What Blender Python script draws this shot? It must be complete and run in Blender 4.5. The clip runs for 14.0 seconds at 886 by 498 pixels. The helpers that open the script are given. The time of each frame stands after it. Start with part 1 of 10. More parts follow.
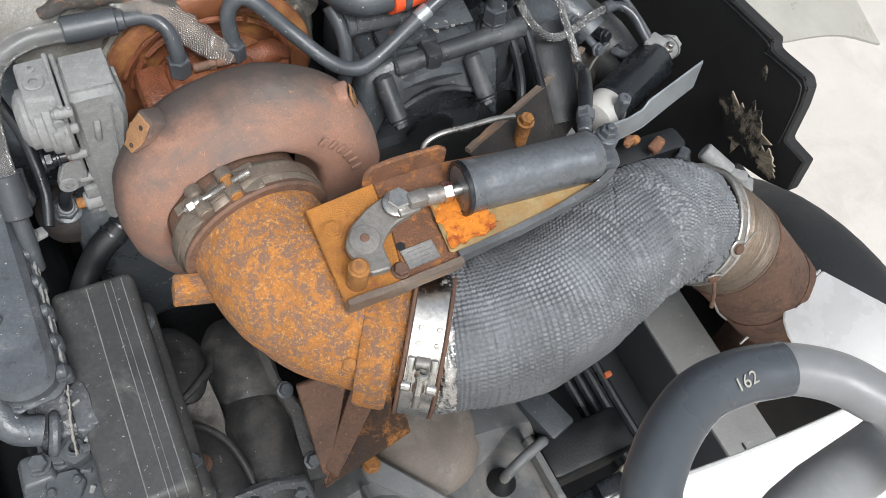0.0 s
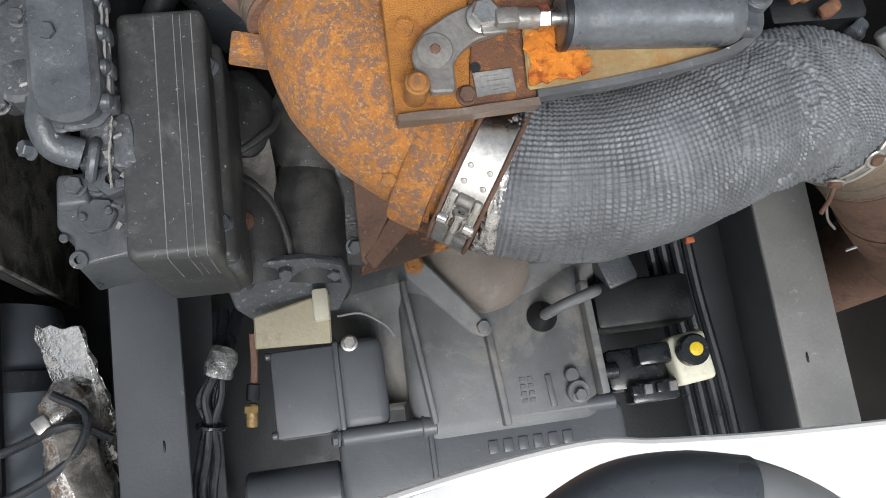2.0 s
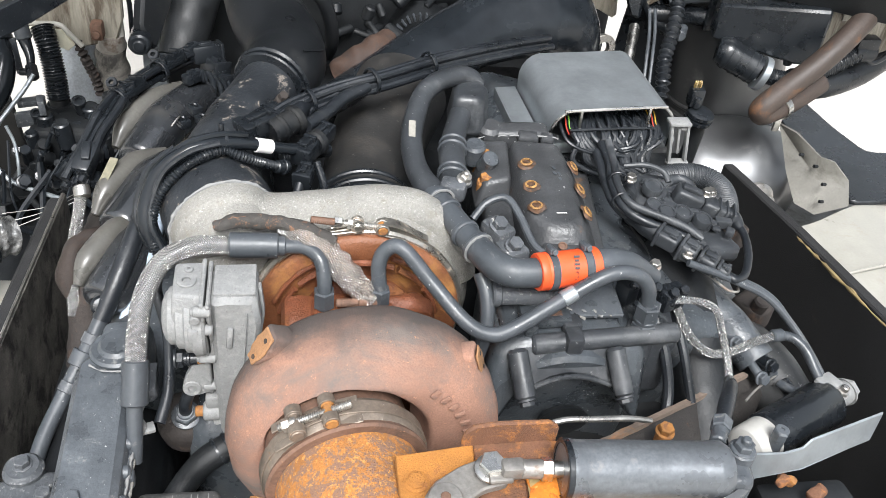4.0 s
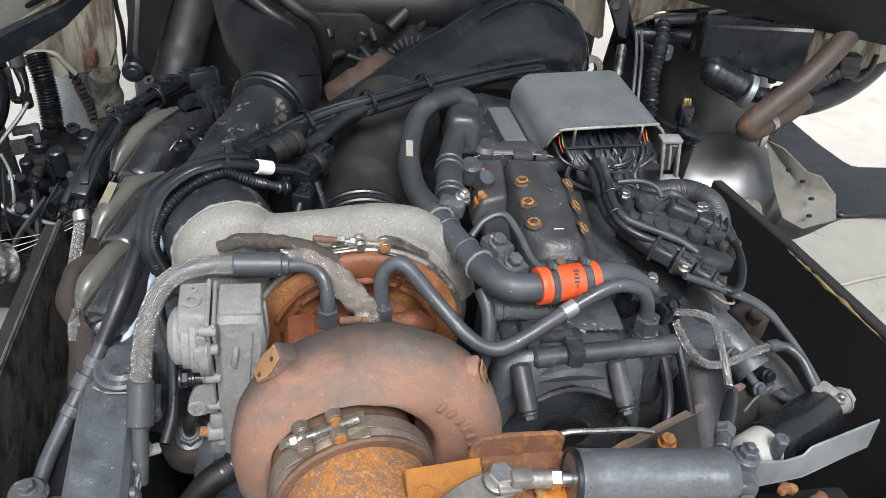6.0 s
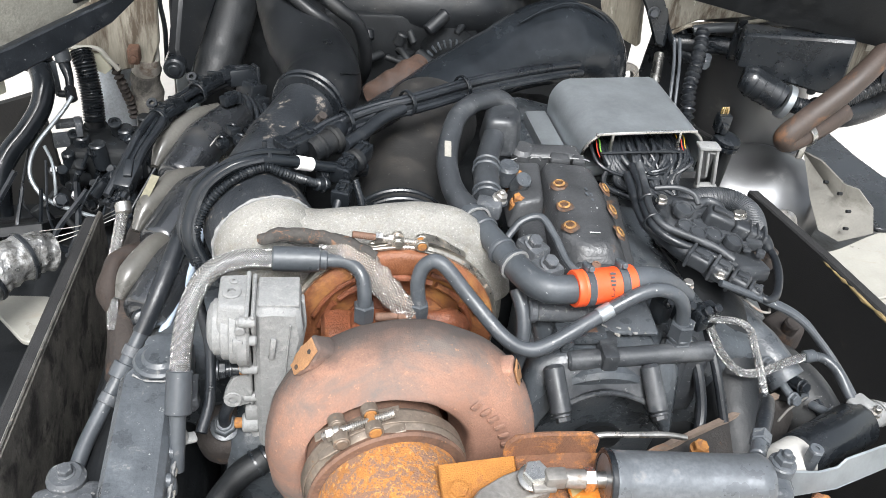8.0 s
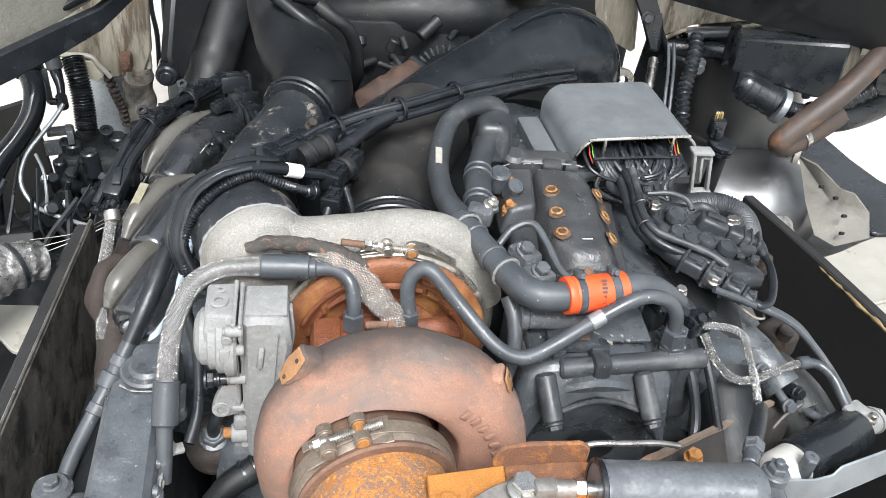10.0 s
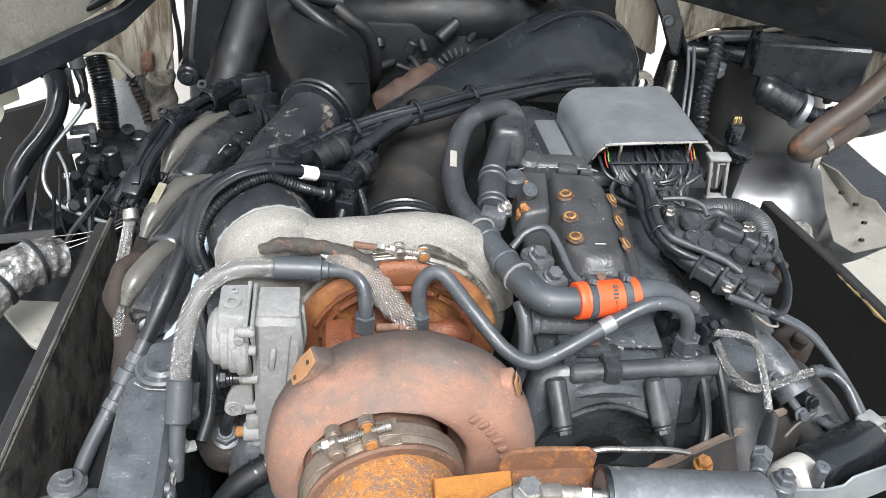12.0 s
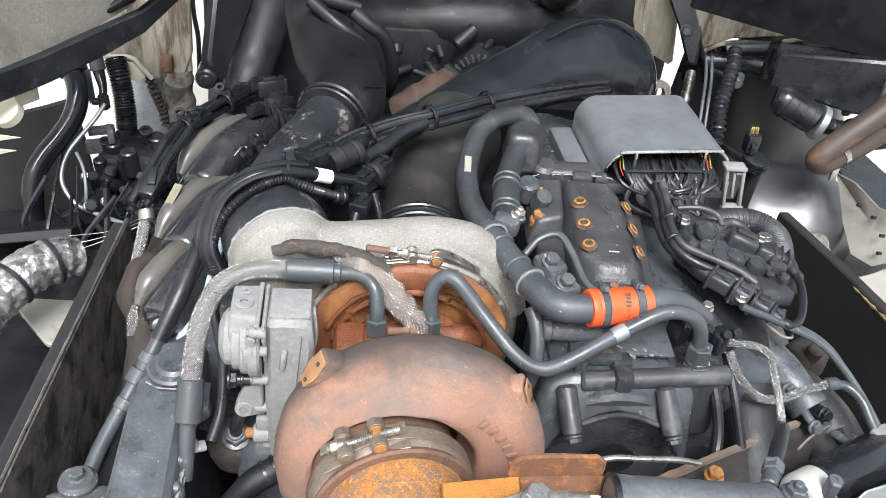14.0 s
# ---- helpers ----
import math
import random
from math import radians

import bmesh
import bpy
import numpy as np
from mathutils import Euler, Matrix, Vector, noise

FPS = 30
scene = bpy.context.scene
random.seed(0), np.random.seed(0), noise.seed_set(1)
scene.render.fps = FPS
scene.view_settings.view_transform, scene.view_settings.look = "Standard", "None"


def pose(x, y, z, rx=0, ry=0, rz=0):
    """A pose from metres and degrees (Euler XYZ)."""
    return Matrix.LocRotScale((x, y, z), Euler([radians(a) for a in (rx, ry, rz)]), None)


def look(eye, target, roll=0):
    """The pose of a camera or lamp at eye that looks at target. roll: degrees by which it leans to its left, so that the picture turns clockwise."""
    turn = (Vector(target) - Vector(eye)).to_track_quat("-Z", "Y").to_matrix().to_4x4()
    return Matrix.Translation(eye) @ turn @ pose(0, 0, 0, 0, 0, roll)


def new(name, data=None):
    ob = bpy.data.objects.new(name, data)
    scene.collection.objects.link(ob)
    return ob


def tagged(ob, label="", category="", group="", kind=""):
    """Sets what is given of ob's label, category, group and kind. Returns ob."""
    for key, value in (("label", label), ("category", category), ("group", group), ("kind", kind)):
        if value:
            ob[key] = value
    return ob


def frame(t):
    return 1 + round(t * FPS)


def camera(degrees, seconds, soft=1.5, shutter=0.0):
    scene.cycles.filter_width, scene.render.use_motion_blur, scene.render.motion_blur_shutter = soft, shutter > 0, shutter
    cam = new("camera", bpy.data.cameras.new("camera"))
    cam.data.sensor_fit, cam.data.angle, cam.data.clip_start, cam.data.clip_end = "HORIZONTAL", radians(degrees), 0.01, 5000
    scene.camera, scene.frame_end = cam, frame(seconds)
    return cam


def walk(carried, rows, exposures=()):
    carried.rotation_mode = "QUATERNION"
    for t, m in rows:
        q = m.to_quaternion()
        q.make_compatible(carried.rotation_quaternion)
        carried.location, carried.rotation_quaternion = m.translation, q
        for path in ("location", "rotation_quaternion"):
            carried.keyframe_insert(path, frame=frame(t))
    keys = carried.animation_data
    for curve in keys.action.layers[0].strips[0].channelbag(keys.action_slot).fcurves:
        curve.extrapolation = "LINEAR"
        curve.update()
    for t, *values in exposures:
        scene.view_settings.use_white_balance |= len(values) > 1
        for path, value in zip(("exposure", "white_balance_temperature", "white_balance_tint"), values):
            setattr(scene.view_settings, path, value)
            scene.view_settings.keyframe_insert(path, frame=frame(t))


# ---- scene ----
cam = camera(54.2, 14.0, soft=0.74)
PATH = [
    (0, (0.021, 0.011, 2.199), (0.669, 0.844, 0.5), 14.4),
    (0.5, (0.097, 0.061, 2.173), (0.602, 0.778, 0.375), 15.7),
    (1, (0.101, 0.071, 2.155), (0.429, 0.77, 0.311), 15.8),
    (1.5, (0.119, 0.091, 2.179), (0.381, 0.513, 0.242), 24.4),
    (1.8, (0.124, 0.091, 2.18), (0.374, 0.468, 0.232), 26.2),
    (2, (0.123, 0.083, 2.153), (0.373, 0.503, 0.214), 23.4),
    (2.5, (0.128, 0.066, 2.139), (0.405, 0.818, 0.307), 13.8),
    (3, (0.131, 0.048, 2.116), (0.438, 1.17, 0.489), 9.6),
    (3.3, (0.124, 0.003, 2.116), (0.441, 1.321, 0.646), 7.9),
    (3.5, (0.113, -0.02, 2.126), (0.446, 1.408, 0.765), 7.6),
    (3.7, (0.104, -0.032, 2.133), (0.446, 1.464, 0.851), 7.4),
    (6, (0.074, -0.052, 2.131), (0.457, 1.495, 0.923), 7.0),
    (6.5, (0.075, -0.053, 2.13), (0.468, 1.486, 0.915), 7.1),
    (7, (0.079, -0.058, 2.13), (0.434, 1.492, 0.917), 6.9),
    (7.5, (0.07, -0.057, 2.128), (0.415, 1.498, 0.919), 7.1),
    (8, (0.059, -0.06, 2.126), (0.385, 1.505, 0.925), 7.3),
    (10.5, (0.073, -0.05, 2.123), (0.403, 1.523, 0.933), 6.9),
    (11, (0.07, -0.048, 2.124), (0.408, 1.524, 0.935), 6.8),
    (11.5, (0.08, -0.049, 2.13), (0.412, 1.523, 0.938), 6.7),
    (12, (0.082, -0.055, 2.132), (0.359, 1.522, 0.934), 6.7),
    (12.5, (0.083, -0.054, 2.126), (0.341, 1.526, 0.927), 6.7),
    (13, (0.088, -0.054, 2.125), (0.338, 1.528, 0.928), 7.2),
    (13.5, (0.097, -0.051, 2.129), (0.339, 1.534, 0.933), 7.0),
    (14, (0.085, -0.057, 2.129), (0.327, 1.534, 0.942), 6.9),
]
EXPOSURES = [(0, 0.55), (0.5, 0.55), (1, 1.02), (1.5, 0.67), (2, 0.28), (2.5, 1.07), (3, 1.26), (3.5, 1.23), (6, 0.65), (6.5, 0.9), (7, 1.2), (7.5, 1.36), (8, 1.25), (10.5, 1.21), (11, 1.15), (11.5, 1.1), (12, 1.15), (12.5, 1.21), (14, 1.2)]
walk(cam, [(t, look(eye, target, roll)) for t, eye, target, roll in PATH], EXPOSURES)

# ---- light ----
world = bpy.data.worlds.new("sky")
scene.world = world
world.use_nodes = True
wn, wl = world.node_tree.nodes, world.node_tree.links
sky = wn.new("ShaderNodeTexSky")
sky.sky_type, sky.sun_disc = "NISHITA", False
sky.sun_elevation, sky.sun_rotation = radians(52), radians(200)
sky.air_density, sky.dust_density = 1.6, 3.0
grey = wn.new("ShaderNodeHueSaturation")
grey.inputs["Saturation"].default_value = 0.35
wl.new(sky.outputs[0], grey.inputs["Color"])
wl.new(grey.outputs[0], wn["Background"].inputs["Color"])
wn["Background"].inputs["Strength"].default_value = 0.12
sun = new("sun", bpy.data.lights.new("sun", "SUN"))
sun.data.energy, sun.data.angle, sun.data.color = 2.6, radians(25), (0.97, 0.985, 1.0)
sun.matrix_world = look((0.2, -2.2, 5.5), (0.25, 0.6, 1.3))

# ---- materials ----


def ramp(nt, src, stops):
    r = nt.nodes.new("ShaderNodeValToRGB")
    el = r.color_ramp.elements
    while len(el) < len(stops):
        el.new(0.5)
    for e, (p, c) in zip(el, stops):
        e.position = p
        e.color = (c, c, c, 1) if isinstance(c, (int, float)) else (*c, 1)
    nt.links.new(src, r.inputs[0])
    return r.outputs[0]


def grain(nt, scale, detail=4, rough=0.6, coord="Object", stretch=(1, 1, 1), warp=0.0):
    tc = nt.nodes.new("ShaderNodeTexCoord")
    mp = nt.nodes.new("ShaderNodeMapping")
    mp.inputs["Scale"].default_value = stretch
    nt.links.new(tc.outputs[coord], mp.inputs[0])
    n = nt.nodes.new("ShaderNodeTexNoise")
    n.inputs["Scale"].default_value, n.inputs["Detail"].default_value, n.inputs["Roughness"].default_value = scale, detail, rough
    n.inputs["Distortion"].default_value = warp
    nt.links.new(mp.outputs[0], n.inputs["Vector"])
    return n.outputs["Fac"]


def mixed(nt, fac, a, b):
    m = nt.nodes.new("ShaderNodeMix")
    m.data_type = "RGBA"
    nt.links.new(fac, m.inputs[0])
    for socket, v in ((m.inputs[6], a), (m.inputs[7], b)):
        if isinstance(v, tuple):
            socket.default_value = (*v, 1)
        else:
            nt.links.new(v, socket)
    return m.outputs[2]


def bumped(nt, bsdf, height, strength, distance=0.002):
    b = nt.nodes.new("ShaderNodeBump")
    b.inputs["Strength"].default_value, b.inputs["Distance"].default_value = strength, distance
    nt.links.new(height, b.inputs["Height"])
    nt.links.new(b.outputs[0], bsdf.inputs["Normal"])


def surface(name, base, rough=0.5, metal=0.0, vary=0.25, scale=18, fine=220, bump=0.25, dirt=None, dirt_at=(0.55, 0.7), dirt_scale=25, dirt_rough=0.85, rough_vary=0.15, coat=0.0, dirt_noise=0.65, specks=None, grit=0.55):
    """A node material: a base colour that varies at two scales, patches of a second colour, and fine relief."""
    m = bpy.data.materials.new(name)
    m.use_nodes = True
    nt = m.node_tree
    bsdf = nt.nodes["Principled BSDF"]
    big, small = grain(nt, scale), grain(nt, fine, 3)
    lo, hi = (tuple(min(1, c * k) for c in base) for k in (1 - vary, 1 + vary))
    col = ramp(nt, big, [(0.3, lo), (0.7, hi)])
    col = mixed(nt, ramp(nt, small, [(0.35, 0.0), (0.68, grit)]), col, tuple(c * 0.6 for c in base))
    rg = ramp(nt, big, [(0.3, max(0.05, rough - rough_vary)), (0.7, min(1, rough + rough_vary))])
    if dirt:
        where = ramp(nt, grain(nt, dirt_scale, 10, dirt_noise, warp=0.4), [(dirt_at[0], 0.0), (dirt_at[1], 1.0)])
        col = mixed(nt, where, col, dirt)
        rg = mixed(nt, where, rg, (dirt_rough,) * 3)
        if metal:
            inv = ramp(nt, where, [(0.0, metal), (1.0, 0.0)])
            nt.links.new(inv, bsdf.inputs["Metallic"])
    elif metal:
        bsdf.inputs["Metallic"].default_value = metal
    if specks:
        colour, at, size = specks
        dots = ramp(nt, grain(nt, size, 5, 0.75), [(at[0], 0.0), (at[1], 1.0)])
        col = mixed(nt, dots, col, colour)
    nt.links.new(col, bsdf.inputs["Base Color"])
    nt.links.new(rg, bsdf.inputs["Roughness"])
    bsdf.inputs["Coat Weight"].default_value = coat
    if bump:
        bumped(nt, bsdf, small, bump)
    return m


def braid(name, light, dark, pitch, metal=1.0, rough=0.3):
    """Woven wire along a hose: crossing diagonal strands."""
    m = bpy.data.materials.new(name)
    m.use_nodes = True
    nt = m.node_tree
    bsdf = nt.nodes["Principled BSDF"]
    tc = nt.nodes.new("ShaderNodeTexCoord")
    outs = []
    for turn in (40, -40):
        mp = nt.nodes.new("ShaderNodeMapping")
        mp.inputs["Rotation"].default_value = (0, 0, radians(turn))
        nt.links.new(tc.outputs["UV"], mp.inputs[0])
        w = nt.nodes.new("ShaderNodeTexWave")
        w.inputs["Scale"].default_value = 0.314 / pitch
        w.inputs["Distortion"].default_value = 0.6
        nt.links.new(mp.outputs[0], w.inputs["Vector"])
        outs.append(w.outputs["Fac"])
    mx = nt.nodes.new("ShaderNodeMath")
    mx.operation = "MULTIPLY"
    nt.links.new(outs[0], mx.inputs[0])
    nt.links.new(outs[1], mx.inputs[1])
    nt.links.new(ramp(nt, mx.outputs[0], [(0.02, dark), (0.22, light)]), bsdf.inputs["Base Color"])
    bsdf.inputs["Metallic"].default_value, bsdf.inputs["Roughness"].default_value = metal, rough
    bumped(nt, bsdf, mx.outputs[0], 0.8)
    return m


BLACK = surface("black_engine_paint", (0.05, 0.057, 0.064), 0.3, vary=0.4, scale=14, dirt=(0.105, 0.108, 0.109), dirt_at=(0.54, 0.78), dirt_scale=18, bump=0.3, specks=((0.4, 0.4, 0.39), (0.65, 0.675), 120))
BLACK_WORN = surface("worn_engine_paint", (0.078, 0.087, 0.097), 0.36, vary=0.4, scale=20, dirt=(0.2, 0.2, 0.195), dirt_at=(0.6, 0.68), dirt_scale=40, dirt_noise=0.78, bump=0.35, specks=((0.42, 0.42, 0.41), (0.65, 0.675), 110))
FLAKED = surface("flaking_engine_paint", (0.08, 0.086, 0.094), 0.42, vary=0.3, dirt=(0.45, 0.44, 0.42), dirt_at=(0.62, 0.65), dirt_scale=30, dirt_noise=0.78, bump=0.5, specks=((0.2, 0.2, 0.2), (0.58, 0.64), 120))
DARK = surface("sooty_black_metal", (0.0055, 0.0068, 0.0082), 0.55, vary=0.5, dirt=(0.02, 0.0212, 0.0225), dirt_at=(0.55, 0.8))
PLASTIC = surface("black_plastic", (0.0118, 0.0142, 0.0172), 0.28, vary=0.35, dirt=(0.042, 0.045, 0.048), dirt_at=(0.58, 0.85), dirt_scale=14, bump=0.12, specks=((0.2, 0.2, 0.195), (0.66, 0.7), 240))
SATIN = surface("satin_black_duct", (0.0105, 0.0118, 0.0135), 0.42, vary=0.3, scale=8, dirt=(0.034, 0.033, 0.031), dirt_at=(0.52, 0.8), dirt_scale=10, dirt_noise=0.7, bump=0.12, specks=((0.17, 0.165, 0.155), (0.66, 0.7), 160), grit=0.3)
GLOSS = surface("glossy_black_cover", (0.0125, 0.015, 0.018), 0.17, vary=0.3, dirt=(0.03, 0.0305, 0.03), dirt_at=(0.6, 0.9), dirt_scale=9, bump=0.03, grit=0.15)
RUBBER = surface("black_rubber", (0.0135, 0.016, 0.0195), 0.36, vary=0.35, dirt=(0.05, 0.0525, 0.0545), dirt_at=(0.58, 0.8), dirt_scale=30, bump=0.2, specks=((0.24, 0.24, 0.235), (0.65, 0.69), 240))
DUSTY = surface("dusty_black_plastic", (0.034, 0.0375, 0.042), 0.42, vary=0.35, scale=16, dirt=(0.11, 0.114, 0.118), dirt_at=(0.52, 0.78), dirt_scale=22, dirt_noise=0.7, bump=0.15, specks=((0.3, 0.3, 0.295), (0.65, 0.68), 170), grit=0.35)
BLOCK = surface("scuffed_block_paint", (0.055, 0.0565, 0.057), 0.45, vary=0.3, scale=10, dirt=(0.115, 0.113, 0.108), dirt_at=(0.52, 0.7), dirt_scale=16, dirt_noise=0.75, bump=0.2, specks=((0.34, 0.33, 0.32), (0.645, 0.67), 150))
HOSE_GREY = surface("grey_black_pipe", (0.056, 0.063, 0.071), 0.4, vary=0.25, dirt=(0.15, 0.15, 0.15), dirt_at=(0.6, 0.72), dirt_scale=50, dirt_noise=0.75, bump=0.15, specks=((0.5, 0.5, 0.49), (0.665, 0.685), 130), grit=0.3)
CAST = surface("cast_aluminium", (0.27, 0.262, 0.24), 0.65, metal=0.12, vary=0.15, scale=25, fine=420, bump=0.9, dirt=(0.21, 0.195, 0.165), dirt_at=(0.53, 0.66), dirt_scale=60, dirt_noise=0.75, specks=((0.42, 0.41, 0.385), (0.58, 0.64), 380))
CAST_DULL = surface("weathered_aluminium", (0.225, 0.228, 0.226), 0.65, metal=0.1, vary=0.12, scale=30, fine=300, bump=0.45, dirt=(0.265, 0.265, 0.258), dirt_at=(0.5, 0.62), dirt_scale=150, dirt_noise=0.7, specks=((0.14, 0.14, 0.14), (0.62, 0.67), 300), grit=0.35)
MANIFOLD = surface("sooty_manifold_iron", (0.03, 0.024, 0.021), 0.8, vary=0.4, scale=16, dirt=(0.13, 0.075, 0.05), dirt_at=(0.55, 0.7), dirt_scale=20, dirt_noise=0.72, bump=0.6)
STEEL = surface("worn_steel", (0.5, 0.48, 0.45), 0.35, metal=0.9, vary=0.25, dirt=(0.22, 0.13, 0.08), dirt_at=(0.6, 0.75), dirt_scale=60, bump=0.15)
BRIGHT = surface("stainless_steel", (0.62, 0.61, 0.58), 0.3, metal=1.0, vary=0.15, dirt=(0.4, 0.33, 0.26), dirt_at=(0.62, 0.8), dirt_scale=50, bump=0.1)
ZINC = surface("galvanised_sheet", (0.36, 0.39, 0.41), 0.42, metal=0.7, vary=0.13, scale=34, rough_vary=0.06, bump=0.05, specks=((0.12, 0.12, 0.12), (0.72, 0.75), 160), grit=0.12)
LEVER = surface("dull_lever_steel", (0.3, 0.285, 0.265), 0.5, metal=0.6, vary=0.25, dirt=(0.17, 0.1, 0.06), dirt_at=(0.58, 0.72), dirt_scale=50)
RUST = surface("orange_rust", (0.44, 0.178, 0.043), 0.9, vary=0.35, scale=45, fine=420, bump=1.0, grit=0.7, dirt=(0.205, 0.118, 0.08), dirt_at=(0.485, 0.525), dirt_scale=70, dirt_noise=0.8, specks=((0.5, 0.25, 0.07), (0.56, 0.6), 260))
RUST_PLATE = surface("even_orange_rust", (0.4, 0.165, 0.035), 0.9, vary=0.35, scale=20, fine=600, bump=0.8, dirt=(0.2, 0.075, 0.035), dirt_at=(0.54, 0.66), dirt_scale=30, dirt_noise=0.75, specks=((0.5, 0.26, 0.08), (0.62, 0.7), 500))
RUST_SCROLL = surface("brown_heat_rust", (0.31, 0.168, 0.118), 0.85, vary=0.3, scale=11, fine=500, bump=0.4, dirt=(0.15, 0.122, 0.108), dirt_at=(0.46, 0.64), dirt_scale=9, dirt_noise=0.7, specks=((0.4, 0.21, 0.13), (0.62, 0.66), 130))
RUST_RED = surface("red_brown_rust", (0.17, 0.055, 0.025), 0.45, vary=0.5, scale=25, fine=350, bump=0.9, dirt=(0.25, 0.1, 0.035), dirt_at=(0.54, 0.64), dirt_scale=24, dirt_noise=0.75)
RUST_DULL = surface("dull_rusty_pipe", (0.165, 0.092, 0.062), 0.75, metal=0.1, vary=0.3, scale=14, dirt=(0.085, 0.052, 0.038), dirt_at=(0.5, 0.62), dirt_noise=0.78, specks=((0.33, 0.17, 0.09), (0.62, 0.68), 160))
RUST_BOLT = surface("rusty_bolt", (0.34, 0.15, 0.04), 0.8, vary=0.35, scale=60, dirt=(0.2, 0.09, 0.04), dirt_at=(0.5, 0.6), dirt_scale=120, bump=0.5)
YELLOW = surface("yellowed_metal", (0.33, 0.245, 0.115), 0.55, vary=0.25, scale=24, dirt=(0.3, 0.13, 0.03), dirt_at=(0.5, 0.7), dirt_scale=16, dirt_noise=0.72)
ORANGE = surface("orange_silicone", (0.72, 0.085, 0.022), 0.45, vary=0.12, scale=30, bump=0.1, grit=0.2)
FOIL = surface("grey_heat_foil", (0.195, 0.206, 0.218), 0.5, metal=0.25, vary=0.35, scale=14, fine=260, bump=0.2, dirt=(0.095, 0.102, 0.11), dirt_at=(0.48, 0.66), dirt_scale=11, dirt_noise=0.7, dirt_rough=0.5, specks=((0.8, 0.79, 0.78), (0.71, 0.72), 120))
SILVER = surface("crumpled_silver_foil", (0.66, 0.65, 0.63), 0.2, metal=1.0, vary=0.15, scale=60, fine=120, bump=1.0, dirt=(0.22, 0.2, 0.18), dirt_at=(0.53, 0.62), dirt_scale=45, dirt_noise=0.75)
CLOTH = surface("crinkled_foil_cloth", (0.4, 0.4, 0.395), 0.33, metal=0.85, vary=0.35, scale=40, fine=170, bump=1.0, dirt=(0.07, 0.067, 0.062), dirt_at=(0.47, 0.62), dirt_scale=38, dirt_noise=0.75)
CREAM = surface("cream_paint", (0.33, 0.32, 0.285), 0.4, vary=0.1, dirt=(0.3, 0.26, 0.2), dirt_at=(0.6, 0.8), dirt_scale=12, bump=0.05, grit=0.15)
WHITE = surface("white_paint", (0.8, 0.79, 0.77), 0.3, vary=0.05, dirt=(0.55, 0.53, 0.5), dirt_at=(0.62, 0.9), dirt_scale=6, bump=0.03, coat=0.3, grit=0.08)
TANK = surface("brushed_grey_plastic", (0.14, 0.142, 0.145), 0.38, metal=0.8, vary=0.16, scale=6, dirt=(0.3, 0.29, 0.28), dirt_at=(0.6, 0.9), dirt_scale=8, bump=0.03, grit=0.06)
FRAME = surface("grey_frame_paint", (0.082, 0.089, 0.098), 0.42, vary=0.15, scale=8, dirt=(0.2, 0.195, 0.19), dirt_at=(0.62, 0.74), dirt_scale=30, dirt_noise=0.75, bump=0.15, grit=0.08)
FRAME_DUST = surface("dusty_frame_paint", (0.235, 0.235, 0.23), 0.6, vary=0.2, scale=8, dirt=(0.4, 0.38, 0.35), dirt_at=(0.6, 0.68), dirt_scale=30, dirt_noise=0.75, bump=0.2, grit=0.2)
GEAR = surface("dusty_gearbox_casting", (0.125, 0.13, 0.133), 0.5, vary=0.35, scale=9, fine=420, bump=0.14, dirt=(0.25, 0.233, 0.21), dirt_at=(0.5, 0.68), dirt_scale=8, dirt_noise=0.7, specks=((0.5, 0.48, 0.46), (0.66, 0.7), 150), grit=0.22)
FELT = surface("black_felt", (0.02, 0.02, 0.021), 0.95, vary=0.4, fine=500, bump=0.6, dirt=(0.06, 0.05, 0.04), dirt_at=(0.66, 0.8), dirt_scale=12)
FELT_BROWN = surface("oily_brown_felt", (0.17, 0.157, 0.138), 0.9, vary=0.6, scale=22, fine=300, bump=1.0, dirt=(0.03, 0.028, 0.025), dirt_at=(0.48, 0.6), dirt_scale=14)
FOAM = surface("yellow_brown_foam", (0.3, 0.22, 0.1), 0.95, vary=0.4, fine=260, bump=1.0)
CREAM_PLASTIC = surface("cream_plastic", (0.6, 0.58, 0.46), 0.4, vary=0.1, dirt=(0.3, 0.28, 0.2), dirt_at=(0.6, 0.8), dirt_scale=20, grit=0.2)
CAP_YELLOW = surface("yellow_plastic", (0.75, 0.55, 0.03), 0.4, vary=0.08)
PAPER = surface("white_sticker", (0.75, 0.74, 0.72), 0.5, vary=0.08, dirt=(0.4, 0.38, 0.35), dirt_at=(0.62, 0.8), bump=0, grit=0.1)
INK = surface("black_ink", (0.02, 0.02, 0.02), 0.6, vary=0.1, bump=0)
SMUDGE = surface("pale_sticker", (0.3, 0.285, 0.25), 0.6, vary=0.2, dirt=(0.2, 0.19, 0.18), dirt_at=(0.55, 0.7), bump=0)
BRASS = surface("brass", (0.36, 0.25, 0.1), 0.45, metal=0.8, vary=0.3, scale=60, dirt=(0.16, 0.1, 0.05), dirt_at=(0.5, 0.65), dirt_scale=60)
GREY_HOSE = surface("smooth_grey_hose", (0.2, 0.205, 0.21), 0.45, vary=0.15, scale=10, dirt=(0.3, 0.29, 0.28), dirt_at=(0.6, 0.85), dirt_scale=10, bump=0.08, grit=0.2)
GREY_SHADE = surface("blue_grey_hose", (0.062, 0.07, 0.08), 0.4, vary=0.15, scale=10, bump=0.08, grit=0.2)
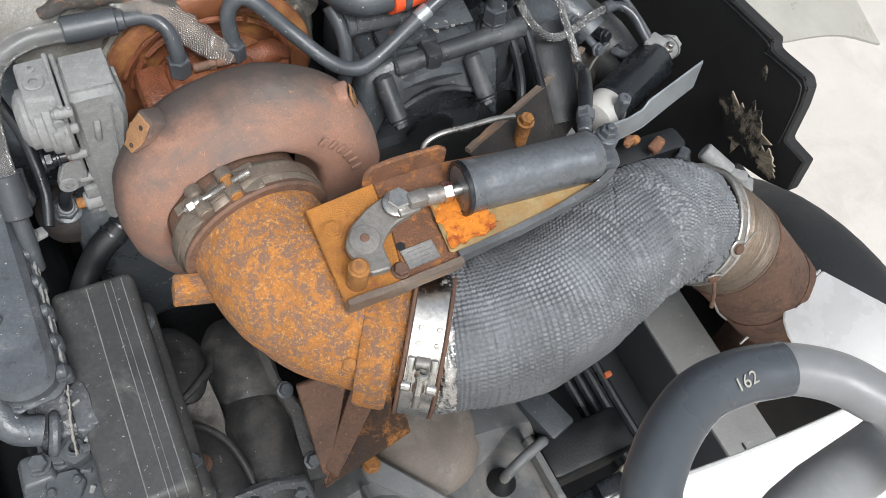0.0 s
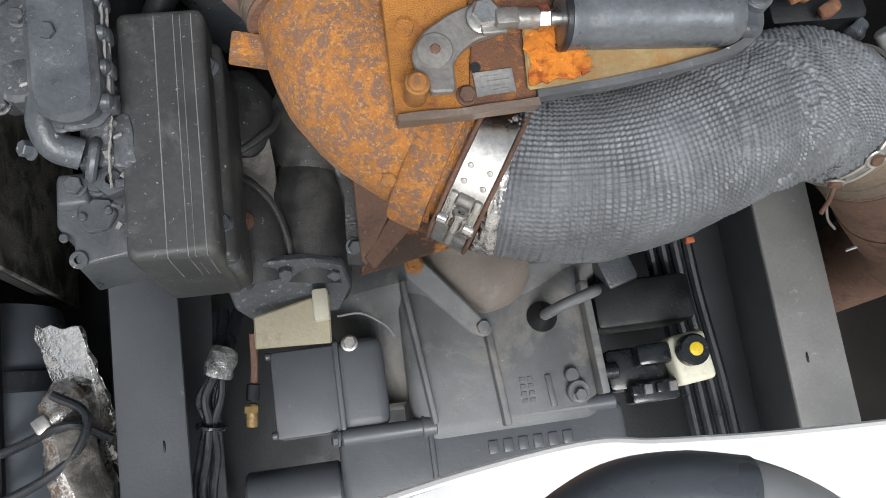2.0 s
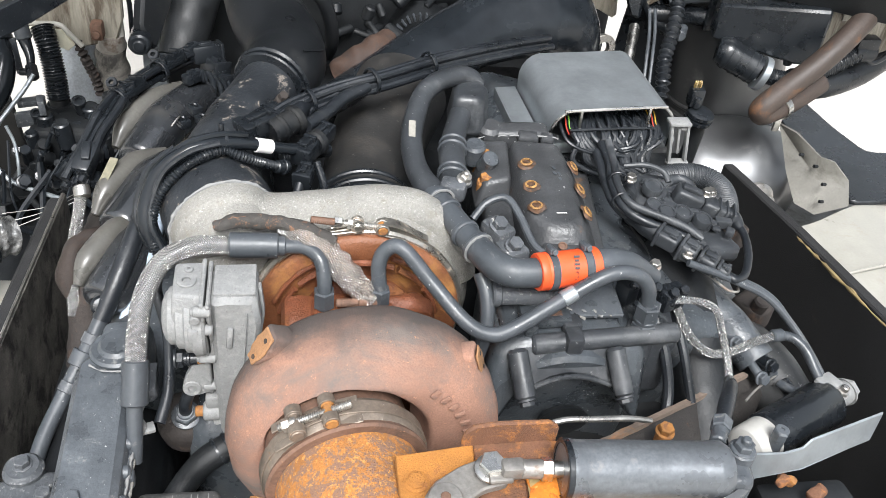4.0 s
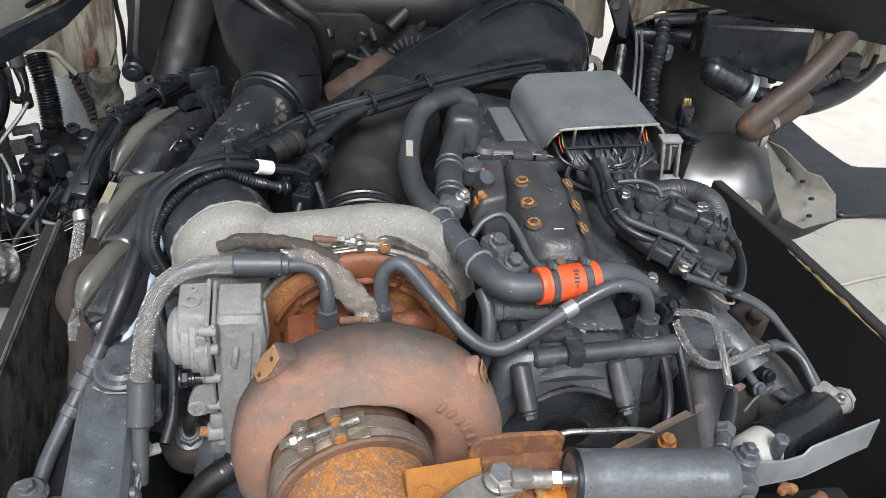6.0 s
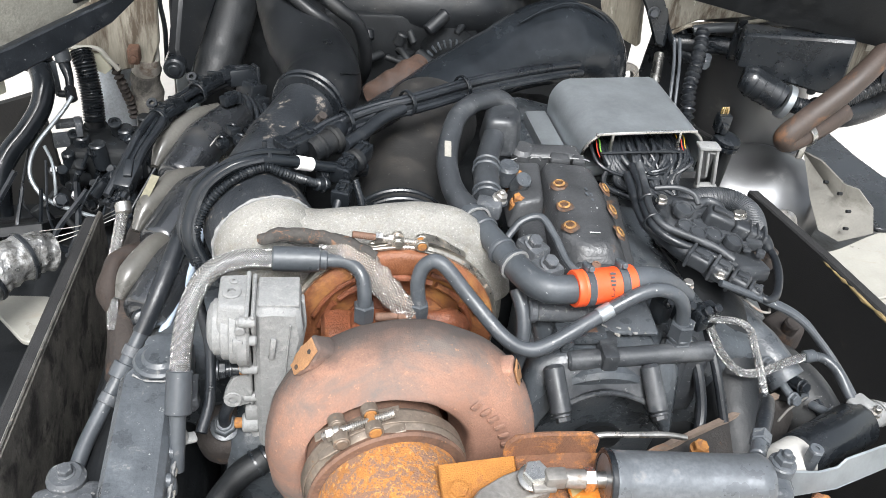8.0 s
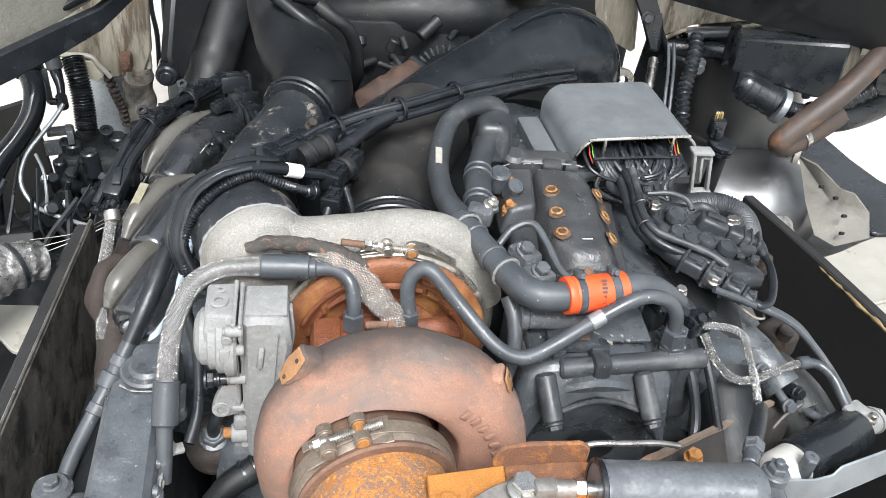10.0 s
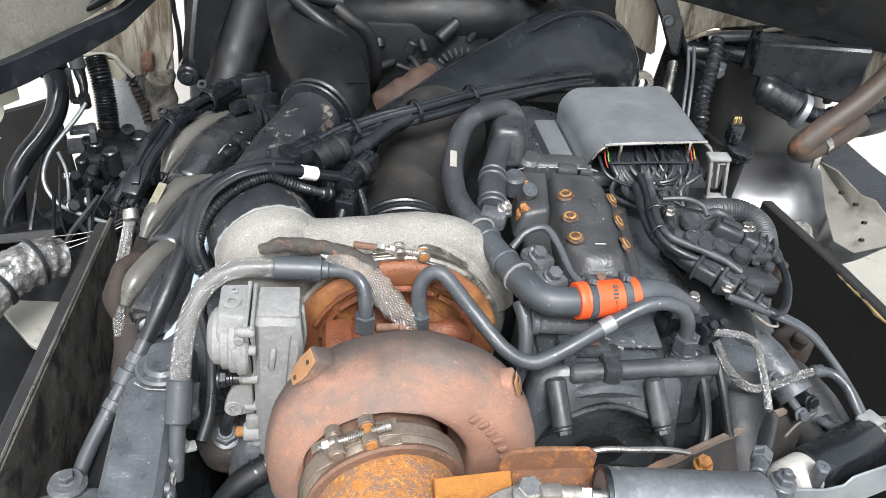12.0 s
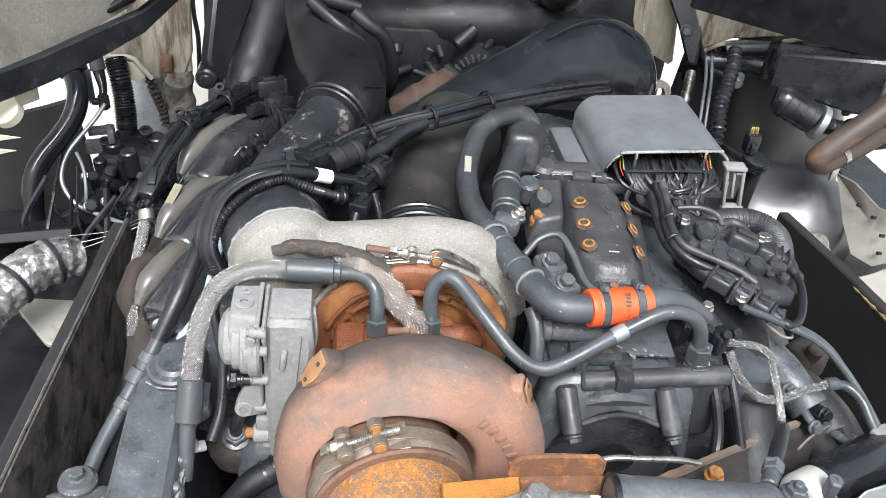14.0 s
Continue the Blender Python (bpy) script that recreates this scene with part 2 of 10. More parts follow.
TYRE = surface("tyre_rubber", (0.025, 0.026, 0.028), 0.55, vary=0.3, scale=8, dirt=(0.06, 0.057, 0.052), dirt_at=(0.55, 0.8), bump=0.25)
BLUE_PIPE = surface("pale_blue_steel", (0.42, 0.5, 0.6), 0.45, vary=0.15, dirt=(0.25, 0.26, 0.27), dirt_at=(0.6, 0.75))
MESH = braid("braided_steel", (0.9, 0.89, 0.87), (0.26, 0.26, 0.26), 0.0018, 0.96, 0.22)
MESH_FINE = braid("fine_braided_steel", (0.9, 0.9, 0.88), (0.3, 0.3, 0.3), 0.0013, 0.95, 0.2)
SINGED = surface("singed_silver_sleeve", (0.5, 0.485, 0.46), 0.27, metal=0.95, vary=0.25, scale=60, fine=300, bump=1.0, dirt=(0.1, 0.065, 0.045), dirt_at=(0.49, 0.58), dirt_scale=40, dirt_noise=0.75, specks=((0.25, 0.2, 0.17), (0.6, 0.66), 200))
SLEEVE = braid("woven_heat_sleeve", (0.95, 0.93, 0.89), (0.22, 0.17, 0.14), 0.0016, 0.88, 0.24)
CHIPPED = surface("chipped_black_paint", (0.022, 0.025, 0.029), 0.36, vary=0.35, scale=14, dirt=(0.2, 0.175, 0.15), dirt_at=(0.575, 0.605), dirt_scale=30, dirt_noise=0.8, bump=0.4, specks=((0.07, 0.07, 0.07), (0.6, 0.7), 90))
PAVING = surface("pale_paving", (0.5, 0.47, 0.43), 0.85, vary=0.12, scale=1.5, fine=60, bump=0.2, dirt=(0.36, 0.33, 0.3), dirt_at=(0.5, 0.8), dirt_scale=3, grit=0.08)


for m in (SATIN, GLOSS):
    m.node_tree.nodes["Principled BSDF"].inputs["Specular IOR Level"].default_value = 0.32


def soot(m, axis, low, high, colour):
    """A smoky stain left by heat on one side of a casting, with a ragged edge."""
    nt = m.node_tree
    bsdf = nt.nodes["Principled BSDF"]
    was = bsdf.inputs["Base Color"].links[0].from_socket
    tc = nt.nodes.new("ShaderNodeTexCoord")
    xyz = nt.nodes.new("ShaderNodeSeparateXYZ")
    nt.links.new(tc.outputs["Object"], xyz.inputs[0])
    ragged = nt.nodes.new("ShaderNodeMath")
    ragged.operation = "MULTIPLY_ADD"
    nt.links.new(grain(nt, 16, 6, 0.7), ragged.inputs[0])
    ragged.inputs[1].default_value = 0.09
    nt.links.new(xyz.outputs[axis], ragged.inputs[2])
    span = nt.nodes.new("ShaderNodeMapRange")
    span.inputs["From Min"].default_value, span.inputs["From Max"].default_value = low + 0.045, high + 0.045
    span.inputs["To Max"].default_value = 0.85
    nt.links.new(ragged.outputs[0], span.inputs["Value"])
    nt.links.new(mixed(nt, span.outputs[0], was, colour), bsdf.inputs["Base Color"])


soot(RUST_SCROLL, "Z", 1.475, 1.555, (0.11, 0.09, 0.08))
soot(RUST_SCROLL, "Y", 0.57, 0.612, (0.05, 0.043, 0.04))

# ---- building tools ----


def thing(name, label, category, at=(0, 0, 0), group="", kind=""):
    ob = new(name)
    ob.location = at
    ob.empty_display_size = 0.05
    return tagged(ob, label, category, group, kind)


def mesh_of(name, bm, material, sharp=0.6):
    bmesh.ops.recalc_face_normals(bm, faces=bm.faces)
    for f in bm.faces:
        f.smooth = True
    for e in bm.edges:
        if len(e.link_faces) == 2 and e.calc_face_angle(0) > sharp:
            e.smooth = False
    me = bpy.data.meshes.new(name)
    bm.to_mesh(me)
    bm.free()
    me.materials.append(material)
    return me


def part(name, bm, material, parent, label="", sharp=0.6):
    """Links a bmesh, built in world places, as one mesh under a thing or a part."""
    ob = new(name, bm if isinstance(bm, bpy.types.Mesh) else mesh_of(name, bm, material, sharp))
    ob.parent = parent
    ob.matrix_parent_inverse = Matrix() if parent.parent else Matrix.Translation(-parent.location)
    return tagged(ob, label)


def solid(name, bm, material, label, category, group="", kind="", sharp=0.6):
    return tagged(new(name, mesh_of(name, bm, material, sharp)), label, category, group, kind)


def facing(at, axis, side=(0, 0, 1)):
    """A pose whose z runs along axis and whose x lies as near as may be to side."""
    z = Vector(axis).normalized()
    x = Vector(side) - z * Vector(side).dot(z)
    if x.length < 1e-4:
        x = z.orthogonal()
    x.normalize()
    y = z.cross(x)
    m = Matrix((x, y, z)).transposed().to_4x4()
    m.translation = at
    return m


def merge(*bms):
    out = bmesh.new()
    for b in bms:
        me = bpy.data.meshes.new("tmp")
        b.to_mesh(me)
        b.free()
        out.from_mesh(me)
        bpy.data.meshes.remove(me)
    return out


def box(at, size, m=None, bevel=0.003, seg=2, taper=None):
    bm = bmesh.new()
    bmesh.ops.create_cube(bm, size=1)
    for v in bm.verts:
        k = taper if taper and v.co.z > 0 else 1
        v.co = Vector((v.co.x * size[0] * k, v.co.y * size[1] * k, v.co.z * size[2]))
    if bevel:
        bmesh.ops.bevel(bm, geom=bm.edges[:], offset=bevel, segments=seg, affect="EDGES", profile=0.5)
    bm.transform(Matrix.Translation(at) @ (m or Matrix()))
    return bm


def smooth_line(pts, n=6):
    """Catmull-Rom through pts, n steps a span."""
    p = [Vector(q) for q in pts]
    p = [p[0] * 2 - p[1], *p, p[-1] * 2 - p[-2]]
    out = []
    for a, b, c, d in zip(p, p[1:], p[2:], p[3:]):
        for k in range(n):
            t = k / n
            out.append(0.5 * (2 * b + (c - a) * t + (2 * a - 5 * b + 4 * c - d) * t * t + (3 * b - a - 3 * c + d) * t**3))
    return out + [p[-2]]


def tube(pts, r, seg=14, n=6, cap=True, ripple=None, flat=1.0, wobble=0.0, relief=None, hollow=0.0):
    """A pipe through pts. r: one radius or one for each point. ripple: (pitch, depth) of rings round it. relief(u, v): added height, u along and v round it in metres."""
    line = smooth_line(pts, n) if len(pts) > 2 else [Vector(pts[0]).lerp(Vector(pts[1]), k / n) for k in range(n + 1)]
    rs = [r] * len(pts) if isinstance(r, (int, float)) else list(r)
    if ripple or relief:
        step = ripple[0] / 4 if ripple else relief[0]
        fine, at = [line[0]], [0.0]
        for k in range(len(line) - 1):
            m = max(1, math.ceil((line[k + 1] - line[k]).length / step))
            for j in range(1, m + 1):
                fine.append(line[k].lerp(line[k + 1], j / m))
                at.append(k + j / m)
        at = [a / (len(line) - 1) for a in at]
        line = fine
    else:
        at = [k / (len(line) - 1) for k in range(len(line))]
    bm = bmesh.new()
    uv = bm.loops.layers.uv.new()
    tang = [(line[min(k + 1, len(line) - 1)] - line[max(k - 1, 0)]).normalized() for k in range(len(line))]
    x = tang[0].orthogonal().normalized()
    rings, run, lengths = [], 0.0, []
    for k, p in enumerate(line):
        x = (x - tang[k] * x.dot(tang[k])).normalized()
        y = tang[k].cross(x)
        run += (p - line[k - 1]).length if k else 0
        lengths.append(run)
        f = at[k] * (len(rs) - 1)
        i = min(int(f), len(rs) - 2)
        rad = rs[i] + (rs[i + 1] - rs[i]) * (f - i)
        if ripple:
            rad += ripple[1] * math.cos(2 * math.pi * run / ripple[0])
        ring = []
        for s in range(seg):
            a = 2 * math.pi * s / seg
            q = rad + (relief[1](run, a * rad) if relief else 0)
            if wobble:
                q *= 1 + wobble * noise.noise((p + x * math.cos(a) * rad + y * math.sin(a) * rad) * 45)
            ring.append(bm.verts.new(p + x * (math.cos(a) * q) + y * (math.sin(a) * q * flat)))
        rings.append(ring)
    for k in range(len(rings) - 1):
        for s in range(seg):
            f = bm.faces.new((rings[k][s], rings[k][(s + 1) % seg], rings[k + 1][(s + 1) % seg], rings[k + 1][s]))
            w = 2 * math.pi * rs[0] / seg
            for lp, u, v in zip(f.loops, (lengths[k], lengths[k], lengths[k + 1], lengths[k + 1]), (s, s + 1, s + 1, s)):
                lp[uv].uv = (u, v * w)
    if cap:
        bm.faces.new(rings[0])
        bm.faces.new(rings[-1])
    return bm


def lathe(profile, at, axis, seg=32, side=(0, 0, 1)):
    """A turned body: profile of (radius, height) along axis."""
    bm = bmesh.new()
    rings = []
    for r, h in profile:
        if r < 1e-6:
            rings.append([bm.verts.new((0, 0, h))])
        else:
            rings.append([bm.verts.new((r * math.cos(2 * math.pi * s / seg), r * math.sin(2 * math.pi * s / seg), h)) for s in range(seg)])
    for a, b in zip(rings, rings[1:]):
        for s in range(seg):
            t = (s + 1) % seg
            if len(a) == 1 and len(b) > 1:
                bm.faces.new((a[0], b[s], b[t]))
            elif len(b) == 1 and len(a) > 1:
                bm.faces.new((a[s], a[t], b[0]))
            elif len(a) > 1:
                bm.faces.new((a[s], a[t], b[t], b[s]))
    for ring, first in ((rings[0], True), (rings[-1], False)):
        if len(ring) > 1:
            bm.faces.new(ring)
    bm.transform(facing(at, axis, side))
    return bm


def rod(a, b, r, bevel=0.0015, seg=24):
    a, b = Vector(a), Vector(b)
    h = (b - a).length
    c = min(bevel, r * 0.4, h * 0.4)
    return lathe([(0, 0), (r - c, 0), (r, c), (r, h - c), (r - c, h), (0, h)], a, b - a, seg)


def ring(at, axis, r_in, r_out, h, seg=40, bevel=0.001):
    """A band with a hole, from at along axis."""
    c = bevel
    p = [(r_in, 0), (r_out - c, 0), (r_out, c), (r_out, h - c), (r_out - c, h), (r_in, h)]
    bm = bmesh.new()
    rs = [[bm.verts.new((r * math.cos(2 * math.pi * s / seg), r * math.sin(2 * math.pi * s / seg), z)) for s in range(seg)] for r, z in p]
    for k in range(len(rs)):
        a, b = rs[k], rs[(k + 1) % len(rs)]
        for s in range(seg):
            bm.faces.new((a[s], a[(s + 1) % seg], b[(s + 1) % seg], b[s]))
    bm.transform(facing(at, axis))
    return bm


def hex_bolt(at, axis, width=0.016, height=0.009, washer=True, seg=6, side=(0, 0, 1)):
    r = width / 2 / math.cos(math.pi / 6)
    c = width * 0.07
    head = lathe([(0, 0), (r, 0), (r, height - c), (r - c, height), (0, height)], at, axis, seg, side)
    if washer:
        at = Vector(at)
        w = lathe([(0, -0.0015), (r * 1.25, -0.0015), (r * 1.25, 0.0008), (r * 1.1, 0.0016), (0, 0.0016)], at, axis, 20)
        return merge(head, w)
    return head


def sheet(poly, thick, m, bevel=0.0012):
    """A plate with the outline poly in the xy of pose m, its thickness along z."""
    bm = bmesh.new()
    lo = [bm.verts.new((x, y, 0)) for x, y in poly]
    hi = [bm.verts.new((x, y, thick)) for x, y in poly]
    bm.faces.new(lo)
    bm.faces.new(hi)
    n = len(poly)
    for k in range(n):
        bm.faces.new((lo[k], lo[(k + 1) % n], hi[(k + 1) % n], hi[k]))
    bmesh.ops.recalc_face_normals(bm, faces=bm.faces)
    if bevel:
        bmesh.ops.bevel(bm, geom=bm.edges[:], offset=bevel, segments=1, affect="EDGES")
    bm.transform(m)
    return bm


def slab(corners, thick, bevel=0.002):
    """A panel through four or more corners given in the world, thickened along its normal."""
    c = [Vector(p) for p in corners]
    nrm = (c[1] - c[0]).cross(c[-1] - c[0]).normalized()
    m = facing(c[0], nrm, c[1] - c[0])
    inv = m.inverted()
    return sheet([(inv @ p).xy[:] for p in c], thick, m, bevel)


def prism(poly, front, back, bevel=0.003):
    """A casting whose outline poly lies in x and z, reaching from y = front to y = back."""
    return sheet(poly, back - front, facing((0, back, 0), (0, -1, 0), (1, 0, 0)), bevel)


def wall_plate(poly, x, thick, bevel=0.0015):
    """A plate across x whose outline poly lies in y and z."""
    return sheet(poly, thick, facing((x, 0, 0), (1, 0, 0), (0, 1, 0)), bevel)


def mesa(top, base, bevel=0.006, seg=3):
    """A cast cover: a flat top outline flowing down to a wider base outline of as many corners."""
    bm = bmesh.new()
    hi, lo = [bm.verts.new(p) for p in top], [bm.verts.new(p) for p in base]
    bm.faces.new(hi)
    bm.faces.new(lo)
    n = len(top)
    for k in range(n):
        bm.faces.new((hi[k], hi[(k + 1) % n], lo[(k + 1) % n], lo[k]))
    bmesh.ops.recalc_face_normals(bm, faces=bm.faces)
    bmesh.ops.bevel(bm, geom=bm.edges[:], offset=bevel, segments=seg, affect="EDGES", profile=0.5)
    return bm


def hoop(at, axis, profile, seg=64):
    """A ring whose closed section is profile, in (radius, height) along axis."""
    bm = bmesh.new()
    rs = [[bm.verts.new((r * math.cos(2 * math.pi * s / seg), r * math.sin(2 * math.pi * s / seg), z)) for s in range(seg)] for r, z in profile]
    for k in range(len(rs)):
        a, b = rs[k], rs[(k + 1) % len(rs)]
        for s in range(seg):
            bm.faces.new((a[s], a[(s + 1) % seg], b[(s + 1) % seg], b[s]))
    bm.transform(facing(at, axis))
    return bm


def ribbon(low, high, thick):
    """A bent steel strip between a lower and an upper line."""
    a, b = smooth_line(low, 4), smooth_line(high, 4)
    bm = bmesh.new()
    va, vb = [bm.verts.new(p) for p in a], [bm.verts.new(p) for p in b]
    for k in range(len(va) - 1):
        bm.faces.new((va[k], va[k + 1], vb[k + 1], vb[k]))
    bmesh.ops.recalc_face_normals(bm, faces=bm.faces)
    bmesh.ops.solidify(bm, geom=bm.faces[:], thickness=thick)
    return bm
def uneven(bm, amount, scale, cuts=0):
    """Roughens a casting: every corner shifts along its normal by noise."""
    if cuts:
        bmesh.ops.subdivide_edges(bm, edges=bm.edges[:], cuts=cuts, use_grid_fill=True)
    bm.normal_update()
    for v in bm.verts:
        v.co += v.normal * amount * noise.noise(v.co * scale)
    return bm


def round_patch(ctrl, thick=0.004):
    """A curved panel from rows of corners, smoothed both ways and thickened."""
    rows = [smooth_line(r, 5) for r in ctrl]
    cols = list(zip(*rows))
    grid = list(zip(*[smooth_line(c, 5) if len(c) > 2 else [Vector(c[0]).lerp(Vector(c[1]), k / 5) for k in range(6)] for c in cols]))
    bm = bmesh.new()
    vs = [[bm.verts.new(p) for p in row] for row in grid]
    for a, b in zip(vs, vs[1:]):
        for k in range(len(a) - 1):
            bm.faces.new((a[k], a[k + 1], b[k + 1], b[k]))
    bmesh.ops.recalc_face_normals(bm, faces=bm.faces)
    bmesh.ops.solidify(bm, geom=bm.faces[:], thickness=thick)
    return bm


def lettering(text, size, m):
    """Flat letters in the built-in font, as a mesh."""
    cu = bpy.data.curves.new("letters", "FONT")
    cu.body, cu.size, cu.align_x, cu.align_y, cu.extrude = text, size, "CENTER", "CENTER", 0.0001
    ob = bpy.data.objects.new("letters", cu)
    me = bpy.data.meshes.new_from_object(ob)
    bm = bmesh.new()
    bm.from_mesh(me)
    bpy.data.objects.remove(ob)
    bpy.data.meshes.remove(me)
    bm.transform(m)
    return bm


def sheet_through(corners, thick):
    """A slightly dented sheet through corners that need not lie in one plane."""
    c = [Vector(p) for p in corners]
    mid = sum(c, Vector()) / len(c)
    bm = bmesh.new()
    vs, hub = [bm.verts.new(p) for p in c], bm.verts.new(mid)
    for k in range(len(c)):
        bm.faces.new((vs[k], vs[(k + 1) % len(c)], hub))
    bmesh.ops.recalc_face_normals(bm, faces=bm.faces)
    bmesh.ops.subdivide_edges(bm, edges=bm.edges[:], cuts=2, use_grid_fill=True)
    bmesh.ops.solidify(bm, geom=bm.faces[:], thickness=thick)
    return bm


def rounded(corners, d):
    """The corners of an outline, each cut back by d and softened."""
    c, out = [Vector(p) for p in corners], []
    for k, p in enumerate(c):
        a, b = c[k - 1] - p, c[(k + 1) % len(c)] - p
        e, f = p + a.normalized() * min(d, a.length * 0.4), p + b.normalized() * min(d, b.length * 0.4)
        out += [e, (e + f + p * 2) / 4, f]
    return out

# ---- ground and chassis ----
ground = solid("ground", box((0, 0, -0.1), (600, 600, 0.2), bevel=0), PAVING, "pale sunlit yard paving round the truck", "ground", kind="structure")

for side, x in (("left", -0.13), ("right", 0.77)):
    s = 1 if x < 0.3 else -1
    rail = thing("frame_rail", "grey-painted steel chassis rail, open to the inside", "frame rail", (x, 0, 0.7), "chassis rails")
    part("top_flange", box((x, 0.2, 0.996), (0.088, 4.6, 0.009), bevel=0.003), FRAME if s > 0 else FRAME_DUST, rail)
    part("web", box((x - s * 0.039, 0.2, 0.85), (0.009, 4.58, 0.28), bevel=0.002), FRAME, rail)
    part("bottom_flange", box((x, 0.2, 0.705), (0.088, 4.6, 0.009), bevel=0.003), FRAME, rail)
    for y in (-0.05, 0.12, 0.62):
        part("bolt", hex_bolt((x + s * 0.012, y, 0.99), (s, 0, -0.2), 0.018, 0.01), DARK, rail)

# a dark pan under the engine keeps the bay closed below
solid("undershield", box((0.32, 1.1, 0.52), (1.1, 2.2, 0.02), bevel=0.004), DARK, "sooty black shield under the engine", "shield", kind="structure")
solid("wheel_arch_liner", merge(box((-0.62, 0.5, 0.62), (0.8, 1.7, 0.03), None, 0.01), box((-0.2, 0.6, 0.72), (0.02, 1.5, 0.3), None, 0.004)), DARK, "black liner beside the chassis", "liner", kind="structure")
solid("wheel_arch_liner", box((1.15, 0.75, 0.62), (0.5, 0.9, 0.03), None, 0.01), DARK, "black liner under the fender", "liner", kind="structure")
# side panels of the engine bay
rp = thing("noise_shield", "black felt-lined engine bay side panel with torn foam edge", "noise shield", (0.95, 0.8, 0.8))
SHIELD = [(1.30, 0.75), (1.30, 1.235), (1.02, 1.285), (0.735, 1.328), (0.67, 1.339), (0.572, 1.351), (0.566, 1.337), (0.55, 1.339), (0.496, 1.349), (0.483, 1.340), (0.474, 1.311), (0.463, 1.246), (0.417, 1.250), (0.408, 1.186), (0.452, 1.157), (0.51, 1.132), (0.54, 1.0), (0.54, 0.75)]
part("panel", slab(rounded([(0.95, y, z) for y, z in SHIELD], 0.004), 0.022, 0.003), FELT, rp)
part("pressed_edge", tube([(0.9375, y, z - 0.001) for y, z in SHIELD[3:12]], 0.0016, 8, 4), SATIN, rp, "hard pressed edge")
part("foam_edge", uneven(tube([(0.940, 0.74, 1.327), (0.940, 0.82, 1.315), (0.940, 0.9, 1.303), (0.940, 1.0, 1.289)], [0.001, 0.003, 0.0025, 0.001], 7, 8), 0.004, 90), FOAM, rp, "torn yellow-brown foam")
rng = random.Random(8)
TUFT = surface("singed_felt", (0.014, 0.0135, 0.013), 0.95, vary=0.5, scale=40, fine=300, bump=0.8, dirt=(0.42, 0.36, 0.27), dirt_at=(0.46, 0.6), dirt_scale=19, dirt_noise=0.72)


def torn(y, z, w, h, turn, x):
    """A thin torn layer of felt with a ragged outline, lying on the panel."""
    pts = []
    for k in range(34):
        a = 2 * math.pi * k / 34
        r = 1 + 0.5 * noise.noise((2.2 * math.cos(a) + y * 90, 2.2 * math.sin(a), z * 60)) + rng.uniform(-0.22, 0.22)
        p, q = w * r * math.cos(a), h * r * math.sin(a)
        pts.append((x, y + p * math.cos(turn) - q * math.sin(turn), z + p * math.sin(turn) + q * math.cos(turn)))
    return slab(pts, 0.0025, 0)


for y, z, w, h, turn, m in ((0.527, 1.212, 0.048, 0.046, 0.35, TUFT), (0.46, 1.20, 0.022, 0.018, 0.4, TUFT), (0.546, 1.31, 0.006, 0.012, -0.2, TUFT)):
    part("felt_tuft", torn(y, z, w, h, turn, 0.9374), m, rp, "torn singed felt")
lp = thing("noise_shield", "oily brown felt engine bay side panel with a frayed top edge", "noise shield", (-0.29, 0.8, 0.8))
part("panel", slab([(-0.29, 0.36, 0.75), (-0.29, 1.26, 0.75), (-0.29, 1.24, 1.21), (-0.29, 0.66, 1.28), (-0.29, 0.36, 1.309)], 0.008, 0.002), FELT_BROWN, lp)
part("edge_strip", tube([(-0.286, 0.36, 1.310), (-0.286, 0.66, 1.281), (-0.286, 1.235, 1.211)], 0.0025, 6, 6), STEEL, lp, "bright frayed edge")
part("backing", uneven(slab([(-0.312, 0.36, 0.75), (-0.312, 1.26, 0.75), (-0.312, 1.24, 1.202), (-0.312, 0.66, 1.272), (-0.312, 0.36, 1.302)], 0.026, 0.006), 0.0012, 30), FELT, lp, "black felt backing")

# ---- turbocharger and exhaust ----
TC = Vector((0.175, 0.60, 1.388))
SNOUT = Vector((0.15, -0.99, 0)).normalized()


def scroll():
    """The turbine volute: a swollen ring whose section grows on its way round, with a lip at the front."""
    prof = [(0.070, -0.02), (0.079, -0.03), (0.085, -0.055), (0.0875, -0.064), (0.092, -0.0665), (0.104, -0.066), (0.120, -0.061), (0.134, -0.051), (0.144, -0.036), (0.149, -0.016), (0.149, 0.006), (0.145, 0.026), (0.134, 0.042), (0.115, 0.052), (0.09, 0.055)]
    bm = bmesh.new()
    n, rows = 84, []
    for k in range(n):
        a = 2 * math.pi * k / n
        row = []
        for r, h in prof:
            k_out = min(1.0, max(0.0, (r - 0.088) / 0.042)) if h < 0.02 else 1.0
            wide = r * (1 + 0.03 * k_out)
            row.append(bm.verts.new((-0.022 * (1 - k_out) + wide * math.cos(a), h, -0.037 * k_out + 0.002 + wide * math.sin(a))))
        rows.append(row)
    for k in range(n):
        for s in range(len(prof) - 1):
            bm.faces.new((rows[k][s], rows[(k + 1) % n][s], rows[(k + 1) % n][s + 1], rows[k][s + 1]))
    bm.transform(Matrix.Translation(TC))
    return uneven(bm, 0.0015, 30)


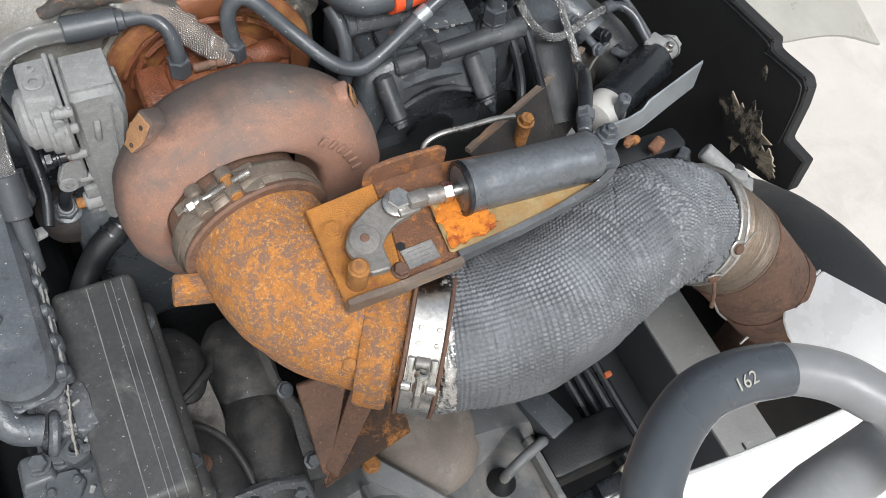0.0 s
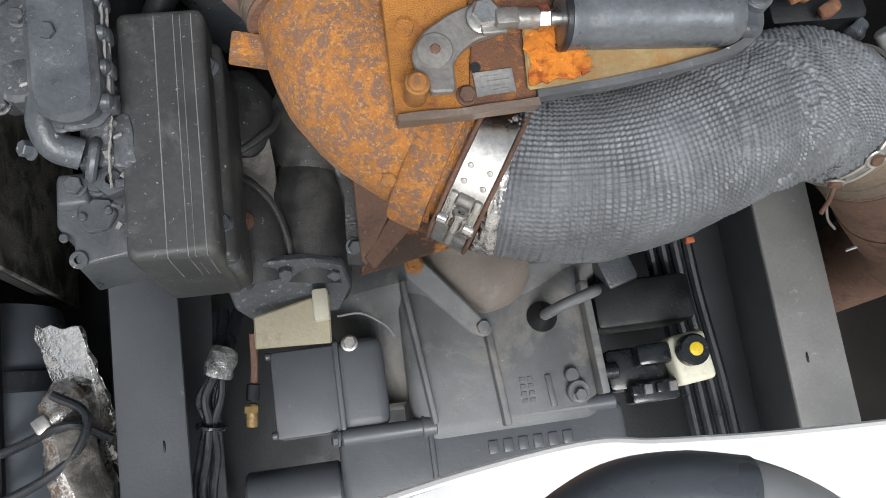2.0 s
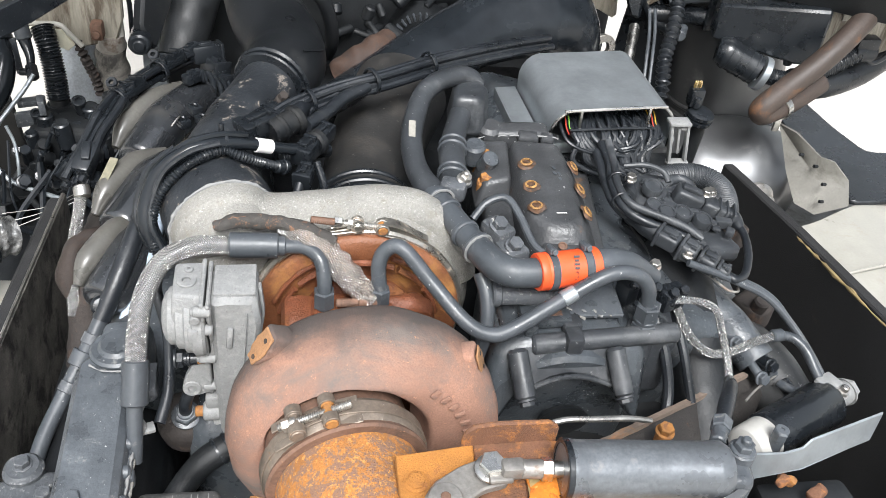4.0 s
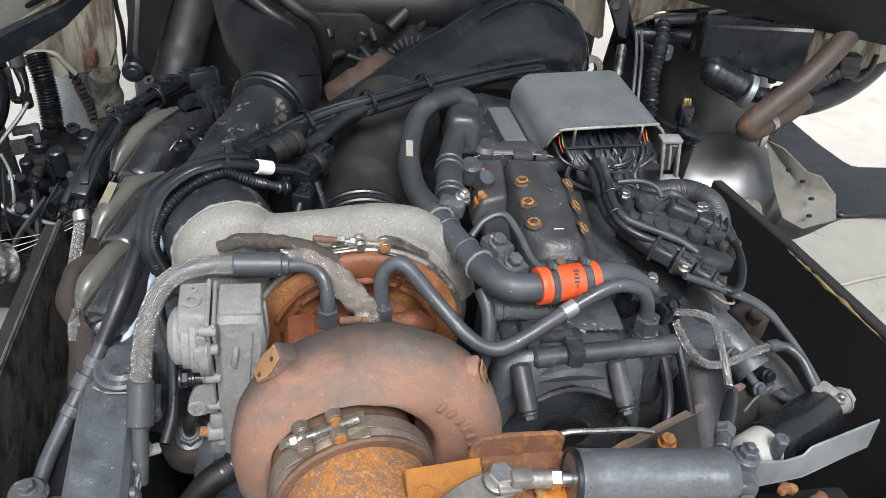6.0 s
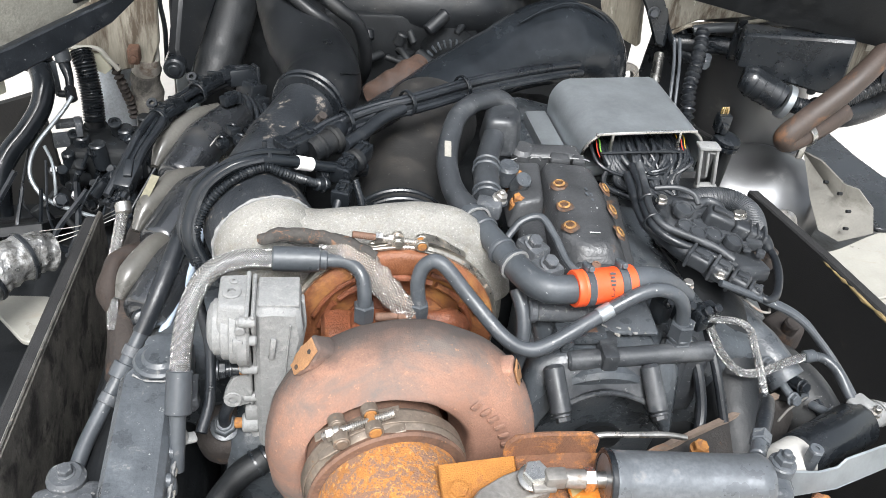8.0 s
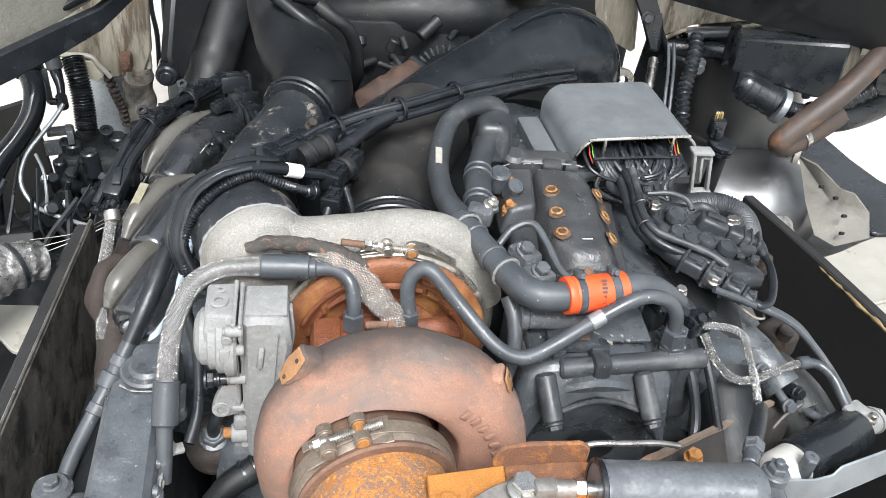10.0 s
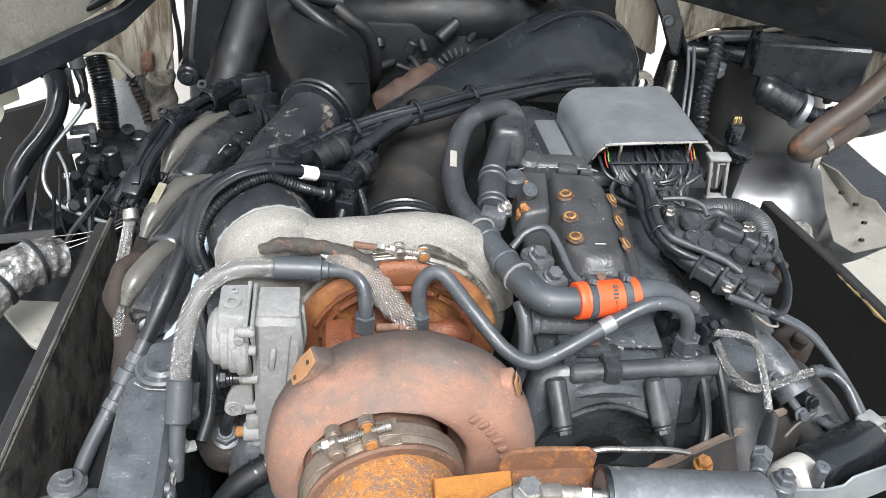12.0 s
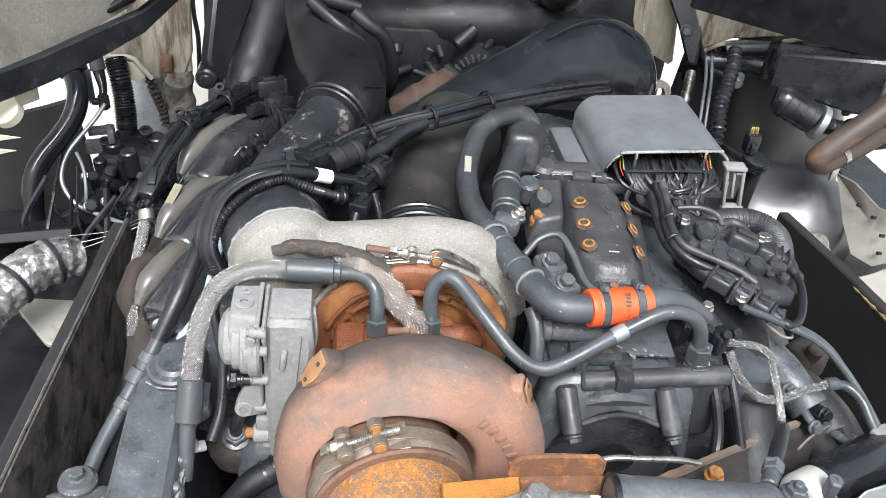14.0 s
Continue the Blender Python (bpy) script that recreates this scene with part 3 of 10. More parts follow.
turbo = thing("turbocharger", "rust-brown turbocharger with a pale cast aluminium compressor housing", "turbocharger", TC)
scroll_ob = part("turbine_housing", scroll(), RUST_SCROLL, turbo, "brown heat-rusted cast iron volute", sharp=1.0)
part("outlet_snout", uneven(lathe([(0.05, 0), (0.076, 0.0), (0.077, 0.04), (0.077, 0.072), (0.082, 0.076), (0.082, 0.082), (0.06, 0.082)], Vector((0.149, 0.502, 1.39)) - SNOUT * 0.08, SNOUT, 48), 0.001, 40), RUST_DULL, scroll_ob)
RUST_LUG = surface("crusty_lug_rust", (0.36, 0.19, 0.09), 0.9, vary=0.3, fine=500, bump=0.9, dirt=(0.42, 0.2, 0.07), dirt_at=(0.56, 0.62), dirt_scale=60, dirt_noise=0.78)
for face, x, y, z in (((-0.78, -0.36, 0.5), 0.0635, 0.600, 1.474), ((0.92, -0.26, 0.28), 0.2960, 0.592, 1.450)):
    face = Vector(face)
    lm = facing((x, y, z), face, (-0.2 if x < 0.2 else 0.28, 0.1, -0.95))
    rim = ((-0.025, -0.011), (-0.008, -0.014), (0.008, -0.0125), (0.022, -0.008), (0.021, 0.008), (0.006, 0.0125), (-0.01, 0.013), (-0.024, 0.010))
    ear = mesa([lm @ Vector((u, v, 0)) for u, v in rim], [lm @ Vector((u * 1.15 + 0.003, v * 1.25, -0.026)) for u, v in rim], 0.004, 3)
    ear = part("mounting_lug", uneven(uneven(ear, 0.003, 60, 1), 0.0012, 170), RUST_SCROLL, scroll_ob, sharp=1.2)
    part("lug_face", uneven(sheet([(-0.023, -0.0095), (-0.006, -0.0125), (0.008, -0.011), (0.0205, -0.0065), (0.0195, 0.0065), (0.004, 0.011), (-0.01, 0.011), (-0.022, 0.0085)], 0.0028, lm, 0.0012), 0.0018, 160, 1), RUST_LUG, ear, "flaking orange rust")
    for u in (-0.013, 0.012):
        part("thread_hole", lathe([(0, 0), (0.0024, 0), (0.0028, 0.0006), (0, 0.0006)], lm @ Vector((u, 0.002, 0.0027)), face, 14), MANIFOLD, ear)
# raised foundry mark on the volute, as plain bars
for k in range(6):
    a = radians(52 - 7.5 * k)
    p = TC + Vector((0.114 * math.cos(a) - 0.006, -0.0655, 0.114 * math.sin(a) - 0.012))
    part("raised_mark", box((0, 0, 0), (0.0065, 0.003, 0.012), Matrix.Rotation(math.pi / 2 - a, 4, "Y"), 0.001), RUST_SCROLL, scroll_ob) .location = p
bear = part("bearing_housing", uneven(lathe([(0.09, 0), (0.092, 0.012), (0.05, 0.02), (0.045, 0.06), (0.05, 0.085), (0.07, 0.095), (0.07, 0.12), (0.04, 0.12)], TC + Vector((0, 0.03, 0)), (0, 1, 0), 48), 0.0015, 40), RUST_RED, turbo, "red-brown rusted iron bearing housing")
part("inlet_block", uneven(prism([(0.083, 1.434), (0.099, 1.440), (0.124, 1.436), (0.127, 1.41), (0.12, 1.36), (0.086, 1.36)], 0.664, 0.722, 0.005), 0.0022, 55, 1), RUST_RED, bear)
part("centre_tower", uneven(mesa([(0.118, 0.672, 1.447), (0.168, 0.668, 1.45), (0.212, 0.672, 1.447), (0.214, 0.712, 1.443), (0.165, 0.716, 1.448), (0.119, 0.712, 1.443)], [(0.108, 0.655, 1.38), (0.168, 0.65, 1.38), (0.225, 0.655, 1.38), (0.225, 0.722, 1.38), (0.165, 0.722, 1.38), (0.108, 0.722, 1.38)], 0.006), 0.0022, 55, 1), RUST_RED, bear)
part("outlet_ridge", uneven(tube([(0.206, 0.70, 1.435), (0.228, 0.703, 1.432), (0.248, 0.709, 1.42), (0.256, 0.712, 1.395)], [0.012, 0.015, 0.015, 0.011], 16, 6), 0.003, 60), RUST_RED, bear)
part("ridge_shoulder", uneven(box((0.236, 0.705, 1.408), (0.038, 0.03, 0.04), Matrix.Rotation(0.5, 4, "Y"), 0.008, 3), 0.003, 60, 1), RUST_RED, bear)
for r, span in ((0.094, ((8, 34), (39, 62), (66, 100), (112, 138), (143, 168))), (0.106, ((20, 70), (110, 160)))):
    for a0, a1 in span:
        line = [TC + Vector((r * math.cos(radians(a)), 0.1225, r * math.sin(radians(a)))) for a in (a0, (2 * a0 + a1) / 3, (a0 + 2 * a1) / 3, a1)]
        part("cast_ring", uneven(tube(line, 0.0042 if r < 0.1 else 0.003, 8, 5), 0.0012, 80), RUST_RED, bear)
part("back_plate", uneven(lathe([(0.06, 0.004), (0.09, 0.002), (0.098, 0.0), (0.119, 0.0), (0.124, 0.003), (0.126, 0.006), (0.126, 0.012), (0.06, 0.014)], TC + Vector((0, 0.126, 0)), (0, 1, 0), 72), 0.0008, 50), surface("stained_plate_rust", (0.2, 0.075, 0.033), 0.5, vary=0.4, scale=16, fine=350, bump=0.6, dirt=(0.33, 0.15, 0.045), dirt_at=(0.52, 0.66), dirt_scale=12, dirt_noise=0.75), turbo, "rusty seal plate")
# compressor housing: volute ring with its outlet neck
CC = TC + Vector((0.005, 0.185, 0.0))
bm = bmesh.new()
rows, seg, n = [], 18, 60
for k in range(n):
    a = 2 * math.pi * k / n
    grow = (1 - (a - 0.3) / (2 * math.pi)) % 1.0
    rt = 0.030 + 0.018 * (0.5 - 0.5 * math.cos(a - 0.9))
    rows.append([bm.verts.new(((0.108 + rt * math.cos(b)) * math.cos(a), rt * 0.9 * math.sin(b), (0.108 + rt * math.cos(b)) * math.sin(a))) for b in (2 * math.pi * s / seg for s in range(seg))])
for k in range(n):
    for s in range(seg):
        bm.faces.new((rows[k][s], rows[(k + 1) % n][s], rows[(k + 1) % n][(s + 1) % seg], rows[k][(s + 1) % seg]))
bm.transform(Matrix.Translation(CC))
comp = part("compressor_housing", merge(bm, lathe([(0.1, -0.02), (0.115, 0.0), (0.09, 0.03), (0.072, 0.05), (0.072, 0.085), (0.06, 0.085)], CC, (0, 1, 0), 48)), CAST, turbo, "pale sand-cast aluminium")
part("outlet_neck", uneven(tube([CC + Vector(p) for p in ((0.128, 0.0, 0.02), (0.112, 0.006, 0.07), (0.075, 0.012, 0.105), (0.03, 0.012, 0.116), (-0.03, 0.008, 0.11), (-0.085, 0.006, 0.096), (-0.122, 0.010, 0.088), (-0.15, 0.016, 0.085))], [0.022, 0.026, 0.028, 0.030, 0.033, 0.041, 0.047, 0.047], 32), 0.001, 40), CAST, comp)
OUT, OUT_AX = Vector((0.018, 0.806, 1.474)), Vector((-0.3, 0.95, 0.02)).normalized()
part("outlet_drum", uneven(lathe([(0.0, -0.072), (0.03, -0.07), (0.047, -0.06), (0.0545, -0.046), (0.057, -0.034), (0.0635, -0.028), (0.0645, -0.024), (0.0645, -0.003), (0.062, 0.0), (0.0, 0.0)], OUT, OUT_AX, 64), 0.0008, 40), CAST, comp, "drum-shaped outlet collar")

# grey actuator on the side of the turbo
act = part("actuator", uneven(prism([(0.011, 1.506), (0.030, 1.508), (0.060, 1.506), (0.064, 1.466), (0.058, 1.425), (0.047, 1.38), (0.037, 1.335), (0.028, 1.29), (0.012, 1.285), (0.010, 1.36), (0.010, 1.42)], 0.636, 0.696, 0.006), 0.0008, 60), CAST_DULL, turbo, "weathered light grey aluminium actuator")
part("parting_rib", prism([(0.0605, 1.502), (0.0635, 1.466), (0.0575, 1.425), (0.0465, 1.38), (0.0495, 1.379), (0.061, 1.424), (0.067, 1.466), (0.064, 1.502)], 0.660, 0.672, 0.001), CAST_DULL, act)
part("top_pad", uneven(box((0.037, 0.668, 1.508), (0.044, 0.048, 0.004), None, 0.0015), 0.0006, 90), CAST_DULL, act)
flange_line = [(0.627, 1.511), (0.626, 1.49), (0.631, 1.481), (0.630, 1.46), (0.637, 1.446), (0.638, 1.425), (0.645, 1.412), (0.646, 1.37), (0.652, 1.36), (0.652, 1.30), (0.662, 1.284), (0.70, 1.29), (0.702, 1.511)]
part("split_flange", uneven(wall_plate(flange_line, 0.0015, 0.0048), 0.0006, 90), CAST_DULL, act)
part("split_flange", uneven(wall_plate([(y + 0.003 * math.sin(40 * z), z - 0.002) for y, z in flange_line], 0.0082, 0.0045), 0.0006, 90), CAST_DULL, act)
for y, z in ((0.629, 1.500), (0.633, 1.47), (0.642, 1.418), (0.65, 1.365), (0.656, 1.298)):
    part("flange_screw", merge(rod((-0.005, y, z), (0.0135, y, z), 0.0062, 0.0015, 18), rod((-0.0075, y, z), (-0.004, y, z), 0.0042, 0.001, 14)), CAST_DULL, act)
part("vertical_rib", merge(box((0.030, 0.6345, 1.455), (0.007, 0.006, 0.03), Matrix.Rotation(0.1, 4, "Y"), 0.0025), box((0.046, 0.6345, 1.45), (0.0016, 0.003, 0.08), Matrix.Rotation(0.08, 4, "Y"), 0.0006, 1)), CAST_DULL, act)
for x, r in ((-0.008, 0.0445), (-0.0165, 0.041), (-0.0255, 0.0365), (-0.0345, 0.0315)):
    part("motor_ring", lathe([(0, 0), (r - 0.002, 0), (r, 0.0015), (r, 0.0105), (r - 0.003, 0.0135), (0, 0.0135)], (x, 0.666, 1.4605), (1, 0, 0), 48), CAST_DULL, act)
part("motor_cap", lathe([(0, 0), (0.018, 0), (0.026, 0.003), (0.031, 0.009), (0, 0.009)], (-0.0405, 0.666, 1.4605), (1, 0, 0), 40), CAST_DULL, act)
part("motor_case", uneven(mesa([(-0.027, 0.650, 1.5065), (0.004, 0.642, 1.508), (0.004, 0.70, 1.508), (-0.027, 0.70, 1.5065)], [(-0.030, 0.638, 1.475), (0.004, 0.632, 1.475), (0.004, 0.705, 1.46), (-0.031, 0.705, 1.46)], 0.004), 0.0008, 70), CAST_DULL, act)
part("case_step", merge(box((-0.006, 0.628, 1.468), (0.012, 0.012, 0.02), None, 0.003), rod((-0.003, 0.622, 1.492), (-0.003, 0.640, 1.492), 0.0055, 0.001, 16)), CAST_DULL, act)
part("screw_boss", merge(ring((-0.013, 0.668, 1.5065), (0, 0, 1), 0.0045, 0.0105, 0.0035, 24), ring((-0.012, 0.687, 1.5065), (0, 0, 1), 0.002, 0.005, 0.003, 16)), CAST_DULL, act)
ear_p = part("ear", uneven(prism([(-0.028, 1.362), (-0.024, 1.378), (-0.016, 1.398), (-0.004, 1.412), (0.006, 1.412), (0.006, 1.358), (-0.010, 1.351), (-0.023, 1.352)], 0.646, 0.657, 0.002), 0.0006, 90), CAST_DULL, act)
part("ear_eye", ring((-0.0165, 0.6465, 1.3655), (0, -1, 0.15), 0.0048, 0.0105, 0.003, 24), CAST_DULL, ear_p)
part("foot", merge(rod((-0.008, 0.652, 1.318), (0.012, 0.652, 1.318), 0.0115, 0.002), box((0.012, 0.656, 1.292), (0.02, 0.02, 0.03), None, 0.004), box((0.004, 0.652, 1.338), (0.016, 0.014, 0.02), None, 0.003)), CAST_DULL, act)
part("foot_pin", rod((-0.017, 0.652, 1.318), (-0.007, 0.652, 1.318), 0.0065, 0.001, 18), RUST_BOLT, act, "rusty pin")
part("plug", merge(rod((-0.026, 0.65, 1.409), (-0.006, 0.65, 1.41), 0.0075), hex_bolt((-0.031, 0.65, 1.409), (1, 0, 0), 0.017, 0.009), ring((-0.019, 0.65, 1.4095), (1, 0, 0), 0.007, 0.0092, 0.004, 24)), PLASTIC, act, "black plug")
part("brass_collar", rod((-0.009, 0.65, 1.4105), (0.001, 0.65, 1.411), 0.0075), RUST_BOLT, act)
# elbow
ELBOW = [(0.149, 0.502, 1.39), (0.154, 0.468, 1.39), (0.166, 0.427, 1.387), (0.195, 0.391, 1.376), (0.234, 0.363, 1.364), (0.265, 0.347, 1.359)]
elbow = thing("exhaust_elbow", "heavily rusted orange cast iron exhaust elbow", "exhaust elbow", (0.19, 0.4, 1.3))
ebody = part("elbow_body", uneven(tube(ELBOW, [0.074, 0.075, 0.077, 0.077, 0.076, 0.076], 56, 8), 0.0014, 40), RUST, elbow)
part("inlet_flange", lathe([(0.06, 0), (0.083, 0), (0.085, 0.003), (0.083, 0.008), (0.072, 0.012), (0.06, 0.012)], (0.151, 0.491, 1.39), -SNOUT, 56), RUST_DULL, ebody)
part("lug", box((0.072, 0.466, 1.372), (0.05, 0.024, 0.03), Matrix.Rotation(radians(-10), 4, "Z") @ Matrix.Rotation(radians(10), 4, "Y"), 0.003), RUST, elbow)
vd = (0.84, -0.54, 0)
part("valve_body", uneven(lathe([(0.06, 0), (0.084, 0.0), (0.086, 0.004), (0.086, 0.03), (0.084, 0.034), (0.06, 0.034)], (0.222, 0.367, 1.36), vd, 56), 0.001, 60), RUST, elbow, "rusted butterfly valve housing")
blk = box((0, 0, 0), (0.034, 0.03, 0.085), None, 0.004)
blk.transform(facing((0.208, 0.318, 1.388), (0.02, 0.5, 0.86), (0.9, -0.44, 0.2)))
part("cast_block", uneven(blk, 0.001, 70), RUST, elbow)
part("bolt", hex_bolt((0.182, 0.318, 1.40), (-0.3, -0.6, 0.7), 0.014, 0.008), RUST_BOLT, elbow)


def closing_bolt(owner, mat, at, along, axis, out, width, r=0.0082, gap=0.017, ends=(0.036, 0.04), bolt_r=0.0041, tail=0.026):
    """The threaded bolt of a band clamp with its two trunnions, the strap loops round them and the nut."""
    b, d, a, o = Vector(at), Vector(along).normalized(), Vector(axis).normalized(), Vector(out).normalized()
    part("bolt", tube([b - d * ends[0], b + d * ends[1]], bolt_r, 12, 2, ripple=(0.0022, bolt_r * 0.1)), STEEL, owner, "threaded steel bolt")
    for k in (-1, 1):
        q = b + d * k * gap
        pin = part("trunnion", merge(rod(q - a * width * 0.52, q - a * width * 0.17, r * 0.8, 0.001, 22), rod(q + a * width * 0.17, q + a * width * 0.52, r * 0.8, 0.001, 22), rod(q - a * width * 0.2, q + a * width * 0.2, r * 0.62, 0.0005, 16)), RUST_BOLT if k > 0 else mat, owner)
        for s in (-1, 1):
            part("strap_loop", ring(q + a * width * (0.34 * s - 0.15), a, r * 0.82, r * 1.05, width * 0.3, 28, 0.0004), mat, pin)
            leg = facing(q + a * width * 0.34 * s - o * r * 0.93 + d * k * tail / 2 - o * 0.0018, o + d * k * 0.22, d)
            part("strap_leg", box((0, 0, 0), (tail, width * 0.3, 0.0022), None, 0.0007, 1), mat, pin).matrix_basis = leg
    part("nut", merge(hex_bolt(b - d * (gap + 0.012), d, bolt_r * 2.9, bolt_r * 1.8, False), rod(b - d * (gap + 0.005), b - d * (gap - 0.002), bolt_r * 1.5)), STEEL, owner)


def band_clamp(name, label, at, axis, r, width, thick, mat, bolt_at, bolt_along, size=1.0):
    c = thing(name, label, "band clamp", at)
    a = Vector(axis).normalized()
    w = width / 2
    part("band", hoop(at, a, [(r - 0.002, -w), (r + 0.0005, -w), (r + 0.004, -w * 0.55), (r + 0.004, w * 0.55), (r + 0.0005, w), (r - 0.002, w), (r + 0.0015, w * 0.5), (r + 0.0015, -w * 0.5)], 80), mat, c)
    part("outer_strap", ring(Vector(at) - a * w * 0.5, a, r + 0.0042, r + 0.0042 + thick, w, 80, 0.0004), mat, c)
    d = Vector(bolt_along).normalized()
    out = Vector(bolt_at) - Vector(at)
    closing_bolt(c, mat, bolt_at, d, a, out - a * out.dot(a), width * 1.15, 0.0082 * size, 0.017 * size, (0.034 * size, 0.04 * size), 0.0041 * size, 0.028 * size)
    return c


CLAMP_STEEL = surface("brown_clamp_steel", (0.25, 0.205, 0.165), 0.45, metal=0.55, vary=0.3, scale=30, dirt=(0.33, 0.17, 0.07), dirt_at=(0.6, 0.72), dirt_scale=50, dirt_noise=0.75, specks=((0.5, 0.46, 0.4), (0.64, 0.7), 140))
band_clamp("band_clamp", "dull steel band clamp between turbine outlet and rusty elbow", Vector((0.149, 0.502, 1.39)) - SNOUT * 0.012, -SNOUT, 0.081, 0.03, 0.0016, CLAMP_STEEL, (0.113, 0.508, 1.472), (0.93, 0.1, 0.3))
CLAMP_BRIGHT = surface("tarnished_clamp_steel", (0.5, 0.47, 0.42), 0.34, metal=0.9, vary=0.3, scale=40, dirt=(0.24, 0.16, 0.1), dirt_at=(0.56, 0.7), dirt_scale=60, bump=0.12)
cclamp = thing("band_clamp", "thin steel band clamp holding the compressor housing", "band clamp", TC + Vector((0, 0.142, 0)))
part("band", hoop(TC + Vector((0, 0.136, 0)), (0, 1, 0), [(0.124, 0), (0.1285, 0), (0.1315, 0.004), (0.1315, 0.011), (0.1285, 0.015), (0.124, 0.015), (0.127, 0.0075)], 96), CLAMP_BRIGHT, cclamp)
closing_bolt(cclamp, CLAMP_BRIGHT, TC + Vector((0.010, 0.139, 0.1355)), (0.985, 0.02, -0.16), (0, 1, 0), (0.1, 0, 1), 0.017, 0.0072, 0.0145, (0.066, 0.018), 0.0036, 0.03)
part("strap_end", ribbon([TC + Vector(p) for p in ((0.026, 0.136, 0.139), (0.045, 0.137, 0.1335), (0.065, 0.138, 0.1205), (0.08, 0.14, 0.111))], [TC + Vector(p) for p in ((0.026, 0.15, 0.140), (0.045, 0.15, 0.1345), (0.065, 0.15, 0.1215), (0.08, 0.15, 0.112))], 0.0016), CLAMP_BRIGHT, cclamp)
part("clamp_nut", hex_bolt(TC + Vector((-0.031, 0.1385, 0.1425)), (0.985, 0.02, -0.16), 0.0115, 0.009, False), BRIGHT, cclamp)
part("rusty_thread", rod(TC + Vector((-0.057, 0.138, 0.1465)), TC + Vector((-0.03, 0.1385, 0.142)), 0.0042, 0.0008, 14), RUST_DULL, cclamp, "browned bolt end")
# wide flat clamp between valve and wrapped pipe
wc = thing("band_clamp", "wide bright stainless band clamp on the exhaust pipe", "band clamp", (0.276, 0.336, 1.357))
vdv = Vector(vd).normalized()
part("band", ring(Vector((0.262, 0.343, 1.357)), vdv, 0.083, 0.0862, 0.034, 72), BRIGHT, wc)
for off in (-0.004, 0.034):
    part("edge_roll", ring(Vector((0.262, 0.343, 1.357)) + vdv * off, vdv, 0.082, 0.0875, 0.004, 72), RUST_DULL, wc)
tb = Vector((0.2455, 0.287, 1.405)) + Vector((-0.003, -0.006, 0.009))
down = Vector((-0.30, -0.47, -0.83))
for s in (-1, 1):
    part("fork", merge(box(tb + vdv * s * 0.0115 + down * 0.004, (0.0075, 0.007, 0.03), facing((0, 0, 0), down, vdv).to_3x3().to_4x4(), 0.002), rod(tb + down * 0.0235 + vdv * s * 0.0075, tb + down * 0.0235 + vdv * s * 0.0185, 0.0068, 0.0012, 18)), BRIGHT, wc)
part("pivot", rod(tb - down * 0.004 - vdv * 0.0075, tb - down * 0.004 + vdv * 0.0075, 0.0072, 0.001, 18), LEVER, wc)
lift = Vector((-0.003, -0.006, 0.007))
part("socket_bolt", merge(rod(tb + lift + down * 0.003, tb + lift + down * 0.0075, 0.0078, 0.001, 20), ring(tb + lift * 1.6 + down * 0.003, down * -1, 0.0035, 0.0072, 0.003, 20, 0.0008), rod(tb + lift * 0.5, tb + lift * 0.5 + down * 0.03, 0.0048, 0.001, 14)), BRIGHT, wc)
part("bolt_tip", rod(tb + lift * 0.5 + down * 0.028, tb + lift * 0.5 + down * 0.046, 0.0042, 0.001, 14), LEVER, wc)
part("rusty_barrel", rod(tb + down * 0.0235 - vdv * 0.006, tb + down * 0.0235 + vdv * 0.006, 0.0058, 0.001, 16), RUST_DULL, wc, "rusty barrel nut")
for k in range(4):
    part("rivet", lathe([(0.003, 0), (0.0025, 0.001), (0, 0.0014)], tb - down * (0.026 + 0.018 * (k // 2)) + vdv * (0.009 if k % 2 else -0.009) + Vector((-0.002, -0.004, 0.009)), (-0.35, -0.55, 0.75), 10), STEEL, wc)

# dimpled foil wrap
WRAP = [(0.292, 0.329, 1.356), (0.34, 0.317, 1.36), (0.41, 0.317, 1.361), (0.49, 0.340, 1.354), (0.57, 0.366, 1.336), (0.64, 0.379, 1.311), (0.692, 0.376, 1.287)]


def dimples(u, v):
    crease = 0.0032 * noise.noise((u * 18, v * 13, 3.1)) + 0.001 * noise.noise((u * 60, v * 50, 1.7))
    worn = max(0.0, noise.noise((u * 11, v * 11, 7.0)) - 0.15)
    rows = 0.5 * (math.cos(2 * math.pi * u / 0.0052 + 2.5 * noise.noise((u * 14, v * 14, 0.3))) + math.cos(2 * math.pi * v / 0.0052 + 1.5 * noise.noise((u * 9, v * 9, 4.3))))
    fold = abs(noise.noise((u * 13 + 0.4, v * 9, 11.0)))
    fold2 = abs(noise.noise((u * 30, v * 24 + 2.0, 5.0)))
    late = min(1.0, max(0.0, (u - 0.13) / 0.1))
    seam = u - 0.245 - 0.05 * math.sin(v / 0.084 + 0.6) - 0.006 * noise.noise((v * 40, 0.5, 2.0))
    if seam > 0:
        rows = 0.5 * (math.cos(2 * math.pi * (0.8 * u + 0.6 * v) / 0.0052) + math.cos(2 * math.pi * (0.8 * v - 0.6 * u) / 0.0052))
    crease -= 0.006 * math.exp(-((seam / 0.003) ** 2)) - 0.002 * math.exp(-(((seam + 0.006) / 0.004) ** 2))
    return crease + 0.0018 * rows * max(0.4, 1 - 2.2 * worn) - 0.004 * math.exp(-((fold / 0.03) ** 2)) * (0.3 + 0.7 * late) - 0.0022 * math.exp(-((fold2 / 0.05) ** 2)) * late + 0.0012 * late * abs(noise.noise((u * 22 + v * 16, u * 9 - v * 20, 8.0)))


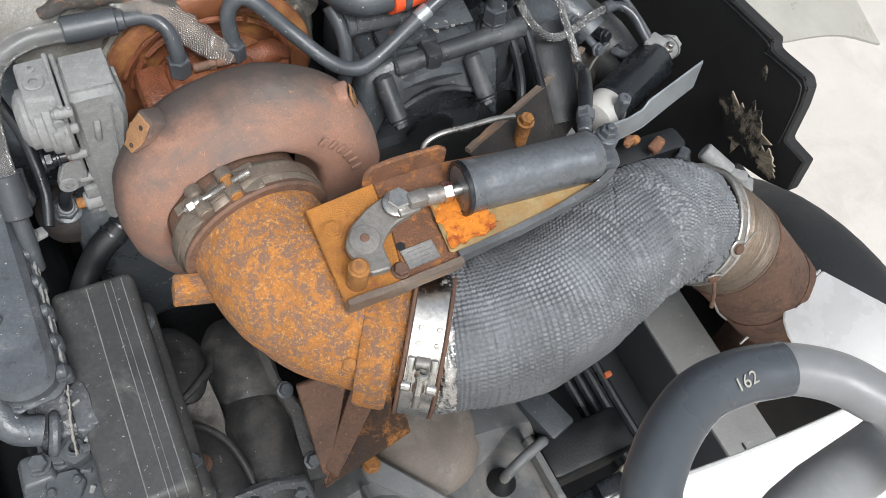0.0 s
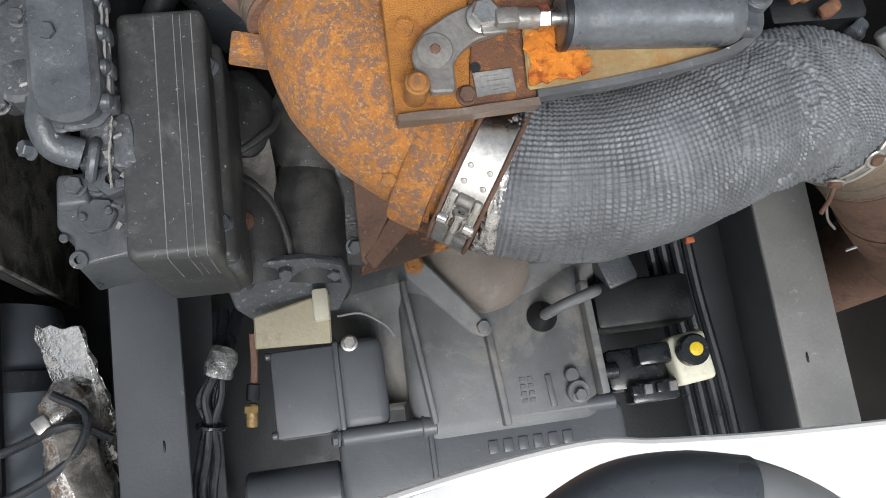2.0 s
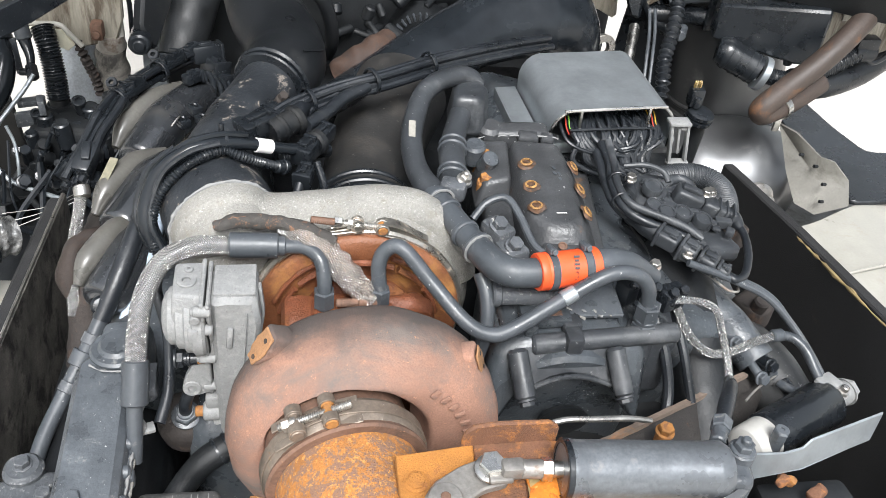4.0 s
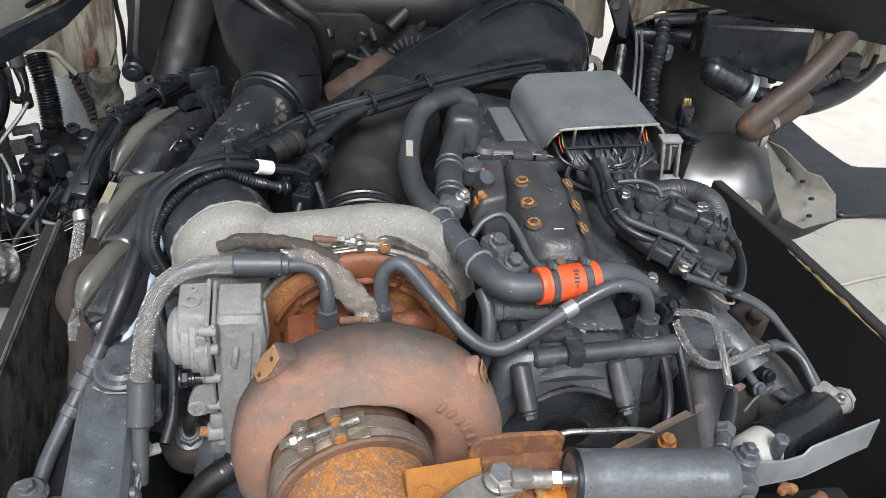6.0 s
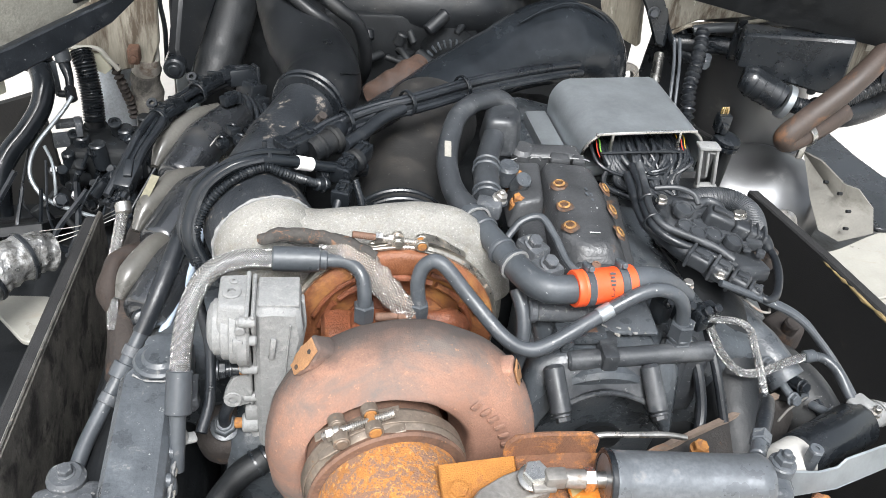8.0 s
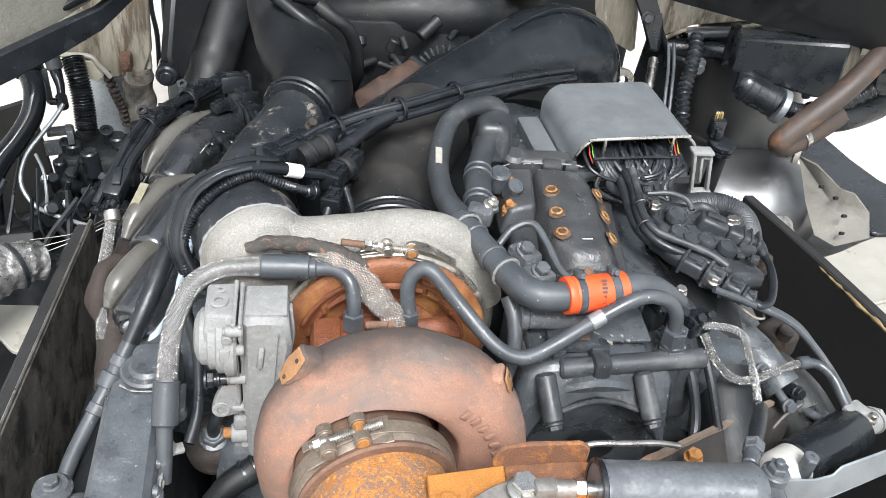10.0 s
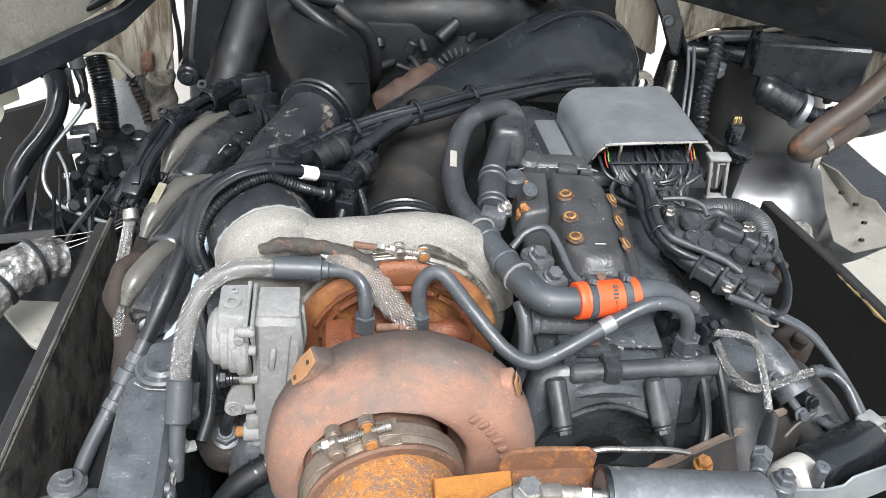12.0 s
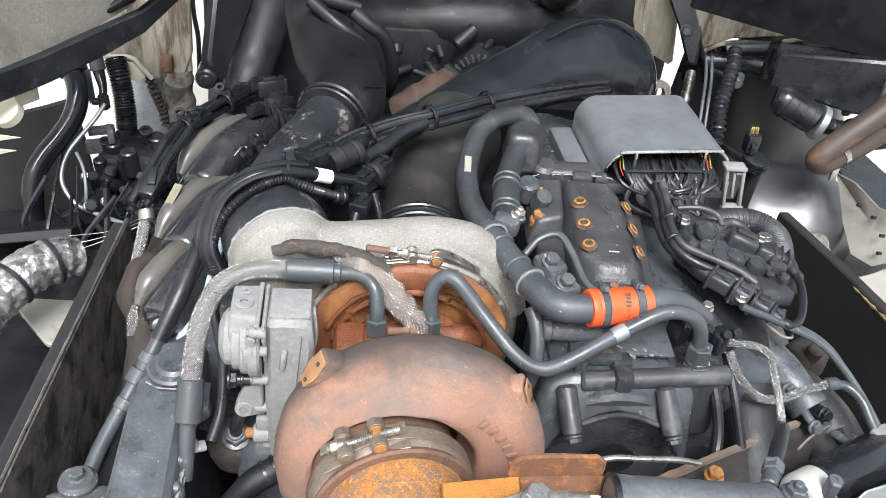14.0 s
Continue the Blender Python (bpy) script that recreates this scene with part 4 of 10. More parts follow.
wrapped = thing("wrapped_exhaust_pipe", "exhaust pipe wrapped in dimpled grey heat-shield foil", "exhaust pipe", (0.5, 0.34, 1.27))
part("foil_wrap", tube(WRAP, [0.083, 0.086, 0.087, 0.086, 0.084, 0.081, 0.077], 400, 8, True, relief=(0.0014, dimples)), FOIL, wrapped, sharp=3)
part("foil_end", uneven(uneven(tube([(0.285, 0.3325, 1.356), (0.291, 0.330, 1.356), (0.297, 0.3278, 1.357), (0.304, 0.3252, 1.358)], [0.0838, 0.0862, 0.0862, 0.083], 150, 8, False), 0.003, 70), 0.0018, 220), SILVER, wrapped, "crumpled bright foil edge", sharp=3)
ea = Vector((0.87, -0.22, -0.44)).normalized()
c0 = Vector((0.700, 0.374, 1.283))
lc = thing("band_clamp", "thin steel wire clamp with two loops on the flexible exhaust joint", "band clamp", c0)
part("band", ring(c0 - ea * 0.004, ea, 0.0765, 0.0792, 0.013, 72, 0.001), LEVER, lc)
for off in (-0.006, 0.008):
    part("edge_wire", ring(c0 + ea * off, ea, 0.077, 0.0815, 0.004, 72, 0.0016), STEEL, lc)
side_a, side_b = Vector((0.004, -0.067, 0.041)), Vector((-0.020, -0.077, -0.002))
for at, wide in ((side_a, 0.0125), (side_b, 0.0115)):
    outward = at.normalized()
    loop = part("loop", ring(c0 + at * 1.02 - outward * 0.002, outward, wide * 0.62, wide, 0.004, 32, 0.0014), STEEL, lc, "open steel loop")
    part("rivet", lathe([(0.007, -0.006), (0.0075, 0.003), (0.0065, 0.005), (0.0, 0.0056)], c0 + at * 1.02, outward, 24), RUST_DULL, loop, "browned rivet")
along = (side_b - side_a).normalized()
part("strap", ribbon([c0 + side_a * 1.04 + along * k + ea * 0.004 for k in (-0.03, 0.0, 0.03, 0.06)], [c0 + side_a * 1.04 + along * k + ea * 0.0065 for k in (-0.03, 0.0, 0.03, 0.06)], 0.0014), STEEL, lc)
part("loose_tail", tube([c0 + side_b * 1.05, c0 + side_b * 1.05 + Vector((0.0, -0.012, -0.016)), c0 + side_b * 1.05 + Vector((-0.006, -0.024, -0.03))], 0.0028, 10), RUST_DULL, lc, "loose clamp tail")
part("loose_wire", tube([c0 + side_b * 0.98, c0 + side_b + Vector((0.0, -0.012, -0.02)), c0 + side_b + Vector((0.012, -0.03, -0.05)), c0 + side_b + Vector((0.03, -0.04, -0.07))], 0.0016, 8), LEVER, lc)
flexi = thing("exhaust_bellows", "tan steel exhaust bellows with fine corrugations", "bellows", (0.77, 0.35, 1.22))
part("corrugation", tube([c0 + ea * 0.006, (0.722, 0.367, 1.270), (0.745, 0.358, 1.252), (0.768, 0.346, 1.230)], 0.0725, 64, 22, ripple=(0.0048, 0.0016)), surface("tan_bellows", (0.25, 0.2, 0.155), 0.45, metal=0.55, vary=0.2, dirt=(0.2, 0.14, 0.09), dirt_at=(0.5, 0.75)), flexi)
part("lip", ring((0.768, 0.346, 1.230), (0.66, -0.38, -0.65), 0.07, 0.0755, 0.005, 64, 0.0016), RUST_DULL, flexi)
part("rusty_pipe", tube([(0.766, 0.347, 1.232), (0.80, 0.325, 1.195), (0.86, 0.298, 1.125), (0.925, 0.28, 1.045), (0.945, 0.27, 0.95), (0.945, 0.26, 0.7)], [0.073, 0.073, 0.072, 0.07, 0.068, 0.068], 40), RUST_DULL, flexi, "dull brown exhaust pipe")
part("ridge", tube([(0.835, 0.309, 1.154), (0.86, 0.298, 1.125), (0.90, 0.286, 1.075)], 0.0735, 40, 8, ripple=(0.016, 0.0012)), RUST_DULL, flexi)
part("weld_tab", slab([(0.812, 0.372, 1.258), (0.838, 0.356, 1.225), (0.85, 0.364, 1.225), (0.822, 0.384, 1.258)], 0.003, 0.001), RUST_DULL, flexi)

# exhaust brake: bracket, lever and air cylinder
RUST_BRACKET = surface("brown_plate_rust", (0.17, 0.08, 0.045), 0.85, vary=0.3, scale=24, fine=500, bump=0.7, dirt=(0.36, 0.145, 0.04), dirt_at=(0.5, 0.6), dirt_scale=34, dirt_noise=0.78)
bk = thing("exhaust_brake_bracket", "orange-rusted steel bracket bolted over the exhaust valve", "bracket", (0.3, 0.4, 1.44))
bm_m = facing((0.188, 0.351, 1.462), (-0.03, -0.06, 1), (1, 0, 0))
part("base_plate", sheet([(0, 0), (0.062, 0.0), (0.072, 0.06), (0.075, 0.112), (0.0, 0.106)], 0.005, bm_m), RUST_PLATE, bk, "bright orange rusted plate")
part("rear_plate", sheet([(0.0625, 0), (0.12, 0.0), (0.135, 0.03), (0.30, 0.06), (0.30, 0.09), (0.145, 0.112), (0.0755, 0.112), (0.0725, 0.06)], 0.0045, bm_m), RUST_BRACKET, bk, "brown rusted plate")
EDGE_RUST = surface("brown_grey_edge", (0.19, 0.145, 0.115), 0.6, vary=0.35, scale=16, dirt=(0.34, 0.15, 0.05), dirt_at=(0.56, 0.68), dirt_scale=14, dirt_noise=0.75, specks=((0.3, 0.28, 0.26), (0.64, 0.7), 120))
flange = [(0.189, 0.350, 1.455), (0.25, 0.3505, 1.457), (0.31, 0.352, 1.461), (0.38, 0.3545, 1.470), (0.445, 0.3605, 1.480), (0.486, 0.369, 1.487), (0.507, 0.384, 1.489), (0.513, 0.402, 1.488)]
EDGE_GREY = surface("scuffed_grey_edge", (0.12, 0.125, 0.13), 0.45, vary=0.3, scale=20, dirt=(0.28, 0.26, 0.23), dirt_at=(0.6, 0.66), dirt_scale=50, dirt_noise=0.8, specks=((0.5, 0.49, 0.47), (0.64, 0.67), 150))
for piece, m, words in ((flange[:3], EDGE_RUST, "upturned brown edge"), (flange[2:], EDGE_GREY, "upturned grey edge")):
    part("front_flange", uneven(ribbon(piece, [(x, y - 0.001, z + 0.0185 - 0.006 * (x - 0.189) / 0.32) for x, y, z in piece], 0.0065), 0.0012, 50), m, bk, words, sharp=0.9)
part("back_flange", sheet([(-0.004, 0), (0.075, -0.002), (0.088, -0.002), (0.09, 0.03), (0.08, 0.038), (0.03, 0.039), (0.006, 0.036), (-0.002, 0.028), (-0.004, 0.018)], 0.006, facing((0.256, 0.466, 1.463), (0.0, -1, 0.1), (1, -0.06, 0)), 0.002), RUST_BRACKET, bk)
part("yellow_arm", slab([(0.302, 0.359, 1.4735), (0.305, 0.42, 1.4755), (0.48, 0.412, 1.484), (0.503, 0.39, 1.4855), (0.482, 0.373, 1.485), (0.44, 0.364, 1.482), (0.38, 0.3585, 1.478)][::-1], 0.004), YELLOW, bk, "yellowed arm with orange rust")
part("hole", lathe([(0.0, 0), (0.0048, 0), (0.0048, 0.0006), (0, 0.0006)], (0.2605, 0.3855, 1.4713), (-0.03, -0.06, 1), 18), DARK, bk)
part("bolt", hex_bolt((0.2045, 0.4265, 1.4722), (-0.03, -0.06, 1), 0.016, 0.004), RUST_PLATE, bk)
part("stud", merge(rod((0.206, 0.366, 1.465), (0.206, 0.3645, 1.5), 0.0105), rod((0.206, 0.3645, 1.5), (0.206, 0.364, 1.504), 0.008)), RUST_BOLT, bk, "rusty stud")
part("bolt", hex_bolt((0.250, 0.361, 1.4705), (-0.03, -0.06, 1), 0.013, 0.006), RUST_DULL, bk)
turn = Matrix.Rotation(radians(3), 4, "Z") @ Matrix.Rotation(radians(3), 4, "X")
lab = part("data_plate", box((0.275, 0.370, 1.4722), (0.035, 0.022, 0.0012), turn, 0.0004, 1), STEEL, bk, "grey stamped data plate")
for dx, dy, w in ((-0.004, 0.006, 0.016), (0.003, 0.0015, 0.02), (-0.002, -0.003, 0.022), (0.004, -0.0065, 0.014)):
    part("stamped_line", box((0.275 + dx - dy * 0.05, 0.370 + dy + dx * 0.05, 1.4731 + dy * 0.05), (w, 0.0012, 0.0005), turn, 0), LEVER, lab)
rng = random.Random(31)
bloom = [Vector(p) for p in ((0.303, 0.362, 1.4785), (0.345, 0.3635, 1.4803), (0.36, 0.37, 1.481), (0.352, 0.39, 1.4815), (0.366, 0.412, 1.4822), (0.306, 0.42, 1.4803))]
bloom = [a.lerp(b, q / 7) + (Vector((rng.uniform(-0.003, 0.003), rng.uniform(-0.0025, 0.0025), 0)) if q else Vector()) for a, b in zip(bloom, bloom[1:] + bloom[:1]) for q in range(7)]
part("fiery_rust", slab(bloom, 0.0022, 0), surface("fresh_orange_rust", (0.62, 0.2, 0.02), 0.8, vary=0.3, scale=30, bump=0.6, dirt=(0.3, 0.06, 0.01), dirt_at=(0.5, 0.6), dirt_scale=50, dirt_noise=0.75, specks=((0.65, 0.42, 0.15), (0.6, 0.68), 120)), bk, "fresh orange rust bloom")
lev = thing("valve_lever", "dull grey forged lever on the exhaust valve shaft", "lever", (0.234, 0.40, 1.475))
arm_line = rounded([(0.262, 0.437, 0), (0.243, 0.430, 0), (0.218, 0.415, 0), (0.206, 0.398, 0), (0.207, 0.384, 0), (0.2155, 0.376, 0), (0.2165, 0.360, 0), (0.239, 0.359, 0), (0.240, 0.385, 0), (0.248, 0.395, 0), (0.262, 0.404, 0), (0.286, 0.409, 0), (0.287, 0.428, 0), (0.275, 0.437, 0)], 0.004)
part("arm", sheet([p.xy[:] for p in arm_line], 0.010, Matrix.Translation((0, 0, 1.478)), 0.0018), LEVER, lev)
part("shaft_boss", lathe([(0.0, 0), (0.0155, 0), (0.0155, 0.0022), (0.0145, 0.0034), (0.011, 0.0036), (0.006, 0.0042), (0.0, 0.0044)], (0.2255, 0.396, 1.4876), (-0.03, -0.06, 1), 36), LEVER, lev)
part("shaft_end", rod((0.2255, 0.396, 1.491), (0.2255, 0.396, 1.4938), 0.0045, 0.001, 20), RUST_DULL, lev, "rust-brown shaft end")
part("pivot_bolt", hex_bolt((0.270, 0.419, 1.497), (-0.05, -0.1, 1), 0.021, 0.012, True), BRIGHT, lev, "bright hex bolt")
cyl = thing("air_cylinder", "dark grey pneumatic cylinder of the exhaust brake", "cylinder", (0.41, 0.4, 1.47))
ca, cb = Vector((0.332, 0.409, 1.503)), Vector((0.478, 0.401, 1.498))
cd = (cb - ca).normalized()
part("barrel", lathe([(0.0, 0.0), (0.024, 0.0), (0.0272, 0.003), (0.0275, 0.006), (0.0268, 0.010), (0.0268, 0.135), (0.0275, 0.14), (0.0275, 0.15), (0.024, 0.156), (0, 0.156)], ca, cd, 48), surface("grey_cylinder_paint", (0.16, 0.172, 0.185), 0.34, metal=0.45, vary=0.2, scale=20, dirt=(0.2, 0.2, 0.2), dirt_at=(0.6, 0.72), dirt_scale=50, bump=0.1), cyl)
part("end_ring", ring(ca - cd * 0.001, cd, 0.0235, 0.0282, 0.006, 48), PLASTIC, cyl)
part("rod", rod(ca - cd * 0.028, ca + cd * 0.002, 0.0075), BRIGHT, cyl)
part("coupling_sleeve", rod(ca - cd * 0.038, ca - cd * 0.017, 0.0088, 0.001), LEVER, cyl)
part("lock_nut", hex_bolt(ca - cd * 0.019, cd, 0.019, 0.010, False), BRIGHT, cyl, "bright hex nut")
part("fork", merge(box(ca - cd * 0.045, (0.022, 0.016, 0.016), None, 0.004), box(ca - cd * 0.056 + Vector((0, 0, -0.006)), (0.022, 0.022, 0.006), None, 0.002)), LEVER, cyl)
part("mount_boss", merge(box(cb + cd * 0.014 + Vector((0, 0.0, -0.004)), (0.034, 0.046, 0.034), Matrix.Rotation(radians(-8), 4, "Z"), 0.008, 3), rod(cb + cd * 0.024 + Vector((0, 0.008, 0.0)), cb + cd * 0.024 + Vector((0, 0.008, 0.022)), 0.013)), BLACK_WORN, cyl)
part("bolt", merge(hex_bolt(cb + cd * 0.024 + Vector((0, 0.008, 0.022)), (0, 0, 1), 0.016, 0.009), rod(cb + cd * 0.024 + Vector((0, 0.008, 0.03)), cb + cd * 0.024 + Vector((0, 0.008, 0.037)), 0.0045)), BLACK_WORN, cyl)

# ---- engine top ----


def line_thing(name, label, category, pts, r, mat, group="", **kw):
    t = thing(name, label, category, pts[0], group)
    return t, part("pipe" if "pipe" in name else "hose", tube(pts, r, **kw), mat, t)


oil, _ = line_thing("oil_feed_pipe", "dark grey oil pipe with braided steel hose over the turbo", "oil pipe", [(0.035, 0.727, 1.507), (0.085, 0.727, 1.505), (0.112, 0.722, 1.507), (0.128, 0.708, 1.5), (0.132, 0.694, 1.48), (0.132, 0.688, 1.462)], 0.0085, HOSE_GREY)
part("crimp_sleeve", merge(rod((0.028, 0.727, 1.508), (0.082, 0.727, 1.506), 0.0145), rod((0.08, 0.727, 1.506), (0.09, 0.727, 1.5055), 0.0115)), HOSE_GREY, oil)
part("union_nut", merge(hex_bolt((0.132, 0.690, 1.448), (0, 0.05, 1), 0.022, 0.022, False), rod((0.132, 0.69, 1.435), (0.132, 0.69, 1.45), 0.009)), HOSE_GREY, oil)
part("braided_hose", tube([(0.03, 0.727, 1.508), (-0.01, 0.726, 1.507), (-0.042, 0.712, 1.498), (-0.06, 0.685, 1.478), (-0.068, 0.655, 1.447), (-0.07, 0.632, 1.42)], 0.0115, 20, 8), MESH, oil, "braided stainless steel hose")
part("lower_sleeve", rod((-0.07, 0.636, 1.424), (-0.072, 0.606, 1.386), 0.0145), HOSE_GREY, oil)
part("lower_pipe", tube([(-0.072, 0.61, 1.39), (-0.073, 0.59, 1.36), (-0.075, 0.575, 1.33)], 0.009), HOSE_GREY, oil)
cool, _ = line_thing("turbo_coolant_pipe", "dark grey bent steel pipe from turbo to cylinder head", "coolant pipe", [(0.196, 0.692, 1.462), (0.193, 0.70, 1.495), (0.2, 0.705, 1.515), (0.218, 0.70, 1.522), (0.25, 0.675, 1.493), (0.285, 0.64, 1.466), (0.312, 0.628, 1.455), (0.34, 0.63, 1.46), (0.405, 0.652, 1.487), (0.455, 0.665, 1.508), (0.488, 0.667, 1.505), (0.507, 0.664, 1.485), (0.512, 0.661, 1.45)], 0.0088, HOSE_GREY)
part("union_nut", hex_bolt((0.196, 0.691, 1.45), (0, 0.05, 1), 0.02, 0.02, False), HOSE_GREY, cool)
part("union_nut", merge(hex_bolt((0.5138, 0.661, 1.442), (-0.05, 0.0, 1), 0.0265, 0.022, False), ring((0.5142, 0.661, 1.437), (-0.05, 0, 1), 0.009, 0.0145, 0.006, 28), hex_bolt((0.5148, 0.661, 1.424), (-0.05, 0.0, 1), 0.028, 0.013, False)), HOSE_GREY, cool)
part("clip_tape", ring((0.398, 0.650, 1.4845), (0.065, 0.02, 0.028), 0.0086, 0.0095, 0.018, 20), ZINC, cool, "silver tape band")
sl = thing("heat_sleeve", "frayed silver woven heat sleeve over the turbo bearing housing", "heat sleeve", (0.15, 0.73, 1.46))
part("sleeve", uneven(tube([(0.085, 0.742, 1.522), (0.108, 0.735, 1.516), (0.133, 0.722, 1.502), (0.161, 0.702, 1.479), (0.188, 0.687, 1.457)], [0.010, 0.014, 0.0165, 0.0165, 0.011], 30, 12, flat=0.8), 0.0045, 90), SLEEVE, sl, sharp=3)
part("brass_end", merge(rod((0.145, 0.685, 1.455), (0.165, 0.684, 1.456), 0.005), hex_bolt((0.163, 0.684, 1.456), (1, 0, 0), 0.011, 0.007, False), rod((0.17, 0.684, 1.456), (0.192, 0.686, 1.455), 0.0055)), RUST_DULL, sl, "browned brass union")
part("dark_wrap", uneven(tube([(0.012, 0.737, 1.527), (0.022, 0.737, 1.53), (0.045, 0.742, 1.531), (0.08, 0.741, 1.528), (0.118, 0.735, 1.52), (0.145, 0.726, 1.51)], [0.004, 0.007, 0.0085, 0.0085, 0.0085, 0.007], 18, 10), 0.003, 90), surface("charred_wrap", (0.05, 0.046, 0.042), 0.85, vary=0.4, bump=0.8, dirt=(0.22, 0.11, 0.06), dirt_at=(0.53, 0.64), dirt_scale=60, dirt_noise=0.75), sl, "charred brown wrap")

# coolant manifold pipe with orange hose
cm = thing("coolant_pipe", "grey-black coolant pipe with ribbed joints", "coolant pipe", (0.3, 0.8, 1.45))
part("front_pipe", tube([(0.395, 0.683, 1.5), (0.378, 0.6805, 1.5), (0.36, 0.6795, 1.5), (0.342, 0.682, 1.5), (0.328, 0.694, 1.5), (0.318, 0.711, 1.5), (0.307, 0.737, 1.5), (0.294, 0.777, 1.499), (0.282, 0.815, 1.497), (0.275, 0.838, 1.495)], [0.0172, 0.0172, 0.0172, 0.0175, 0.0178, 0.0175, 0.016, 0.0155, 0.0158, 0.016], 28), HOSE_GREY, cm)
for p, d, r, w in (((0.312, 0.725, 1.5), (-0.45, 1, 0), 0.0196, 0.006), ((0.302, 0.750, 1.5), (-0.38, 1, 0), 0.0185, 0.007), ((0.288, 0.796, 1.498), (-0.32, 1, 0), 0.0182, 0.006), ((0.280, 0.820, 1.497), (-0.3, 1, 0), 0.0195, 0.008)):
    part("joint_ring", ring(p, d, 0.015, r, w, 36, 0.0015), HOSE_GREY, cm)
for p, d in (((0.3125, 0.7235, 1.5), (-0.45, 1, 0)), ((0.281, 0.8185, 1.497), (-0.3, 1, 0))):
    part("chipped_edge", uneven(ring(p, d, 0.017, 0.02, 0.0016, 48, 0.0004), 0.0009, 190), CAST_DULL, cm, "bare chipped edge")
part("upper_pipe", tube([(0.277, 0.838, 1.495), (0.266, 0.864, 1.497), (0.258, 0.896, 1.501), (0.2575, 0.943, 1.510), (0.267, 0.988, 1.520), (0.283, 1.030, 1.530), (0.308, 1.060, 1.535), (0.338, 1.077, 1.535), (0.358, 1.084, 1.530), (0.372, 1.088, 1.515)], [0.0165, 0.016, 0.015, 0.0146, 0.0144, 0.0144, 0.0146, 0.0146, 0.0144, 0.014], 24, wobble=0.05), DUSTY, cm)
part("sticker", sheet([(-0.0045, -0.014), (0.0045, -0.0155), (0.0045, 0.013), (-0.0045, 0.0145)], 0.0006, facing((0.2575, 0.9455, 1.5268), (-0.1, -0.28, 0.95), (1, -0.1, 0)), 0), SMUDGE, cm, "worn pale sticker")
br = part("branch_pipe", tube([(0.288, 0.835, 1.488), (0.303, 0.865, 1.483), (0.311, 0.905, 1.484), (0.315, 0.94, 1.487), (0.322, 0.975, 1.493), (0.333, 1.008, 1.5), (0.345, 1.04, 1.505)], [0.0165, 0.0172, 0.0185, 0.0185, 0.0165, 0.016, 0.016], 26), DUSTY, cm)
for p, r in (((0.308, 0.888, 1.4835), 0.0212), ((0.310, 0.90, 1.484), 0.0212), ((0.3165, 0.948, 1.488), 0.0206), ((0.319, 0.96, 1.49), 0.02)):
    part("ridge", ring(p, (0.2, 1, 0.1), 0.018, r, 0.005, 32, 0.0018), HOSE_GREY, br)
part("thermostat_cap", uneven(mesa([(0.326, 1.022, 1.532), (0.368, 1.018, 1.532), (0.384, 1.055, 1.532), (0.375, 1.085, 1.53), (0.335, 1.078, 1.53)], [(0.32, 1.014, 1.47), (0.374, 1.008, 1.47), (0.392, 1.055, 1.47), (0.38, 1.095, 1.47), (0.328, 1.086, 1.47)], 0.012, 4), 0.001, 40), DUSTY, cm)
part("pipe_saddle", uneven(merge(box((0.300, 0.842, 1.502), (0.034, 0.026, 0.022), Matrix.Rotation(-0.35, 4, "Z"), 0.005, 2), box((0.315, 0.850, 1.505), (0.018, 0.016, 0.010), Matrix.Rotation(0.5, 4, "Z"), 0.003)), 0.0012, 80), FLAKED, cm, "flaking saddle clamp")
part("clip", merge(hex_bolt((0.314, 0.848, 1.512), (0.3, -0.3, 1), 0.014, 0.009), rod((0.313, 0.849, 1.505), (0.316, 0.845, 1.526), 0.0042)), STEEL, cm)
oh = thing("orange_hose", "bright orange silicone coolant hose with two clamps", "hose", (0.41, 0.68, 1.48))
ha, hb = Vector((0.372, 0.6805, 1.5)), Vector((0.452, 0.692, 1.5))
hd = (hb - ha).normalized()
hose_ob = part("hose", lathe([(0.0185, 0), (0.0215, 0), (0.0222, 0.0012), (0.0222, 0.008), (0.0216, 0.0095), (0.0222, 0.011), (0.022, 0.024), (0.0215, 0.034), (0.0217, 0.056), (0.0222, 0.06), (0.0222, 0.0745), (0.0212, 0.0755), (0.0185, 0.0755)], ha, hd, 56), ORANGE, oh)
for k, w in ((0.0125, 0.0075), (0.0545, 0.0085)):
    cl_b = part("clamp", ring(ha + hd * k, hd, 0.0216, 0.0230, w, 56, 0.0003), HOSE_GREY, oh, "grey steel hose clamp")
    part("clamp_screw", merge(box((0, 0, 0), (w * 1.15, 0.016, 0.007), None, 0.0015), rod((0, -0.012, 0.001), (0, 0.010, 0.001), 0.0035, 0.0006, 14)), BLACK_WORN, cl_b).matrix_basis = facing(ha + hd * (k + w / 2) + Vector((0, 0.0075, 0.0245)), (0, 0.3, 0.95), hd)
    part("clamp_edge", ring(ha + hd * (k + w), hd, 0.0218, 0.0235, 0.0012, 56, 0.0003), BLACK_WORN, cl_b)
wm = facing(ha + hd * 0.044 + Vector((0, -0.0148, 0.0162)), (0, -0.66, 0.75), (0, -0.75, -0.66))
for k, h in enumerate((0.0065, 0.0045, 0.0065, 0.0055)):
    bar = box((-0.0105 + 0.0045 * k, 0, 0.0002), (0.0026, h, 0.0006), None, 0)
    bar.transform(wm)
    part("printed_mark", bar, INK, hose_ob)
